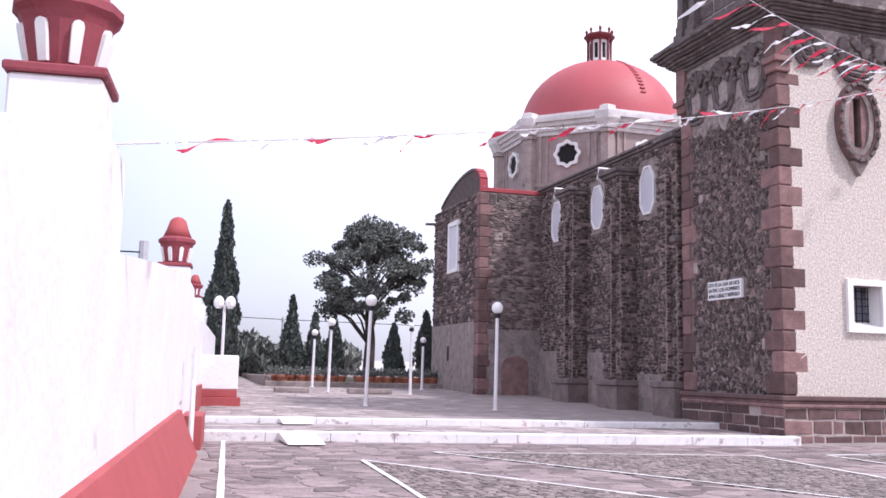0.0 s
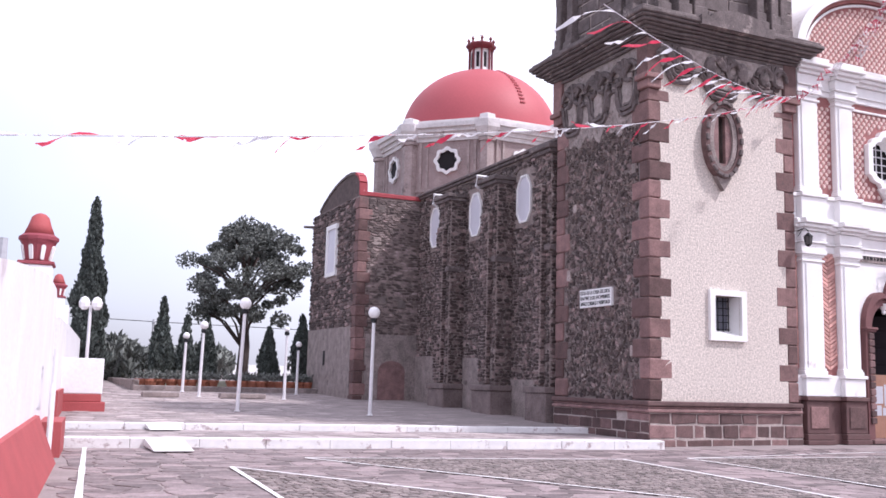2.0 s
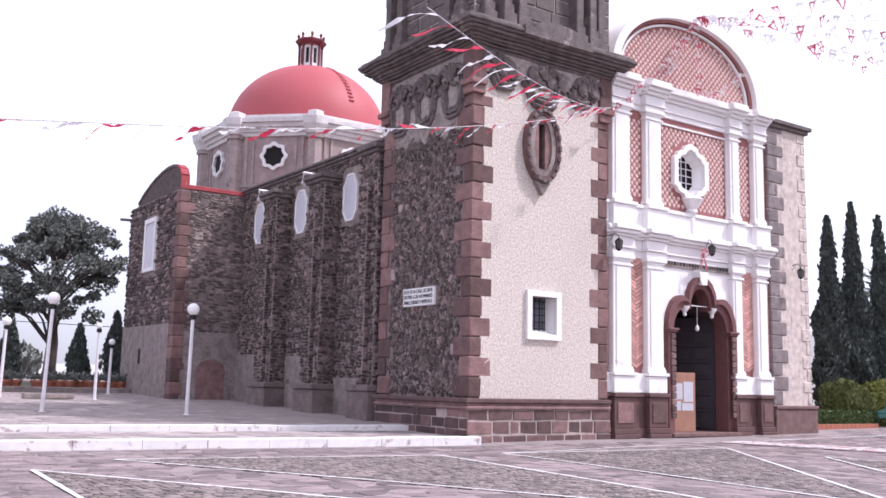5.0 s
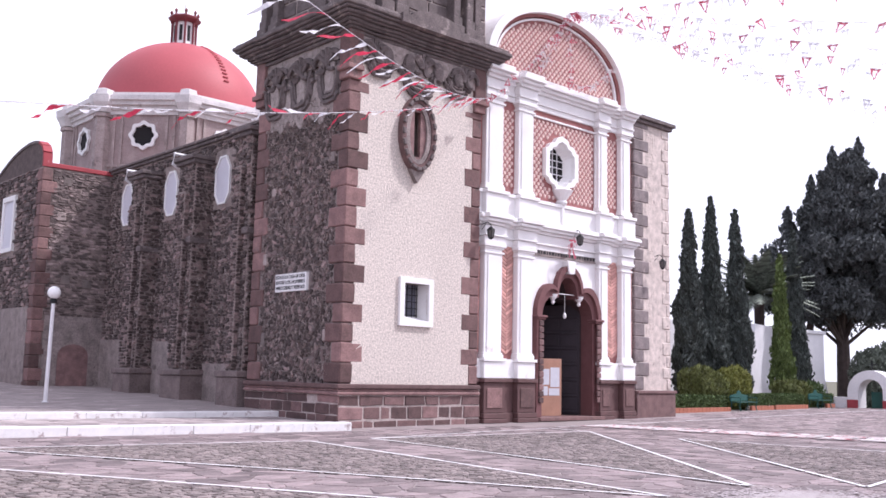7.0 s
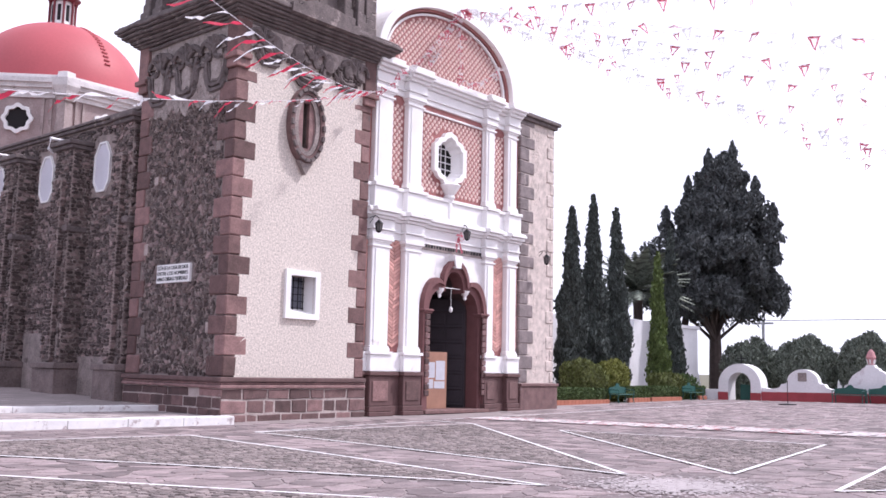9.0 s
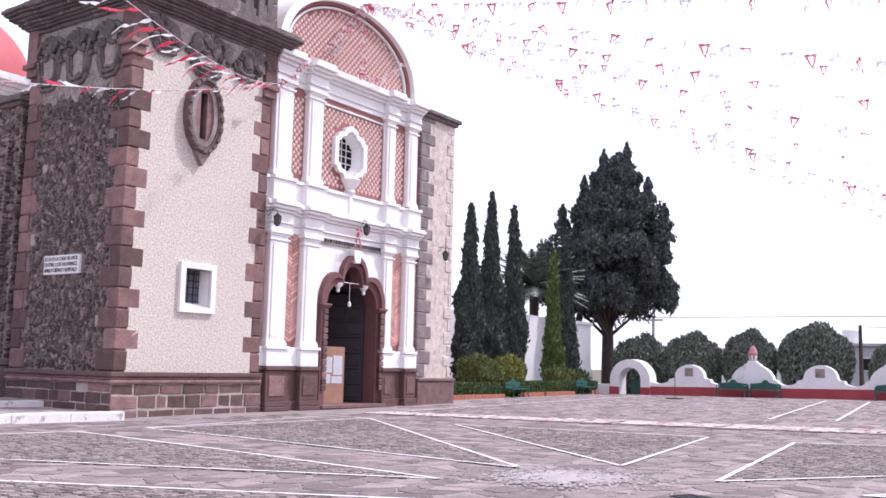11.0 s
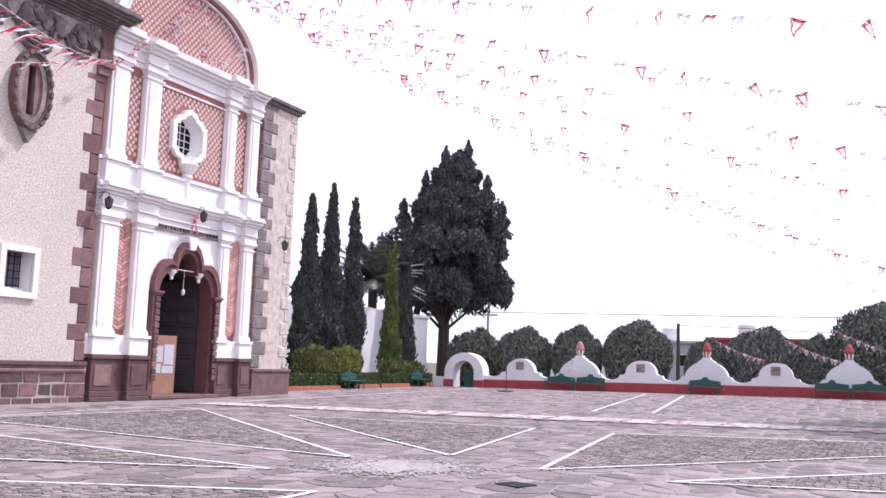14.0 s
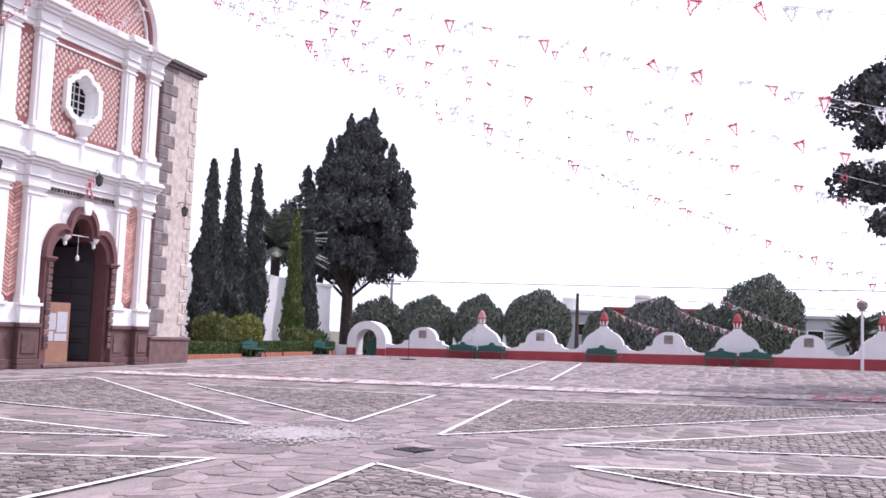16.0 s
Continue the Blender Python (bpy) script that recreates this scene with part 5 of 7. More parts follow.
# ---- transept ----
TRX, TRY0, TRY1 = 10.05, 31.9, 37.9
tr = thing("church_transept", "dark rubble transept with curved gable and red coping", "church transept")
part("wall", boxes((TRX, 26, TRY0, TRY1, 0, 8.45)), M_MORTAR, tr)
gab = [(31.95, 8.45), (31.97, 8.95), (32.15, 9.2), (32.5, 9.38), (33.0, 9.46), (33.6, 9.46), (34.3, 9.38), (35.0, 9.25), (35.7, 9.05), (36.4, 8.8), (37.0, 8.52), (37.1, 8.45)]
part("gable", prism(bmesh.new(), gab, TRX, TRX + 0.24, "x"), M_STONE, tr)
for i in range(len(gab) - 2):
    (a, b), (c, d) = gab[i], gab[i + 1]
    nx_, nz_ = b - d, c - a
    k_ = 0.10 / math.hypot(nx_, nz_)
    red = i < 3
    part("coping_stone", prism(bmesh.new(), [(a, b), (c, d), (c + nx_ * k_, d + nz_ * k_), (a + nx_ * k_, b + nz_ * k_)], TRX - 0.04, TRX + 0.28, "x"), M_REDFAR if red else M_CORNICE, tr, "red-painted gable coping" if red else "")
part("coping", boxes((TRX + 0.02, 16, TRY0 - 0.05, TRY0 + 0.5, 8.45, 8.62), bevel=0.02), M_REDFAR, tr, "red-painted wall coping")
rubble(tr, front(TRY0), TRX + 0.35, NX, 3.1, 8.4, 0.26, 0.04, M_STONE2, seed=41, rows_flat=0.36, gap=0.96)
for x, z in ((10.95, 8.0), (10.8, 6.7), (11.0, 5.5), (11.1, 4.4), (11.9, 4.3)):
    part("pale_stone", boxes((x - 0.17, x + 0.17, TRY0 - 0.05, TRY0, z - 0.16, z + 0.16), bevel=0.02), M_CHIP, tr)
rubble(tr, west(TRX), TRY0 + 0.35, TRY1, 3.4, 8.4, 0.28, 0.05, M_STONE, seed=42, rows_flat=0.5, gap=1.12, skip=lambda u, w: 34.3 < u < 35.9 and 5.4 < w < 7.8)
quoin_column(TRX, 1, TRY0, 1, 0.35, 8.4, tr, h=0.42, long=0.5, short=0.34, proud=0.05)
part("render_band", boxes((TRX + 0.4, NX, TRY0 - 0.05, TRY0, 0.3, 3.1)), M_PALESTONE, tr, "pale old render on the lower wall")
part("render_band", boxes((TRX - 0.05, TRX, TRY0 + 0.4, TRY1, 0.3, 3.4)), M_PALESTONE, tr, "pale old render on the lower wall")
part("blocked_arch", prism(bmesh.new(), [(11.0, 0.3), (11.0, 1.7)] + [(11.55 - 0.55 * math.cos(math.pi * i / 8), 1.7 + 0.4 * math.sin(math.pi * i / 8)) for i in range(9)] + [(12.1, 1.7), (12.1, 0.3)], TRY0 - 0.09, TRY0 - 0.052), M_PLINTH, tr, "bricked-up low arch")
part("vent", boxes((TRX - 0.06, TRX - 0.052, 35.4, 35.65, 1.9, 2.5)), M_DARK, tr)
w3 = part("window", boxes((TRX - 0.10, TRX, 34.4, 34.56, 5.55, 7.7), (TRX - 0.10, TRX, 35.6, 35.76, 5.55, 7.7), (TRX - 0.10, TRX, 34.56, 35.6, 7.52, 7.7), (TRX - 0.10, TRX, 34.56, 35.6, 5.55, 5.7)), M_TRIM, tr, "tall white-framed window")
part("pane", boxes((TRX - 0.03, TRX - 0.004, 34.56, 35.6, 5.7, 7.52)), bpy.data.materials["pale_pane"], w3)
bm = bmesh.new()
tube(bm, [(TRX, TRY1 - 0.3, 7.95), (TRX - 0.55, TRY1 - 0.3, 7.93)], 0.06, 8)
part("water_spout", bm, M_CORNICE, tr)

# ---- dome ----
DC = (17.2, 36.0)
dome = thing("church_dome", "red dome on an octagonal stone drum with white cornice", "dome", at=(*DC, 0.28))
dome.scale = (0.94, 0.94, 0.94)
AP = 4.75
part("drum", lathe(bmesh.new(), [(AP, 8.5), (AP, 12.3)], 0, 0, 8, math.pi / 8), M_DRUM, dome, "mauve rendered octagonal drum")
bm = bmesh.new()
for r, z in (((AP + 0.10), 11.85), ((AP + 0.20), 12.04), ((AP + 0.34), 12.23), ((AP + 0.48), 12.42)):
    lathe(bm, [(r, z), (r, z + 0.20)], 0, 0, 8, math.pi / 8)
part("drum_cornice", bm, M_DRUMTOP, dome, "stained white stepped cornice")
part("drum_parapet", lathe(bmesh.new(), [(AP + 0.05, 12.6), (AP + 0.05, 12.85), (AP - 0.4, 12.95)], 0, 0, 8, math.pi / 8), M_DRUMTOP, dome)
for k in range(8):
    a = math.pi / 8 + k * math.pi / 4
    x, y = (AP + 0.02) * math.cos(a), (AP + 0.02) * math.sin(a)
    bm = bmesh.new()
    for e, z0, z1 in ((0.34, 8.5, 11.7), (0.42, 11.71, 11.86)):
        lathe(bm, [(e, z0), (e, z1)], x, y, 6, a)
    part("corner_pier", bm, M_DRUMRIB, dome)
    bm = bmesh.new()
    lathe(bm, [(0.42, 11.9), (0.5, 12.1), (0.62, 12.3), (0.66, 12.62), (0.42, 12.66), (0.38, 12.92), (0.15, 13.0)], x, y, 6, a)
    part("corner_block", bm, M_DRUMTOP, dome)
    am = k * math.pi / 4
    d = AP * math.cos(math.pi / 8)
    m = Matrix.Rotation(am, 4, "Z")
    n = 40
    lob = [(0.60 * (1 + 0.08 * math.cos(8 * (2 * math.pi * i / n)))) for i in range(n)]
    out = [(r * 1.0 * math.cos(2 * math.pi * i / n), 10.95 + r * math.sin(2 * math.pi * i / n)) for i, r in enumerate(lob)]
    inn = [(r * 0.74 * math.cos(2 * math.pi * i / n), 10.95 + r * 0.74 * math.sin(2 * math.pi * i / n)) for i, r in enumerate(lob)]
    bm = ring_prism(bmesh.new(), out, inn, d - 0.02, d + 0.12, "x")
    bm.transform(m)
    w4 = part("drum_window", bm, M_TRIM, dome, "white lobed round window")
    bm = prism(bmesh.new(), inn, d + 0.004, d + 0.02, "x")
    bm.transform(m)
    part("pane", bm, M_DARK, w4)
    for s in (-1.3, -0.98, 0.98, 1.3):
        bm = boxes((d - 0.02, d + 0.06, s - 0.06, s + 0.06, 8.5, 11.9))
        bm.transform(m)
        part("rib", bm, M_DRUMRIB, dome)
    bm = boxes((d - 0.02, d + 0.07, -1.75, 1.75, 9.55, 9.68))
    bm.transform(m)
    part("drum_band", bm, M_DRUMRIB, dome)
RD, ZD = 3.84, 13.0
part("shell", lathe(bmesh.new(), [(RD + 0.02, ZD - 0.4)] + [(RD * math.cos(a), ZD + 3.4 * math.sin(a)) for a in [i * math.pi / 2 / 22 for i in range(22)]], 0, 0, 64), M_RED, dome, "smooth red-painted dome shell", smooth=True)
for i in range(14):
    a = radians(18 + i * 3.6)
    b = radians(-84)
    ob = part("dome_step", boxes((-0.06, 0.07, -0.13, 0.13, -0.05, 0.03), bevel=0.015), M_RED, dome)
    r, z = RD * math.cos(a), ZD + 3.4 * math.sin(a)
    ob.matrix_basis = Matrix.Translation((r * math.cos(b), r * math.sin(b), z)) @ Matrix.Rotation(b, 4, "Z")
lan = part("lantern", lathe(bmesh.new(), [(0.72, 16.17), (0.78, 16.37), (0.6, 16.42), (0.52, 16.47), (0.5, 17.57)], 0, 0, 8, math.pi / 8), M_TRIM, dome, "white lantern with dark red posts")
for k in range(8):
    a = math.pi / 8 + k * math.pi / 4
    part("post", lathe(bmesh.new(), [(0.10, 16.37), (0.06, 16.52), (0.06, 17.47), (0.10, 17.57)], 0.56 * math.cos(a), 0.56 * math.sin(a), 6), M_REDDARK, lan)
    b = k * math.pi / 4
    # dark plate painted as the shaded opening
    bm = boxes((0.465, 0.485, -0.075, 0.075, 16.62, 17.39))
    bm.transform(Matrix.Rotation(b, 4, "Z"))
    part("opening", bm, M_DARK, lan)
    part("finial", lathe(bmesh.new(), [(0.07, 17.87), (0.05, 17.97), (0.09, 18.05), (0.02, 18.17)], 0.62 * math.cos(a), 0.62 * math.sin(a), 6), M_REDDARK, lan)
part("lantern_cornice", lathe(bmesh.new(), [(0.62, 17.57), (0.74, 17.69), (0.78, 17.79), (0.7, 17.87), (0.3, 17.97), (0.1, 18.09)], 0, 0, 8, math.pi / 8), M_REDDARK, lan)
bm = bmesh.new()
tube(bm, [(0, 0, 18.02), (0, 0, 18.57)], 0.025, 6)
tube(bm, [(-0.16, 0, 18.39), (0.16, 0, 18.39)], 0.025, 6)
part("cross", bm, M_METAL, lan)

# ---- boundary wall beside the square, with pinnacles ----
def pinnacle(parent, x, y, z, s=1.0, rz=0.0):
    """A square block, a flaring crown with white slots, a dark rim and a cone."""
    p = part("pinnacle", boxes((-0.30 * s, 0.30 * s, -0.30 * s, 0.30 * s, 0, 0.36 * s), bevel=0.02 * s), M_FLAKE, parent, "flaked white block under a red crown")
    p.matrix_basis = pose(x, y, z, 0, 0, rz)
    part("block_rim", boxes((-0.33 * s, 0.33 * s, -0.33 * s, 0.33 * s, 0.365 * s, 0.43 * s), bevel=0.012 * s), M_CROWN, p)
    part("crown", lathe(bmesh.new(), [(0.23 * s, 0.43 * s), (0.265 * s, 0.58 * s), (0.305 * s, 0.76 * s), (0.33 * s, 0.82 * s), (0.37 * s, 0.86 * s), (0.37 * s, 0.92 * s), (0.30 * s, 0.97 * s)], 0, 0, 12), M_CROWN, p, "dark red flaring crown")
    part("cone", lathe(bmesh.new(), [(0.29 * s, 0.96 * s), (0.21 * s, 1.16 * s), (0.16 * s, 1.32 * s), (0.09 * s, 1.38 * s), (0.02 * s, 1.40 * s)], 0, 0, 16), M_REDBASE, p, "red cone top", smooth=True)
    for k in range(8):
        a = 2 * math.pi * (k + 0.5) / 8
        bm = bmesh.new()
        pts = [(-0.032, 0.0), (0.032, 0.0), (0.04, 0.25)] + [(0.04 * math.cos(math.pi * i / 4), 0.25 + 0.04 * math.sin(math.pi * i / 4)) for i in range(1, 4)] + [(-0.04, 0.25)]
        prism(bm, [(u * s, w * s) for u, w in pts], -0.02 * s, 0.014 * s)
        ob = part("slot", bm, M_TRIM, p)
        ob.matrix_basis = Matrix.Rotation(a, 4, "Z") @ Matrix.Translation((0.245 * s, 0, 0.47 * s)) @ Matrix.Rotation(radians(13), 4, "Y") @ Matrix.Rotation(radians(90), 4, "Z")
    return p


lw = thing("boundary_wall", "whitewashed boundary wall with battered red base and pinnacles", "wall", kind="structure", at=(-2.079, -0.027, 0), rz=-5.03)
prof = [(-6.0, 2.1), (1.2, 2.15), (3.3, 2.2), (3.3, 2.80), (3.42, 2.85), (4.3, 2.86), (4.62, 2.84), (4.75, 2.78), (4.75, 2.2), (8.4, 2.52), (11.0, 2.72), (13.8, 2.92), (15.2, 2.97), (17.5, 2.97), (18.0, 2.7)]
bm = bmesh.new()
prism(bm, [(-6.0, -0.05)] + prof + [(18.0, 2.6), (18.0, -0.05)], -1.40, -0.66, "x")
bmesh.ops.subdivide_edges(bm, edges=[e for e in bm.edges if e.calc_length() > 3], cuts=3)
part("wall", bm, M_WHITE, lw, "uneven whitewashed masonry")
bm = bmesh.new()
for y0, y1 in ((-6.0, 4.3), (4.3, 10.0), (10.0, 13.8)):
    a = [(-0.70, -0.05), (-0.30, -0.05), (-0.60, 0.70), (-0.70, 0.72)]
    A = [bm.verts.new((x, y0, z)) for x, z in a]
    B = [bm.verts.new((x, y1, z)) for x, z in a]
    for i in range(4):
        j = (i + 1) % 4
        bm.faces.new((A[i], A[j], B[j], B[i]))
    bm.faces.new(A[::-1])
    bm.faces.new(B)
bmesh.ops.recalc_face_normals(bm, faces=bm.faces[:])
part("red_base", bm, M_REDBASE, lw, "sloping red-painted base")
part("red_base", prism(bmesh.new(), [(-0.70, 14.9), (-0.30, 14.9), (-0.30, 16.9), (-0.70, 16.9)], -0.05, 0.55, "z"), M_REDBASE, lw, "red-painted base beyond the gate")
for c, z in ((4.03, 2.86), (16.6, 2.97)):
    pinnacle(lw, -1.0, c, z, 0.95)
# far stretch of the same wall, past the terrace
lw2 = thing("boundary_wall_far", "far whitewashed boundary wall with a red-topped pinnacle", "wall", kind="structure", at=(-2.079, -0.027, 0), rz=-5.03)
bm = bmesh.new()
prism(bm, [(20.6, 0.2), (20.6, 2.6), (25.0, 2.65), (25.2, 3.15), (26.3, 3.15), (26.5, 2.7), (48.0, 2.85), (48.0, 0.2)], -1.30, -0.68, "x")
part("wall", bm, M_WHITE, lw2)
part("red_base", boxes((-0.68, -0.60, 20.6, 48, 0.2, 0.95)), M_REDBASE, lw2)
pinnacle(lw2, -1.0, 25.74, 3.15, 0.64)
endp = thing("wall_end_block", "low white end block on a stepped red base", "wall block")
part("block", boxes((-0.9, 0.38, 24.05, 24.85, 0.82, 1.74), bevel=0.02), M_WHITE, endp)
part("base", boxes((-0.9, 0.36, 24.03, 24.87, 0.62, 0.815), (-0.9, 0.46, 23.98, 24.92, 0.36, 0.615), bevel=0.012), M_REDBASE, endp)
gate = thing("tubular_gate", "white tubular steel gate folded back to the wall", "gate", at=(-2.079, -0.027, 0), rz=-5.03)
for y in (14.0, 14.45, 14.9):
    bm = bmesh.new()
    tube(bm, [(-0.46, y, 0.09), (-0.46, y, 1.75 if y > 14.2 else 1.2)], 0.028, 8)
    part("post", bm, M_METAL, gate)
for z in (0.25, 0.4, 0.55, 0.7, 1.1, 1.6, 1.74):
    bm = bmesh.new()
    tube(bm, [(-0.46, 14.0 if z < 1.15 else 14.45, z), (-0.46, 14.9, z)], 0.018, 6)
    part("rail", bm, M_METAL, gate)

# ---- lamp posts ----
def lamp_post(x, y, z, h, globe=0.17, lean=0.0):
    t = thing("lamp_post", "slim white steel lamp post with a round opal globe", "lamp post", "lamp posts on the terrace", at=(x, y, z))
    t.matrix_basis = pose(x, y, z, 0, lean, 0)
    part("post", lathe(bmesh.new(), [(0.09, 0), (0.09, 0.02), (0.055, 0.03), (0.048, h - globe * 2 - 0.1)], 0, 0, 10), M_METAL, t)
    part("collar", lathe(bmesh.new(), [(0.05, h - globe * 2 - 0.12), (0.09, h - globe * 2 - 0.1), (0.09, h - globe * 2 - 0.02), (0.06, h - globe * 2 + 0.02)], 0, 0, 10), M_IRON, t)
    part("globe", lathe(bmesh.new(), [(max(0.01, globe * math.cos(a)), h - globe + globe * math.sin(a)) for a in [-math.pi / 2 + math.pi * i / 12 for i in range(13)]], 0, 0, 16), M_GLOBE, t, smooth=True)


for x, y, top, g, lean in ((3.96, 24.17, 3.58, 0.17, 1.5), (7.44, 23.0, 3.44, 0.17, 0.5), (4.27, 31.6, 3.27, 0.15, 1.0), (4.3, 35.2, 3.0, 0.13, 1.0), (7.07, 30.7, 3.15, 0.09, 0.0), (8.6, 34.5, 2.8, 0.12, 0.5)):
    lamp_post(x, y, terrace_z(y), top - terrace_z(y), g, lean)
dl = thing("double_lamp_post", "white post carrying two clustered lamp heads", "lamp post", at=(0.53, 32.0, terrace_z(32.0)))
part("post", lathe(bmesh.new(), [(0.06, 0), (0.05, 3.0)], 0, 0, 8), M_METAL, dl)
for s in (-1, 1):
    part("lamp_head", lathe(bmesh.new(), [(0.08, 2.85), (0.17, 2.95), (0.19, 3.1), (0.12, 3.25), (0.03, 3.3)], s * 0.2, 0, 8), M_GLOBE, dl)

# ---- foliage ----
def leaves(name, pts, size, mat, parent, seed=1, stretch=1.6, droop=None):
    """Many small crossed leaf clumps at the given places (place, scale)."""
    r = random.Random(seed)
    V, Fc = [], []
    for p, s in pts:
        u = Vector((r.gauss(0, 1), r.gauss(0, 1), r.gauss(0, 1))).normalized()
        if droop:
            u = (u + Vector(droop) * 1.4).normalized()
        v = u.cross(Vector((r.gauss(0, 1), r.gauss(0, 1), r.gauss(0, 1)))).normalized()
        w = u.cross(v)
        a = size * s * r.uniform(0.6, 1.3)
        n0 = len(V)
        for d in (v, w):
            V += [p - u * a * stretch * 0.5, p + d * a * 0.42 - u * a * 0.1, p + u * a * stretch * 0.5, p - d * a * 0.42 + u * a * 0.12]
        Fc += [(n0, n0 + 1, n0 + 2, n0 + 3), (n0 + 4, n0 + 5, n0 + 6, n0 + 7)]
    return mesh_from(name, V, Fc, mat, parent)


def cypress(x, y, z, h, w, label, mat=None, seed=1, count=5200, group="cypresses", foot=0.25, size=0.13):
    r = random.Random(seed)
    t = thing("cypress_tree", label, "tree", group, at=(x, y, z))
    bm = bmesh.new()
    tube(bm, [(0, 0, -0.05), (0.02, 0, h * 0.4), (0, 0.02, h * 0.9)], [0.11, 0.08, 0.02], 8)
    part("trunk", bm, M_BARK, t)
    pts = []
    ph = [r.uniform(0, 6) for _ in range(4)]
    for _ in range(count):
        s = r.random() ** 0.8
        zz = foot + (h - foot) * s
        prof_ = (min(1, s / 0.10) ** 0.6) * (1 - max(0, s - 0.22) / 0.78) ** 0.9
        a = r.uniform(0, 2 * math.pi)
        k = 1 + 0.16 * math.sin(a * 2 + zz * 1.7 + ph[0]) + 0.14 * math.sin(zz * 3.1 + a + ph[1]) + 0.10 * math.sin(a * 5 + zz * 5 + ph[2])
        rad = w / 2 * prof_ * k * (r.uniform(0.45, 1.0) ** 0.4) + (0.10 if r.random() < 0.06 else 0)
        pts.append((Vector((rad * math.cos(a), rad * math.sin(a), zz)), 1.0))
    leaves("crown", pts, size, mat or M_LEAF, t, seed, 2.0, droop=(0, 0, 1))
    core = bmesh.new()
    lathe(core, [(0.02, foot + 0.05), (w * 0.30, foot + h * 0.10), (w * 0.30, foot + h * 0.3), (w * 0.17, h * 0.6), (w * 0.06, h * 0.85), (0.02, h * 0.96)], 0, 0, 10)
    part("inner_foliage", core, mat or M_LEAF, t)
    return t


cypress(1.36, 44, 0.9, 8.5, 1.75, "tall dark green cypress behind the boundary wall", seed=1, count=8000)
for i, (x, top, w) in enumerate(((4.7, 4.95, 1.05), (5.83, 4.15, 0.85), (6.8, 4.05, 0.95), (9.83, 3.75, 0.9), (11.5, 4.45, 1.05))):
    cypress(x, 44.0, 0.85, top - 0.85, w, "young dark cypress at the end of the terrace", seed=20 + i, count=2600, group="young cypresses", foot=0.45)
for i, (x, y, h, w) in enumerate(((33.5, 20.3, 8.55, 1.5), (35.3, 20.3, 9.35, 1.5), (37.35, 20.3, 9.0, 1.35), (43.4, 20.6, 8.75, 1.25))):
    cypress(x, y, ground_z(x, 18) - 0.02, h, w, "tall dark cypress behind the clipped hedge", seed=40 + i, count=7500, group="cypresses by the hedge")
M_CLIP = material("olive_clipped_foliage", (0.15, 0.17, 0.055), 0.75, 0.4, 3.0, 0.0, 12, random_island=(0.55, 1.5))
M_LIME = material("yellow_green_cypress", (0.11, 0.15, 0.045), 0.8, 0.4, 2.0, 0.0, 12, random_island=(0.6, 1.5))
cypress(40.5, 19.8, 0.1, 7.2, 1.0, "slender yellow-green cypress behind the hedge", M_LIME, seed=51, count=5000, group="cypresses by the hedge")


def broad_tree(x, y, z, h, rx, crown_z, label, seed=1, mat=None, clumps=60, per=70, trunk=0.3, cone=False, size=0.2, name="tree", lift=0.0):
    r = random.Random(seed)
    t = thing(name, label, "tree", at=(x, y, z))
    bm = bmesh.new()
    tube(bm, [(0, 0, -0.1), (0.1, 0.05, h * 0.25), (-0.05, 0.1, h * 0.5), (0.1, 0, h * 0.85)], [trunk, trunk * 0.8, trunk * 0.55, trunk * 0.12], 10)
    part("trunk", bm, M_BARK, t)
    pts = []
    for k in range(clumps):
        if cone:
            s = (k + r.random()) / clumps
            zz = crown_z + (h - crown_z) * s
            rr = rx * (1 - s) ** 0.72 * min(1.0, 0.62 + 4 * s) * (1 + 0.16 * math.sin(s * 23) + 0.10 * math.sin(s * 51 + 1))
            a = k * 2.4 + r.uniform(-0.5, 0.5)
            q = r.uniform(0.35, 1.12)
            c = Vector((rr * q * math.cos(a), rr * q * math.sin(a) - 0.7 * s, zz))
            cr = 0.165 * rx * (1 - 0.5 * s) * r.uniform(0.6, 1.4)
            flat = 1.15
        else:
            a, e = k * 2.4 + r.uniform(-0.5, 0.5), r.uniform(-0.9, 1.0)
            q = r.uniform(0.45, 0.95)
            ce = math.sqrt(1 - e * e)
            c = Vector((rx * q * ce * math.cos(a), rx * q * ce * math.sin(a), crown_z + (h - crown_z) * (0.5 + 0.48 * e * q ** 0.3)))
            cr = rx * r.uniform(0.10, 0.21)
            flat = 0.7
        bm = bmesh.new()
        root = Vector((0, 0, max(h * 0.22, c.z - rx * 0.55)))
        tube(bm, [root, (root + c) / 2 + Vector((0, 0, 0.1 * rx)), c], [trunk * 0.28, trunk * 0.16, trunk * 0.05], 5)
        if k % 3 == 0:
            part("limb", bm, M_BARK, t)
        else:
            bm.free()
        for _ in range(per):
            d = Vector((r.gauss(0, 1), r.gauss(0, 1), r.gauss(0, 1)))
            d = d.normalized() * (r.random() ** 0.4) * cr * (1.15 if r.random() < 0.15 else 1.0)
            d.z *= flat
            pts.append((c + d, 1.0))
    leaves("crown", pts, size, mat or M_LEAF2, t, seed, 1.6 if not cone else 2.4, (0, 0, 0.7) if cone else None)
    return t


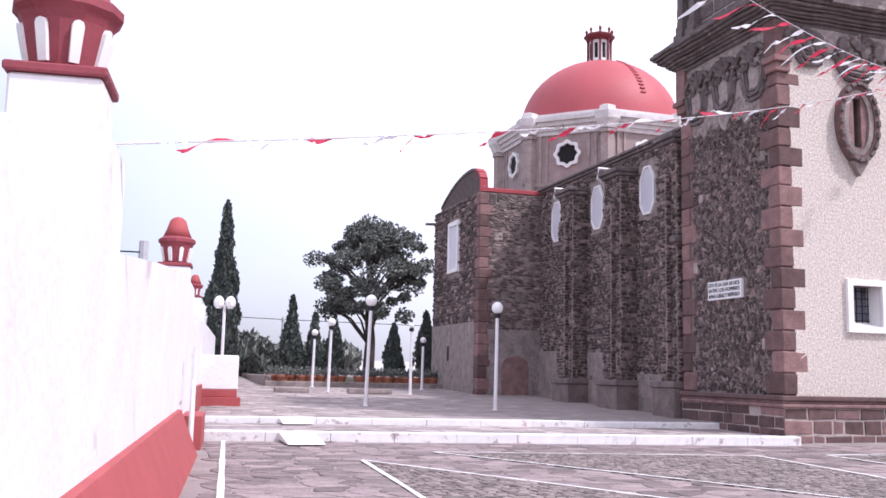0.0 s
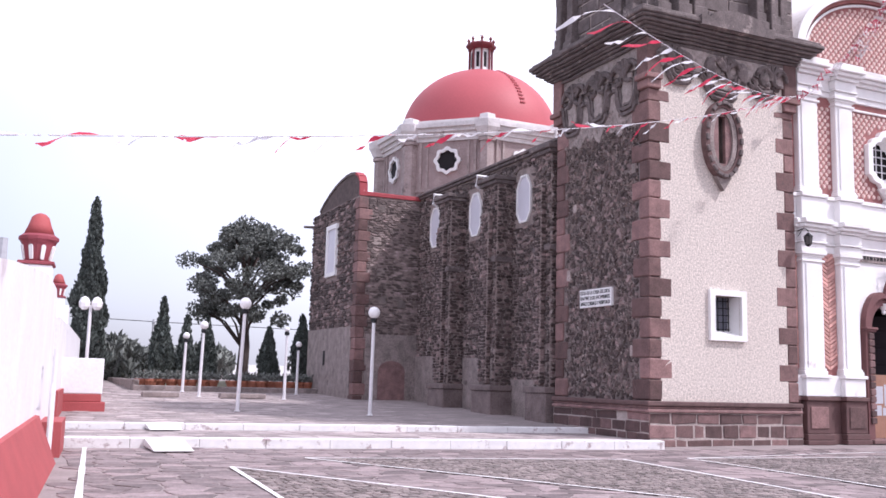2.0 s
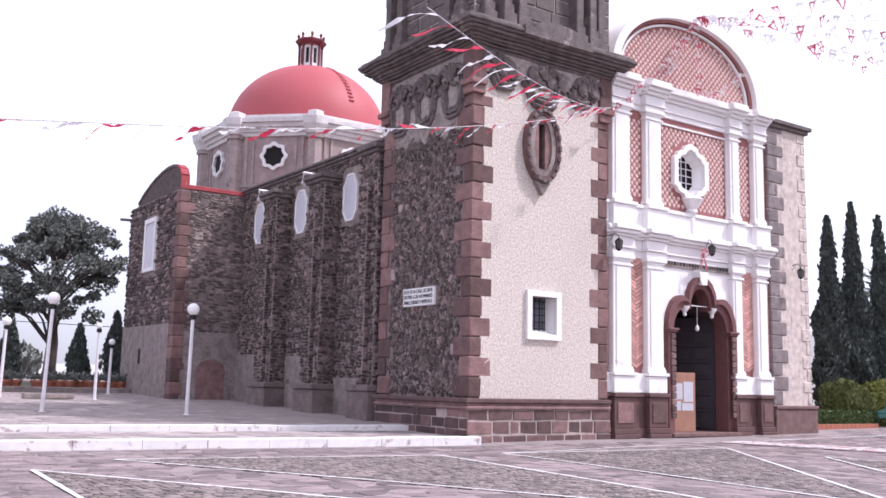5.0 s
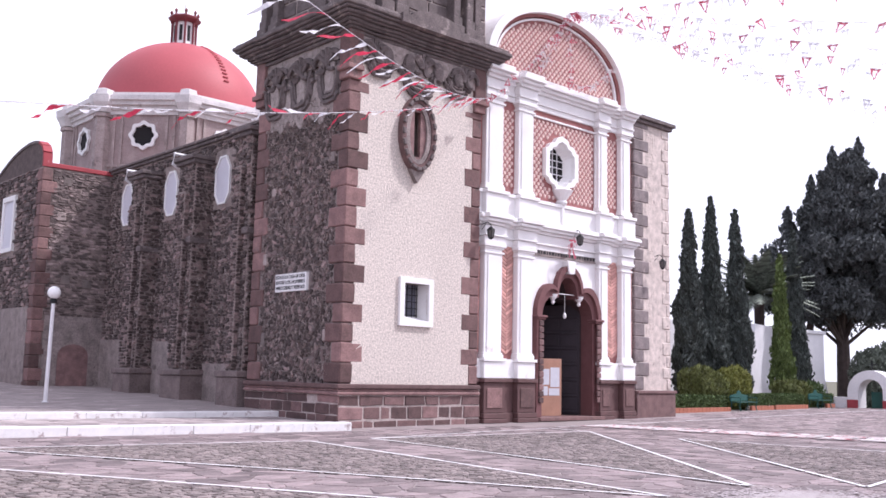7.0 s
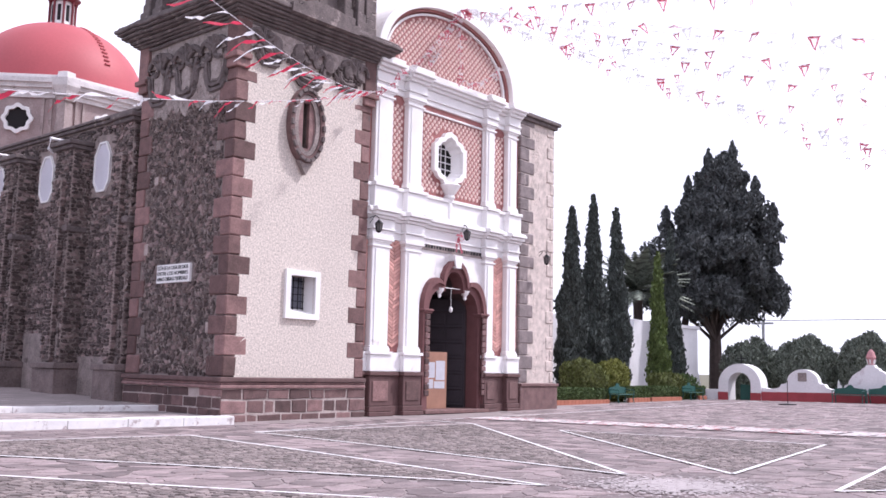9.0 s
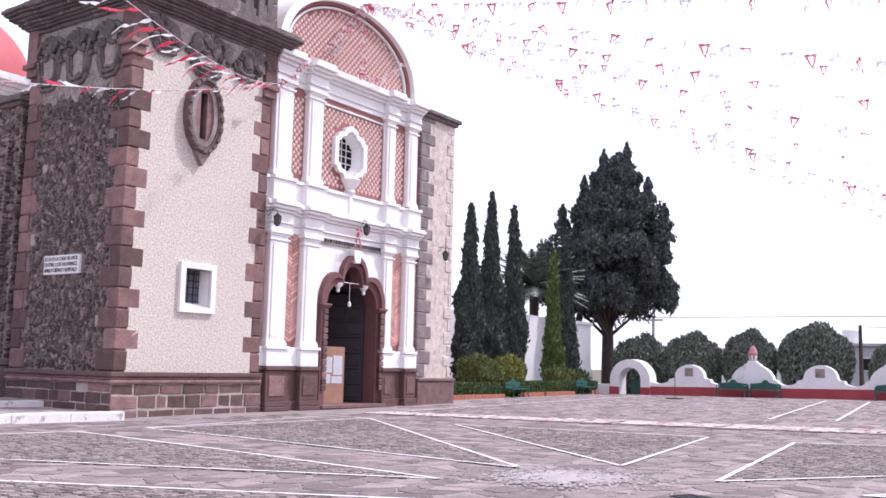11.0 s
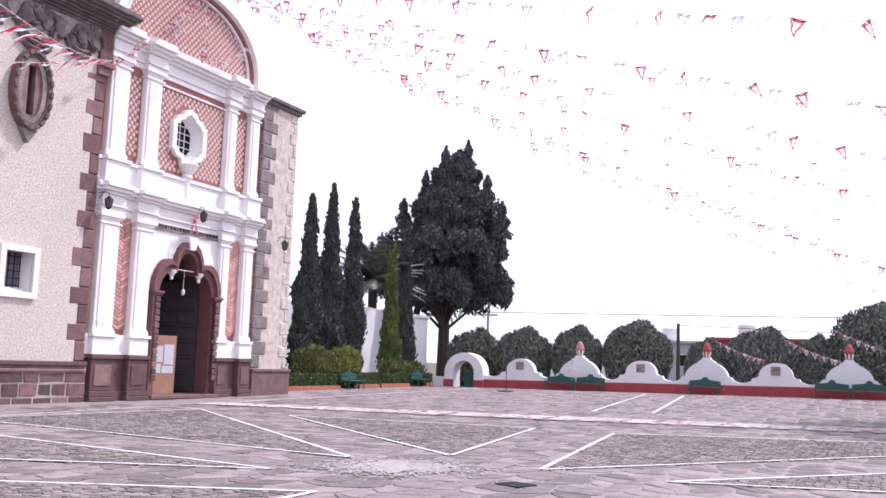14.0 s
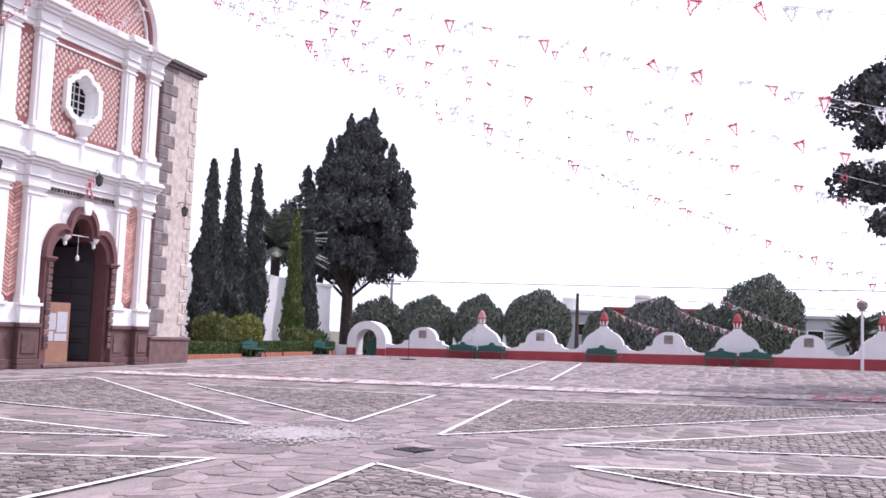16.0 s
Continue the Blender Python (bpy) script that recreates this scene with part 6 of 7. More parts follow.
broad_tree(9.0, 46.0, 0.8, 8.5, 3.45, 2.7, "broad grey-green tree with an open crown", seed=3, clumps=95, per=190, trunk=0.33, size=0.12)
big = broad_tree(51.0, 21.65, 0.15, 14.0, 4.15, 5.0, "large dark conifer with a ragged pointed crown", seed=5, mat=M_CONIF, clumps=420, per=230, trunk=0.42, cone=True, size=0.145, name="conifer_tree")
r_ = random.Random(12)
pts = []
for cx, cy_, z0, hh in ((0.0, 0.3, 11.9, 2.8), (0.1, -1.2, 12.0, 3.0), (0.0, 1.6, 10.4, 2.8), (0.0, -2.6, 10.4, 2.3), (-0.4, 2.9, 9.1, 2.3), (0, -3.6, 8.8, 2.2)):
    for _ in range(750):
        s = r_.random()
        a, q = r_.uniform(0, 6.28), 0.62 * (1 - s) ** 0.7 * r_.uniform(0.3, 1.1) * (1 + 0.3 * math.sin(s * 17))
        pts.append((Vector((cx + q * math.cos(a), cy_ + q * math.sin(a), z0 + hh * s)), 0.9))
leaves("spire", pts, 0.16, M_CONIF, big, 8, 2.2, (0, 0, 0.9))
for dx, dy, tr_ in ((-1.2, 2.4, 0.22), (-1.0, 1.6, 0.24)):
    bm = bmesh.new()
    tube(bm, [(dx, dy, 0), (dx + 0.1, dy - 0.1, 4), (dx * 0.6, dy * 0.6, 8)], [tr_, tr_ * 0.9, tr_ * 0.5], 8)
    part("side_trunk", bm, M_BARK, big)
near_tree = broad_tree(29.5, -8.4, 0.1, 11.0, 4.2, 4.2, "dark conifer at the edge of the square", seed=9, mat=M_CONIF, clumps=130, per=230, trunk=0.3, cone=False, size=0.13, name="conifer_tree")


def bush(x, y, z, rx, rz, label, mat, seed=1, n=1500, size=0.16, name="bush", group="", ry=None, boxy=0.0):
    r = random.Random(seed)
    t = thing(name, label, "bush", group, at=(x, y, z))
    ry = ry or rx
    pts = []
    ph = r.uniform(0, 6)
    for _ in range(n):
        d = Vector((r.gauss(0, 1), r.gauss(0, 1), r.gauss(0, 1))).normalized()
        k = (1 + 0.07 * math.sin(5 * d.x + ph) + 0.06 * math.sin(7 * d.y + 3 * d.z)) * r.uniform(0.82, 1.10)
        if boxy:
            m = max(abs(d.x), abs(d.y), abs(d.z))
            d = d * (1 - boxy) + d / m * boxy
        pts.append((Vector((d.x * rx * k, d.y * ry * k, max(0.03, rz + d.z * rz * k))), 1.0))
    leaves("foliage", pts, size, mat, t, seed, 2.4, (0, 0, 0.8))
    core = bmesh.new()
    bmesh.ops.create_icosphere(core, subdivisions=2, radius=0.88)
    for v in core.verts:
        v.co = Vector((v.co.x * rx, v.co.y * ry, max(0.0, rz + v.co.z * rz)))
    part("inner_foliage", core, mat, t)
    return t


for i, (y, r_, top) in enumerate(((15.0, 1.65, 3.3), (11.95, 1.4, 3.45), (8.85, 1.9, 3.9), (5.2, 1.1, 2.9), (2.5, 1.9, 3.5), (0.1, 1.15, 3.15), (-2.5, 2.1, 4.7))):
    bush(47.2, y, -0.06, r_ * 0.86, (top + 0.06) * 0.48, "large round dark green bush behind the white wall", M_BUSH if i != 4 else M_LEAF2, seed=60 + i, n=14000, size=0.10, group="bushes behind the wall")
bush(49.0, 18.6, -0.06, 1.5, 1.6, "dark shrub behind the arched gate", M_BUSH, seed=71, n=4000, size=0.14)
bush(50.5, -9.4, -0.06, 2.4, 1.65, "dark round bush beyond the wall", M_BUSH, seed=72, n=3500, size=0.15)

# ---- hedge bed beside the church ----
def hedge(x0, x1, y, h, d=0.8):
    t = thing("hedge", "low clipped green hedge in a brick-edged bed", "hedge", "hedges beside the church", at=((x0 + x1) / 2, y, ground_z((x0 + x1) / 2, 17.5)))
    L = (x1 - x0) / 2
    r = random.Random(int(x0 * 10))
    pts = []
    for _ in range(int(900 * (x1 - x0))):
        f = r.random()
        a, b, c = r.uniform(-L, L), r.uniform(-d / 2, d / 2), r.uniform(0.22, h)
        k = r.uniform(-0.035, 0.035)
        if f < 0.45:
            b = -d / 2 + k
        elif f < 0.8:
            c = h + k
        elif f < 0.9:
            a = -L + k
        else:
            a = L + k
        pts.append((Vector((a, b, c)), 1.0))
    leaves("foliage", pts, 0.075, M_HEDGE, t, 3)
    part("inner_foliage", boxes((-L + 0.04, L - 0.04, -d / 2 + 0.04, d / 2 - 0.04, 0.16, h - 0.04)), M_HEDGE, t)
    n = int((x1 - x0) / 0.26)
    for i in range(n):
        part("kerb_brick", boxes((-L + i * 0.26, -L + i * 0.26 + 0.25, -d / 2 - 0.22, -d / 2 - 0.10, -0.02, 0.17), bevel=0.01), M_TERRA, t)


for x0, x1 in ((27.4, 32.7), (34.2, 36.1), (36.2, 39.1), (40.9, 41.9)):
    hedge(x0, x1, 18.45, 0.6)
bush(32.35, 19.0, 0.1, 0.84, 0.84, "rounded clipped olive bush behind the hedge", M_CLIP, seed=81, n=3600, size=0.075, boxy=0.35)
bush(34.7, 19.0, 0.1, 0.66, 0.86, "rounded yellow-green clipped bush behind the hedge", M_LEAFY, seed=82, n=3600, size=0.075, boxy=0.35)
bush(39.6, 18.9, 0.15, 0.68, 0.58, "squared clipped bush behind the hedge", M_CLIP, seed=83, n=2200, size=0.075, boxy=0.8)
bush(41.4, 18.9, 0.15, 0.46, 0.56, "squared clipped dark bush behind the hedge", M_HEDGE, seed=84, n=1800, size=0.075, boxy=0.8)


def bench(x, y, z, rz, group):
    t = thing("park_bench", "green-painted cast iron park bench with scrolled back", "bench", group, at=(x, y, z), rz=rz)
    t.scale = (1, 1, 0.86)
    W = 0.68
    part("seat", boxes(*[(-W, W, -0.42 + i * 0.085, -0.35 + i * 0.085, 0.40, 0.43) for i in range(5)], bevel=0.006), M_GREEN, t)
    outl = [(-W, 0.46), (-W, 0.70), (-W * 0.8, 0.74), (-W * 0.55, 0.76), (-0.16, 0.80), (-0.10, 0.90), (0, 0.95), (0.10, 0.90), (0.16, 0.80), (W * 0.55, 0.76), (W * 0.8, 0.74), (W, 0.70), (W, 0.46)]
    part("backrest", prism(bmesh.new(), outl, 0.02, 0.06), M_GREEN, t)
    for s in (-1, 1):
        bm = bmesh.new()
        tube(bm, [(s * (W - 0.05), -0.42, 0), (s * (W - 0.05), -0.36, 0.2), (s * (W - 0.05), -0.40, 0.40), (s * (W - 0.05), -0.40, 0.62), (s * (W - 0.05), 0.02, 0.64)], 0.025, 6)
        part("armrest", bm, M_GREEN, t)
        bm = bmesh.new()
        tube(bm, [(s * (W - 0.05), 0.08, 0), (s * (W - 0.05), 0.0, 0.25), (s * (W - 0.05), 0.04, 0.75)], 0.025, 6)
        part("leg", bm, M_GREEN, t)


for y in (11.1, 9.65, 4.4, -0.85, -2.3):
    bench(41.55, y, far_z(y) - 0.02, -90, "benches along the white wall")
bench(33.45, 17.95, ground_z(33.45, 17.9), 0, "benches by the hedge")
bench(40.05, 17.95, ground_z(40, 17.9), 0, "benches by the hedge")

# ---- low white wall at the far side of the square ----
M_FADED = material("faded_red_limewash", (0.50, 0.24, 0.25), 0.8, 0.2, 4.0, 0.2, 30, second=(0.70, 0.60, 0.60), spots=0.08)
fw = thing("far_wall", "low white wall with scalloped merlons and a red base", "wall", kind="structure")
WX0, WX1 = 42.0, 42.42


def merlon_low(c):
    pts = [(c - 1.05, 0.64), (c - 0.98, 0.78), (c - 0.80, 0.80)]
    pts += [(c + 0.72 * math.cos(math.pi * (1 - i / 12)), 0.86 + 0.60 * math.sin(math.pi * (1 - i / 12))) for i in range(13)]
    return pts + [(c + 0.80, 0.80), (c + 0.98, 0.78), (c + 1.05, 0.64)]


def merlon_high(c):
    half = [(1.15, 0.66), (1.08, 0.78), (0.95, 0.80), (0.90, 0.98), (0.76, 1.18), (0.55, 1.34), (0.38, 1.42), (0.34, 1.50), (0.22, 1.54), (0.16, 1.66)]
    return [(c - a, b) for a, b in half] + [(c + a, b) for a, b in half[::-1]]


cs = [(13.33 - 2.97 * i, i % 2) for i in range(12)]
line = [(15.25, 0.62)]
for c, kind in cs:
    mp = (merlon_high if kind else merlon_low)(c)
    mp = [(2 * c - y, z) for y, z in mp]
    prev = line[-1][0]
    nxt = mp[0][0]
    for i in range(1, 5):
        t = i / 5
        line.append((prev + (nxt - prev) * t, 0.64 - 0.09 * math.sin(math.pi * t)))
    line += mp
line.append((-26.0, 0.6))
bm = bmesh.new()
prism(bm, [(y, z + far_z(y)) for y, z in line] + [(-26.0, -0.1), (15.25, -0.1)], WX0, WX1, "x")
part("wall", bm, M_WHITE, fw, "whitewashed scalloped wall")
bm = bmesh.new()
prism(bm, [(15.25, 0.40 + far_z(15.25)), (15.25, -0.1), (-26, -0.1), (-26, 0.52 + far_z(-26))], WX0 - 0.05, WX0 - 0.004, "x")
part("red_base", bm, M_REDFAR, fw, "chipped red-painted base")
for c, kind in cs:
    z = far_z(c)
    if kind:
        p = part("finial", lathe(bmesh.new(), [(0.12, 1.64 + z), (0.12, 1.70 + z), (0.165, 1.90 + z), (0.205, 1.99 + z), (0.19, 2.04 + z), (0.13, 2.22 + z), (0.04, 2.34 + z)], WX0 + 0.2, c, 10), M_FADED if c > 9 else M_REDBASE, fw, "faded pink flaring finial" if c > 9 else "red and white flaring finial")
        for k in range(6):
            a = 2 * math.pi * k / 6
            ob = part("slot", boxes((-0.012, 0.012, -0.03, 0.03, 0, 0.2)), M_TRIM, p)
            ob.matrix_basis = Matrix.Translation((WX0 + 0.2 + 0.138 * math.cos(a), c + 0.138 * math.sin(a), 1.70 + z)) @ Matrix.Rotation(a, 4, "Z") @ Matrix.Rotation(radians(14), 4, "Y")
    else:
        part("niche_frame", boxes((WX0 - 0.03, WX0 - 0.003, c - 0.20, c + 0.20, 0.92 + z, 1.30 + z), bevel=0.008), M_PALESTONE, fw, "small grey niche tile")
# arched gateway
ag = part("gateway", ring_prism(bmesh.new(), [(16.3 + 1.05 * math.cos(math.pi * i / 20), 0.88 + 1.02 * math.sin(math.pi * i / 20)) for i in range(21)] + [(15.25, -0.1), (17.35, -0.1)], [(16.3 + 0.56 * math.cos(math.pi * i / 20), 0.94 + 0.56 * math.sin(math.pi * i / 20)) for i in range(21)] + [(15.74, -0.1), (16.86, -0.1)], 41.9, 42.75, "x"), M_WHITE, fw, "white round-arched gateway")
part("gate_leaf", boxes((42.5, 42.54, 15.76, 16.50, 0.1, 0.92)), M_GREEN, ag, "low green metal gate")
part("jamb_base", boxes((41.86, 41.897, 16.86, 17.36, -0.1, 0.55)), M_REDFAR, ag)
part("jamb_base", boxes((41.86, 41.897, 15.24, 15.74, -0.1, 0.55)), M_REDFAR, ag)
bm = bmesh.new()
tube(bm, [(42.2, 16.3, 1.85), (42.2, 16.3, 2.35)], 0.03, 6)
tube(bm, [(42.2, 16.1, 2.16), (42.2, 16.5, 2.16)], 0.03, 6)
part("cross", bm, M_IRON, ag)
part("wall", boxes((42.0, 42.4, 17.36, 22.0, -0.1, 0.66)), M_WHITE, fw)
bp = thing("basket_stand", "thin dark pole on a round foot before the wall", "pole", at=(37.2, 12.2, ground_z(37.2, 12.2)))
part("foot", lathe(bmesh.new(), [(0.35, 0), (0.35, 0.04), (0.05, 0.06)], 0, 0, 12), M_IRON, bp)
part("pole", lathe(bmesh.new(), [(0.014, 0.05), (0.014, 1.0)], 0, 0, 6), M_IRON, bp)
wp = thing("white_pole", "slim white pole standing before the far wall", "pole", at=(41.2, -6.55, ground_z(41.2, -6.55)))
part("pole", lathe(bmesh.new(), [(0.07, 0), (0.05, 2.5)], 0, 0, 8), M_METAL, wp)
part("cap", lathe(bmesh.new(), [(0.09, 2.5), (0.22, 2.65), (0.22, 2.85), (0.05, 2.95)], 0, 0, 10), M_PALESTONE, wp)

# ---- beyond the walls ----
def palm(x, y, z, h, r_, label, seed):
    t = thing("palm_tree", label, "palm", at=(x, y, z))
    bm = bmesh.new()
    tube(bm, [(0, 0, -0.1), (0.05, 0, h * 0.5), (0, 0, h)], [0.3, 0.24, 0.26], 10)
    part("trunk", bm, M_BARK, t)
    r = random.Random(seed)
    for k in range(58):
        a, e = k * 2.4, r.uniform(-0.25, 1.4)
        V, Fc = [], []
        pr = []
        for i in range(9):
            s = i / 8
            rr = r_ * s * math.cos(e * (1 - 0.35 * s))
            zz = h + r_ * (math.sin(e) * s - 0.28 * s * s)
            pr.append(Vector((rr * math.cos(a), rr * math.sin(a), zz)))
        side = Vector((-math.sin(a), math.cos(a), 0))
        for i in range(1, 9):
            for sg in (-1, 1):
                for q in (0, 0.5):
                    p = pr[i - 1].lerp(pr[i], q)
                    L = 0.42 * r_ * 0.5 * math.sin(math.pi * (0.15 + 0.8 * (i - 1 + q) / 8))
                    d = (pr[i] - pr[i - 1]).normalized()
                    n0 = len(V)
                    V += [p, p + d * 0.24, p + side * sg * L * 0.8 + d * L * 0.8 - Vector((0, 0, 0.25 * L))]
                    Fc.append((n0, n0 + 1, n0 + 2))
        mesh_from("frond", V, Fc, M_BUSH, t)


palm(43.7, 22.7, 0, 5.8, 3.0, "dark palm with a full head of fronds", 4)
palm(48.0, -6.9, 0, 1.9, 1.7, "low palm behind the white wall", 6)
wb = thing("white_building", "plain white building with buttresses behind the cypresses", "building")
part("wall", boxes((44.4, 47.1, 20.9, 26.0, 0, 3.8)), M_WHITE, wb)
part("wall", boxes((36.0, 44.4, 23.0, 26.0, 0, 4.1)), M_WHITE, wb)
part("buttress", prism(bmesh.new(), [(40.2, 0.0), (42.9, 0.0), (42.9, 4.0), (41.0, 4.1)], 21.4, 22.9), M_WHITE, wb)
part("buttress", prism(bmesh.new(), [(47.1, 0.0), (48.4, 0.0), (47.7, 1.6), (47.1, 2.4)], 21.2, 21.9), M_WHITE, wb)
part("parapet", boxes((44.3, 47.2, 20.8, 26.1, 3.8, 3.98), bevel=0.02), M_WHITE, wb)
M_GREYB = material("grey_plaster", (0.42, 0.42, 0.45), 0.85, 0.15, 0.6, 0.1, 10)
M_ROOFR = material("red_sheet_roof", (0.30, 0.06, 0.06), 0.7, 0.15, 0.6, 0.1, 10)


def house(x, y, w, d, h, mat, label, roof=None, windows=3, z=0.0):
    t = thing("house", label, "house", "houses beyond the wall", at=(x, y, z))
    part("wall", boxes((0, d, -w / 2, w / 2, -0.1, h)), mat, t)
    part("roof", boxes((-0.25, d + 0.25, -w / 2 - 0.25, w / 2 + 0.25, h, h + 0.28), bevel=0.03), roof or mat, t)
    for i in range(windows):
        yy = -w / 2 + w * (i + 0.5) / windows
        wn2 = part("window", boxes((-0.05, -0.004, yy - 0.7, yy + 0.7, h * 0.45, h * 0.75)), M_TRIM, t)
        part("pane", boxes((-0.07, -0.052, yy - 0.6, yy + 0.6, h * 0.47, h * 0.73)), M_DARK, wn2)
    return t


house(88, 14.0, 9, 8, 3.9, M_GREYB, "low grey house with a flat roof beyond the wall")
house(86, 6.2, 10.6, 8, 4.2, M_ROOFR, "long red-roofed house beyond the wall", M_ROOFR, 4)
house(84, -10.5, 12, 8, 3.8, M_GREYB, "pale grey house beyond the wall", None, 3)
house(95, 28.0, 14, 8, 3.6, M_TRIM, "pale low house behind the gate", None, 4)
for x, y in ((88.5, 15.6), (86.5, 8.3)):
    t = thing("water_tank", "pale plastic water tank on a flat roof", "water tank", "water tanks", at=(x + 1, y, 4.15 if y > 10 else 4.45))
    part("tank", lathe(bmesh.new(), [(0.75, 0.0), (0.8, 0.2), (0.8, 1.2), (0.45, 1.5), (0.3, 1.6)], 0, 0, 12), M_TRIM, t)


def utility_pole(x, y, h, mat=None):
    t = thing("utility_pole", "slim grey utility pole with a crossarm", "utility pole", "utility poles", at=(x, y, 0))
    part("pole", lathe(bmesh.new(), [(0.15, -0.1), (0.10, h)], 0, 0, 8), mat or M_GREYB, t)
    if mat is None:
        part("crossarm", boxes((-0.05, 0.05, -0.7, 0.7, h - 0.35, h - 0.22)), M_GREYB, t)


utility_pole(60.0, 9.15, 4.4, M_BARK)
utility_pole(60.0, 22.4, 5.1)
utility_pole(8.5, 75.0, 5.6)
utility_pole(-2.25, 19.5, 4.15, M_GREYB)
wire = bmesh.new()
for z in (5.0,):
    tube(wire, [(60, 60, z + 0.4), (60, 22.4, z), (60, 5, z - 0.1), (60, -12, z - 0.1), (60, -40, z + 0.4)], 0.025, 5)
tube(wire, [(60, 9.15, 4.3), (70, -10, 4.0), (84, -30, 4.2)], 0.02, 5)
solid("overhead_wire", wire, M_IRON, "thin dark overhead wires strung between poles", "wire")
wire = bmesh.new()
for z in (3.75, 3.9):
    tube(wire, [(-2.25, 19.5, z), (-4.2, 18.5, z - 0.12), (-7.0, 17.0, z)], 0.018, 5)
solid("overhead_wire", wire, M_IRON, "slack dark cables from a post behind the wall", "wire")
wire = bmesh.new()
tube(wire, [(-40, 74, 6.2), (8.5, 75, 5.4), (40, 76, 5.2)], 0.03, 5)
solid("overhead_wire", wire, M_IRON, "thin dark overhead wires past the boundary wall", "wire")

# far end of the terrace: planters, bricks beds, shrubs and houses
rng = random.Random(77)
pot = thing("flower_pot", "round terracotta flower pot with a small plant", "flower pot", "flower pots", at=(3.0, 37.2, terrace_z(37.2)))
part("pot", lathe(bmesh.new(), [(0.16, 0), (0.24, 0.30), (0.27, 0.31), (0.27, 0.40), (0.22, 0.40)], 0, 0, 12), M_TERRA, pot)
leaves("plant", [(Vector((rng.gauss(0, 0.14), rng.gauss(0, 0.14), 0.45 + abs(rng.gauss(0, 0.12)))), 1) for _ in range(90)], 0.11, M_LEAF2, pot, 2)
for i in range(1, 17):
    copy_thing(pot, pose(3.0 + i * 0.40 + rng.uniform(-0.05, 0.05) + (0.4 if i > 7 else 0), 37.2 + rng.uniform(-0.25, 0.25), terrace_z(37.2)))
bed = thing("planting_bed", "low stone kerb round the planting bed", "planting bed")
part("kerb", boxes((2.6, 10.0, 36.2, 36.45, 0.65, 0.93), bevel=0.02), M_PALESTONE, bed)
part("kerb", boxes((2.6, 2.85, 36.46, 47, 0.65, 1.15), bevel=0.02), M_PALESTONE, bed)
part("soil", prism(bmesh.new(), [(36.46, 0.6), (36.46, 0.84), (47.0, 1.08), (47.0, 0.6)], 2.86, 10.0, "x"), M_GRASS, bed)
for x0, x1 in ((2.3, 3.5), (4.9, 6.5)):
    k_ = thing("stone_bench", "low pale stone slab seat on the terrace", "stone bench", "stone benches", at=((x0 + x1) / 2, 31.2, terrace_z(31.2)))
    part("slab", boxes((-(x1 - x0) / 2, (x1 - x0) / 2, -0.2, 0.2, 0.0, 0.16), bevel=0.02), M_PALESTONE, k_)
for i, (x, y, r_, hz) in enumerate(((2.9, 47, 1.4, 1.05), (1.8, 49, 1.3, 1.15), (14.5, 50, 1.9, 1.1), (8.4, 56, 2.4, 0.95), (4.4, 58, 2.1, 0.9))):
    bush(x, y, terrace_z(y) - 0.1, r_, hz, "loose green shrub at the terrace end", M_LEAF2, seed=90 + i, n=900, size=0.22)
fb = thing("far_house_row", "pale low houses far behind the trees", "house")
part("wall", boxes((-3, 8, 90, 98, 0, 2.3)), M_TRIM, fb)
part("wall", boxes((9, 16, 86, 94, 0, 2.8)), M_GREYB, fb)
part("wall", boxes((17.5, 26, 95, 99, 0, 2.5)), M_TRIM, fb)
part("churchyard_wall", boxes((-30, 40, 62, 62.4, 0, 1.6)), M_WHITE, fb)

# ---- bunting ----
M_FLAGR = material("red_paper_pennant", (0.55, 0.12, 0.17), 0.7, 0.25, 9.0, 0.0, 30, second=(0.75, 0.55, 0.58), spots=0.05)
M_FLAGW = material("white_paper_pennant", (0.74, 0.72, 0.74), 0.7, 0.06, 9.0, 0.0, 30)


def lace(m, share):
    """Cut-paper holes: part of the sheet lets the light through."""
    nt = m.node_tree
    b, out = nt.nodes["Principled BSDF"], nt.nodes["Material Output"]
    vor, rp = nt.nodes.new("ShaderNodeTexVoronoi"), nt.nodes.new("ShaderNodeValToRGB")
    tc = nt.nodes.new("ShaderNodeTexCoord")
    vor.inputs["Scale"].default_value = 9.0
    rp.color_ramp.elements[0].position, rp.color_ramp.elements[1].position = share, share + 0.08
    tr_, mx, tl, m2 = nt.nodes.new("ShaderNodeBsdfTransparent"), nt.nodes.new("ShaderNodeMixShader"), nt.nodes.new("ShaderNodeBsdfTranslucent"), nt.nodes.new("ShaderNodeMixShader")
    nt.links.new(tc.outputs["Object"], vor.inputs["Vector"])
    nt.links.new(vor.outputs["Distance"], rp.inputs[0])
    src = b.inputs["Base Color"].links[0].from_socket
    nt.links.new(src, tl.inputs["Color"])
    m2.inputs[0].default_value = 0.5
    nt.links.new(b.outputs[0], m2.inputs[1])
    nt.links.new(tl.outputs[0], m2.inputs[2])
    nt.links.new(rp.outputs[0], mx.inputs[0])
    nt.links.new(tr_.outputs[0], mx.inputs[1])
    nt.links.new(m2.outputs[0], mx.inputs[2])
    nt.links.new(mx.outputs[0], out.inputs["Surface"])


lace(M_FLAGR, 0.25)
lace(M_FLAGW, 0.30)


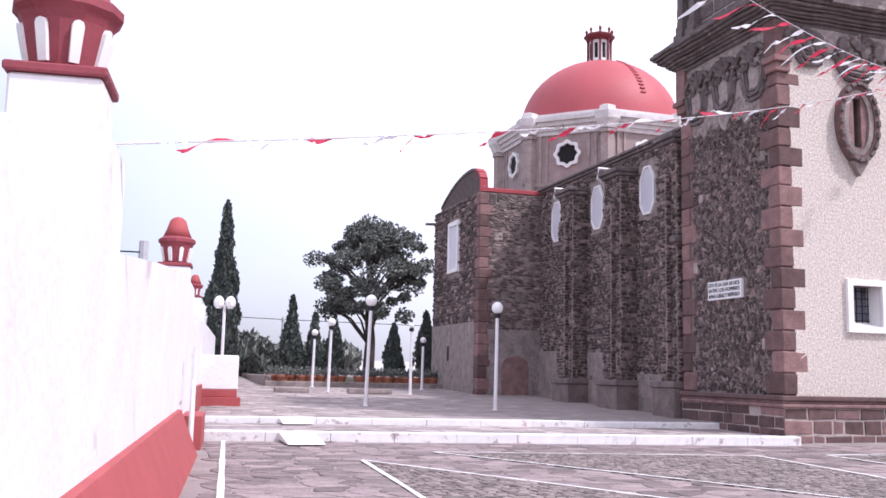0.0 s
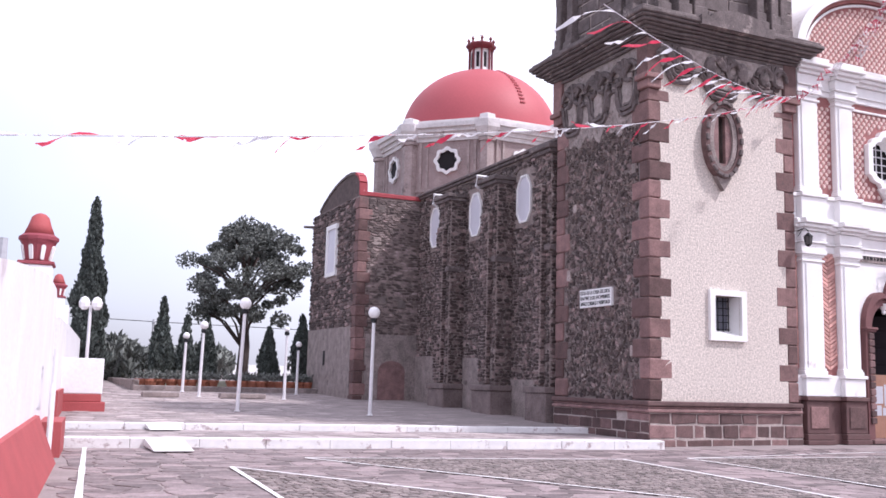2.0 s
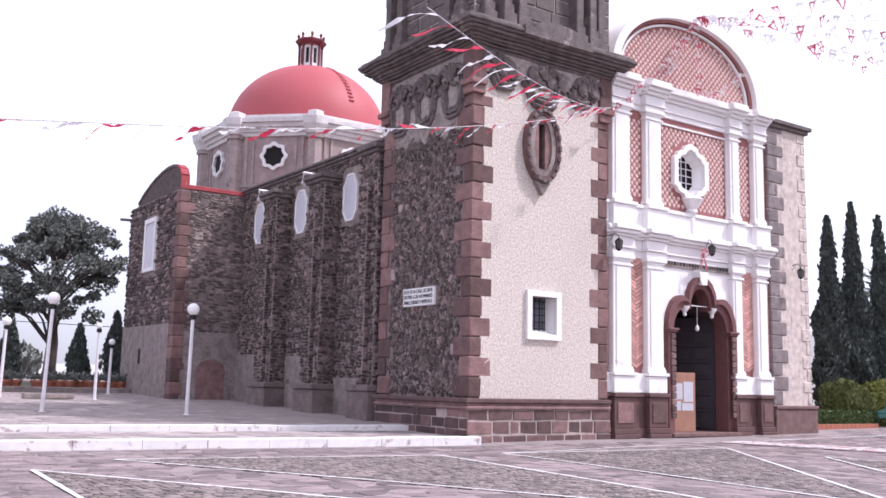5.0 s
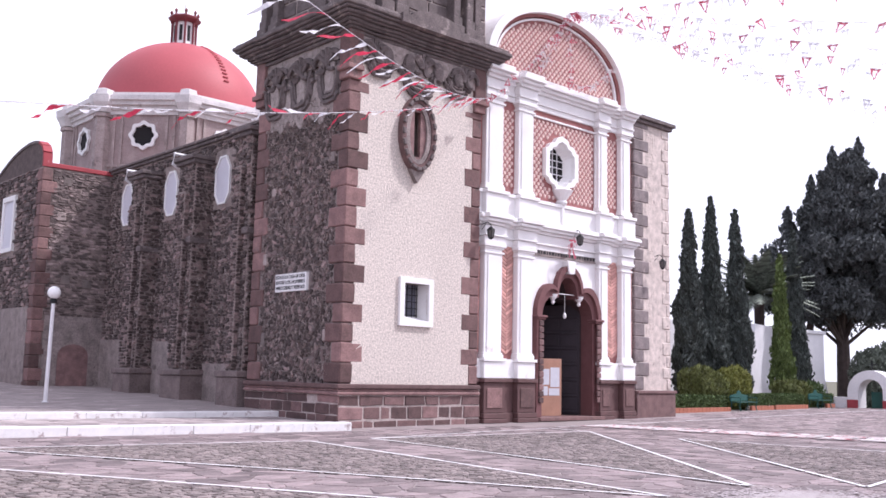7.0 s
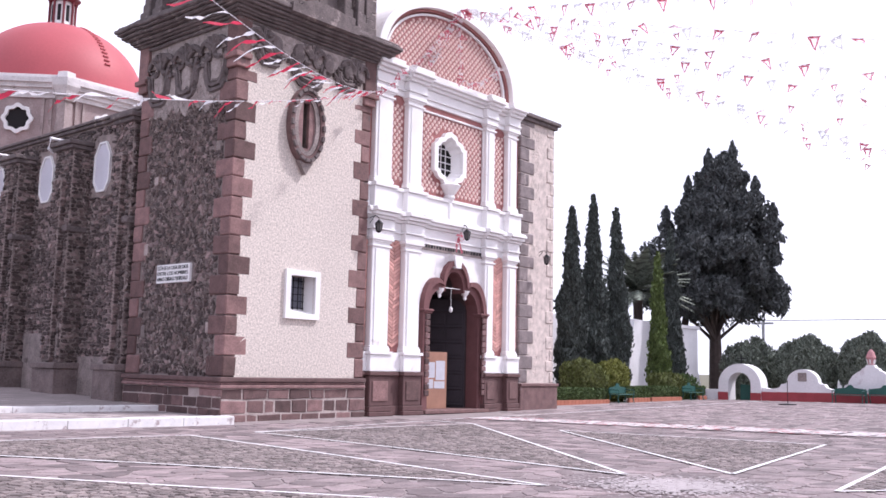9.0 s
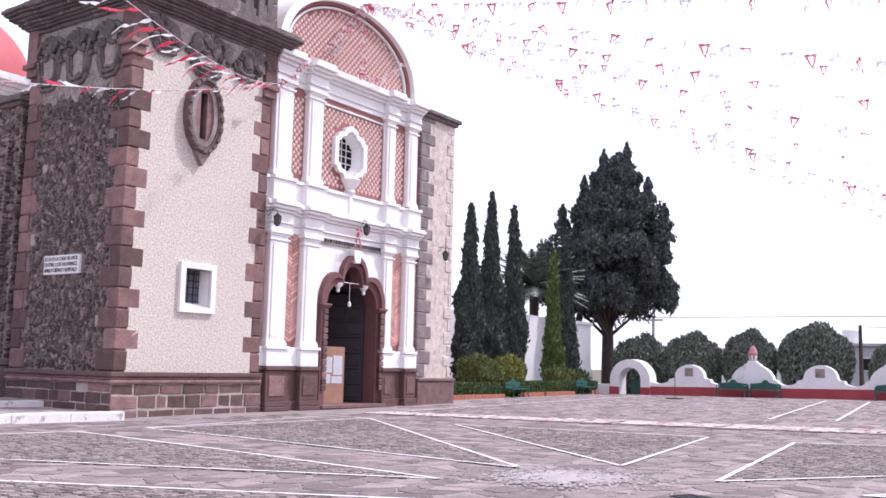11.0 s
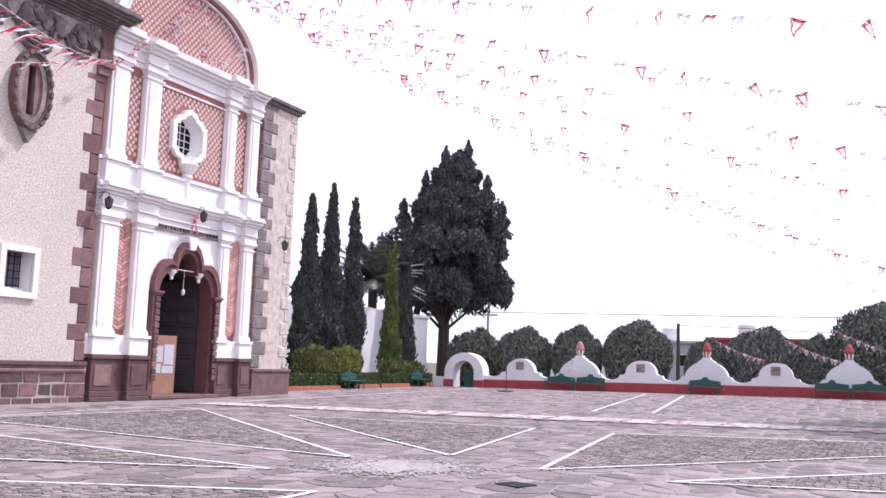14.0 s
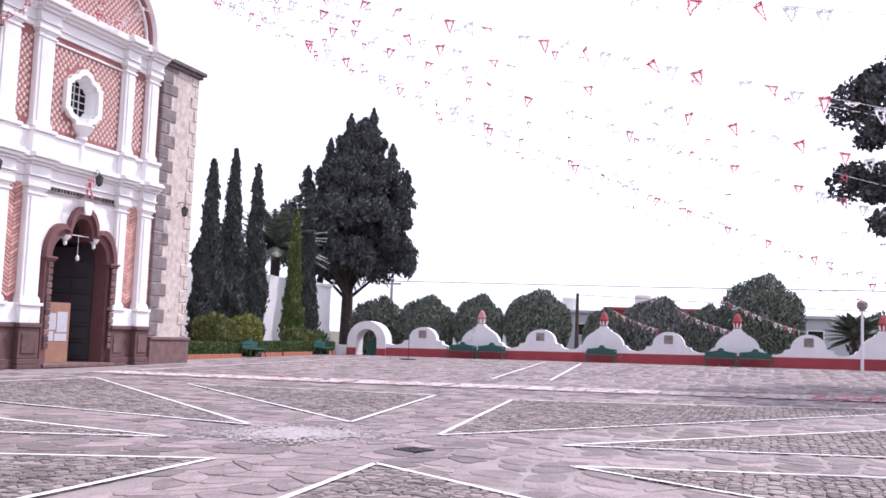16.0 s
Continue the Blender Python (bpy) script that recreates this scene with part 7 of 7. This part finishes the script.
def pennant_mesh(mat, seed):
    r = random.Random(seed)
    V = []
    n = 5
    for i in range(n + 1):
        s = i / n
        w = 0.5 * (1 - s) + 0.01
        c = 0.10 * r.uniform(-1, 1) * s
        b = 0.28 * math.sin(s * 2.2 + seed) * s
        V += [(-w + c, b + 0.05 * r.uniform(-1, 1), -s * 1.15), (w + c, b + 0.05 * r.uniform(-1, 1), -s * 1.15)]
    # cut-out middle: the sheet is a rim round an open triangle
    for i in range(n + 1):
        l, q = Vector(V[2 * i]), Vector(V[2 * i + 1])
        k = 0.26 if 0 < i < n - 1 else 0.5
        V += [tuple(l.lerp(q, k)), tuple(l.lerp(q, 1 - k))]
    m = 2 * (n + 1)
    F = []
    for i in range(n):
        F += [(2 * i, m + 2 * i, m + 2 * i + 2, 2 * i + 2), (m + 2 * i + 1, 2 * i + 1, 2 * i + 3, m + 2 * i + 3)]
    F.append((0, 1, m + 3, m + 2))
    me = bpy.data.meshes.new("pennant")
    me.from_pydata(V, [], F)
    me.materials.append(mat)
    return me


PEN = [pennant_mesh(M_FLAGR, k) for k in range(4)], [pennant_mesh(M_FLAGW, 9 + k) for k in range(4)]
bunt_rng = random.Random(31)


def bunting(a, b, sag, spacing, size, wild=25, skip=0.0, wind=0.0):
    a, b = Vector(a), Vector(b)
    L = (b - a).length
    t = thing("bunting", "string of red and white paper pennants across the square", "bunting", "bunting over the square", at=tuple(a))
    n = max(4, int(L / 2))
    def at(s):
        return (b - a) * s - Vector((0, 0, 4 * sag * s * (1 - s)))
    bm = bmesh.new()
    tube(bm, [at(i / n) for i in range(n + 1)], 0.006, 4)
    part("cord", bm, M_FLAGW, t)
    m = int(L / spacing)
    d = (b - a)
    yaw = math.degrees(math.atan2(d.y, d.x))
    for i in range(m):
        if bunt_rng.random() < skip:
            continue
        s = (i + 0.5) / m
        ob = new("pennant", PEN[0 if i % 5 in (0, 2) else 1][bunt_rng.randrange(4)])
        ob.parent = t
        p = at(s)
        ob.matrix_basis = pose(*p, bunt_rng.gauss(wind, wild), bunt_rng.gauss(0, wild * 0.3), yaw + bunt_rng.gauss(0, wild)) @ Matrix.Diagonal((size, size, size, 1))
    return t


APEX = (20.3, 16.0, 12.75)
CORNER = (16.6, 15.9, 9.15)


def streamers(a, b, sag, spacing, size, blow):
    """The same pennants on the windward string, blown out into slender ribbons."""
    a, b, blow = Vector(a), Vector(b), Vector(blow).normalized()
    r = random.Random(17)
    t = thing("bunting", "string of red and white pennants streaming in the wind", "bunting", "bunting over the square", at=tuple(a))
    def at(s):
        return (b - a) * s - Vector((0, 0, 4 * sag * s * (1 - s)))
    bm = bmesh.new()
    tube(bm, [at(i / 12) for i in range(13)], 0.006, 4)
    part("cord", bm, M_FLAGW, t)
    m = int((b - a).length / spacing)
    d = (b - a).normalized()
    for i in range(m):
        s = (i + 0.5) / m
        w = (blow + Vector((r.gauss(0, 0.12), r.gauss(0, 0.12), r.gauss(-0.06, 0.16)))).normalized()
        L = size * r.uniform(0.75, 1.15)
        V = []
        for k in range(7):
            q = k / 6
            c = at(s) + w * (L * q) + Vector((0, 0, -0.22 * L * q * q + 0.05 * math.sin(q * 5 + i) * q))
            h = 0.11 * (1 - q) ** 0.8 + 0.012
            x = d * h * (1 - 0.75 * q) + Vector((0, 0, h * 0.5 * q)) * r.choice((-1, 1, 1))
            V += [c - x, c + x]
        mesh_from("pennant", V, [(2 * k, 2 * k + 1, 2 * k + 3, 2 * k + 2) for k in range(6)], M_STREAMR if i % 2 else M_STREAMW, t)


M_STREAMR = material("red_tissue", (0.62, 0.05, 0.10), 0.7, 0.2, 9.0, 0.0, 30, second=(0.80, 0.5, 0.55), spots=-0.02)
M_STREAMW = material("white_tissue", (0.80, 0.78, 0.80), 0.7, 0.06, 9.0, 0.0, 30)
lace(M_STREAMR, 0.06)
lace(M_STREAMW, 0.06)
streamers((-2.4, 4.3, 2.9), (16.6, 15.9, 9.15), 0.35, 0.62, 0.42, (-0.9, -0.15, -0.20))
streamers((2.5, 4.25, 4.72), CORNER, 0.3, 0.62, 0.55, (-0.85, 0.25, -0.22))
bunting(CORNER, APEX, 0.35, 0.15, 0.2, 50)
bunting((18.9, 16.0, 10.6), APEX, 0.15, 0.13, 0.2, 50)
bunting((20.4, 16.0, 10.5), APEX, 0.05, 0.13, 0.2, 50)
bunting((20.3, 16.0, 10.5), (22.4, 16.0, 11.4), 0.35, 0.13, 0.22, 50)
for end, sag, sp in (((11.95, -6.93, 5.61), 0.1, 0.55), ((15.63, -6.88, 5.02), 0.15, 0.5), ((20.22, -5.67, 5.32), 0.25, 0.5), ((25.97, -7.23, 4.66), 0.3, 0.6), ((37.35, -9.14, 2.9), 0.5, 0.62), ((35.14, -7.62, 3.6), 0.7, 0.62)):
    bunting(APEX, end, sag, sp, 0.28, 34, 0.15, 18)
for end, sag in (((18.0, -7.3, 5.4), 0.3), ((23.0, -6.8, 5.0), 0.4), ((29.5, -8.3, 4.9), 0.5), ((31.5, -8.3, 4.2), 0.6), ((38.5, -9.0, 3.6), 0.6), ((42.0, -8.0, 3.0), 0.8), ((42.1, -6.5, 3.2), 0.4)):
    bunting(APEX, end, sag, 0.66, 0.19, 45, 0.3, 30)
for a, b in (((46, 4.6, 2.9), (41.9, 1.9, 1.95)), ((46, 1.4, 3.0), (41.9, -1.2, 2.0)), ((46.2, -0.6, 3.6), (41.9, -4.2, 2.05))):
    bunting(a, b, 0.1, 0.3, 0.22, 20)

# red ribbon bow over the door
bow = thing("ribbon_bow", "red and white ribbon bow tied over the church door", "ribbon", at=(20.62, 16.12, 5.3))
for i in range(14):
    r_ = random.Random(200 + i)
    a = r_.uniform(0, 6.28)
    pts = [Vector((0, 0, 0)), Vector((0.16 * math.cos(a), -0.05, 0.20 * math.sin(a))), Vector((0.24 * math.cos(a + 0.5), -0.02, 0.34 * math.sin(a + 0.5) - 0.05))]
    w_ = Vector((0.03, 0, 0.03))
    V = [p for q in pts for p in (q - w_, q + w_)]
    mesh_from("ribbon", V, [(0, 1, 3, 2), (2, 3, 5, 4)], M_FLAGR if i % 3 else M_FLAGW, bow)

# ---- paving stones ----
flags("flagstone", -2.4, 22.5, 0.0, 17.1, 0.43, 0.0, M_FLAG, skip=lambda x, y: in_tri(x, y) or y > 16.9 - 0.115 * (x + 1.0) or (x > 11.5 and y > 15.9) or x < -2.2 + 0.088 * y, seed=3, singles=300, parent=plaza)
flags("paving_slab", 8.0, 42.0, -9.0, 17.5, 0.46, 0.0, M_FLAG, skip=lambda x, y: in_tri(x, y) or (x < 22.4 and y > 0.1) or (x < 28 and y > 16.0) or (x > 27 and y > 17.3), seed=4, parent=plaza, plain=True)
flags("cobble", 0.3, 22.2, -7.8, 14.3, 0.125, 0.0, M_COBBLE, only=in_tri, seed=5, gap=0.93, proud=0.016, parent=plaza, plain=True)
flags("step_slab", -0.9, 12.0, 15.8, 20.4, 0.55, 0.0, M_TERRACE, skip=lambda x, y: y < 17.5 - 0.115 * (x + 1.0) or y > 20.35 - 0.126 * (x + 0.75) or x > 11.7, seed=6, level=lambda y: Z1 - 0.03, parent=t1)
flags("terrace_slab", -0.6, 12.3, 18.9, 40.0, 0.55, 0.0, M_TERRACE, skip=lambda x, y: y < 20.9 - 0.126 * (x + 0.75) or (x > 11.6) or (x > 9.8 and y > 31.5) or (y > 36.0 and x > 2.4), seed=7, level=lambda y: terrace_z(y) - 0.03, parent=t2, singles=280, near=(5.5, 25))
flags("paving_slab", -2.4, 8.0, -9.0, 0.0, 0.52, 0.0, M_FLAG, skip=lambda x, y: in_tri(x, y) or x < -2.3, seed=8, parent=plaza, plain=True)
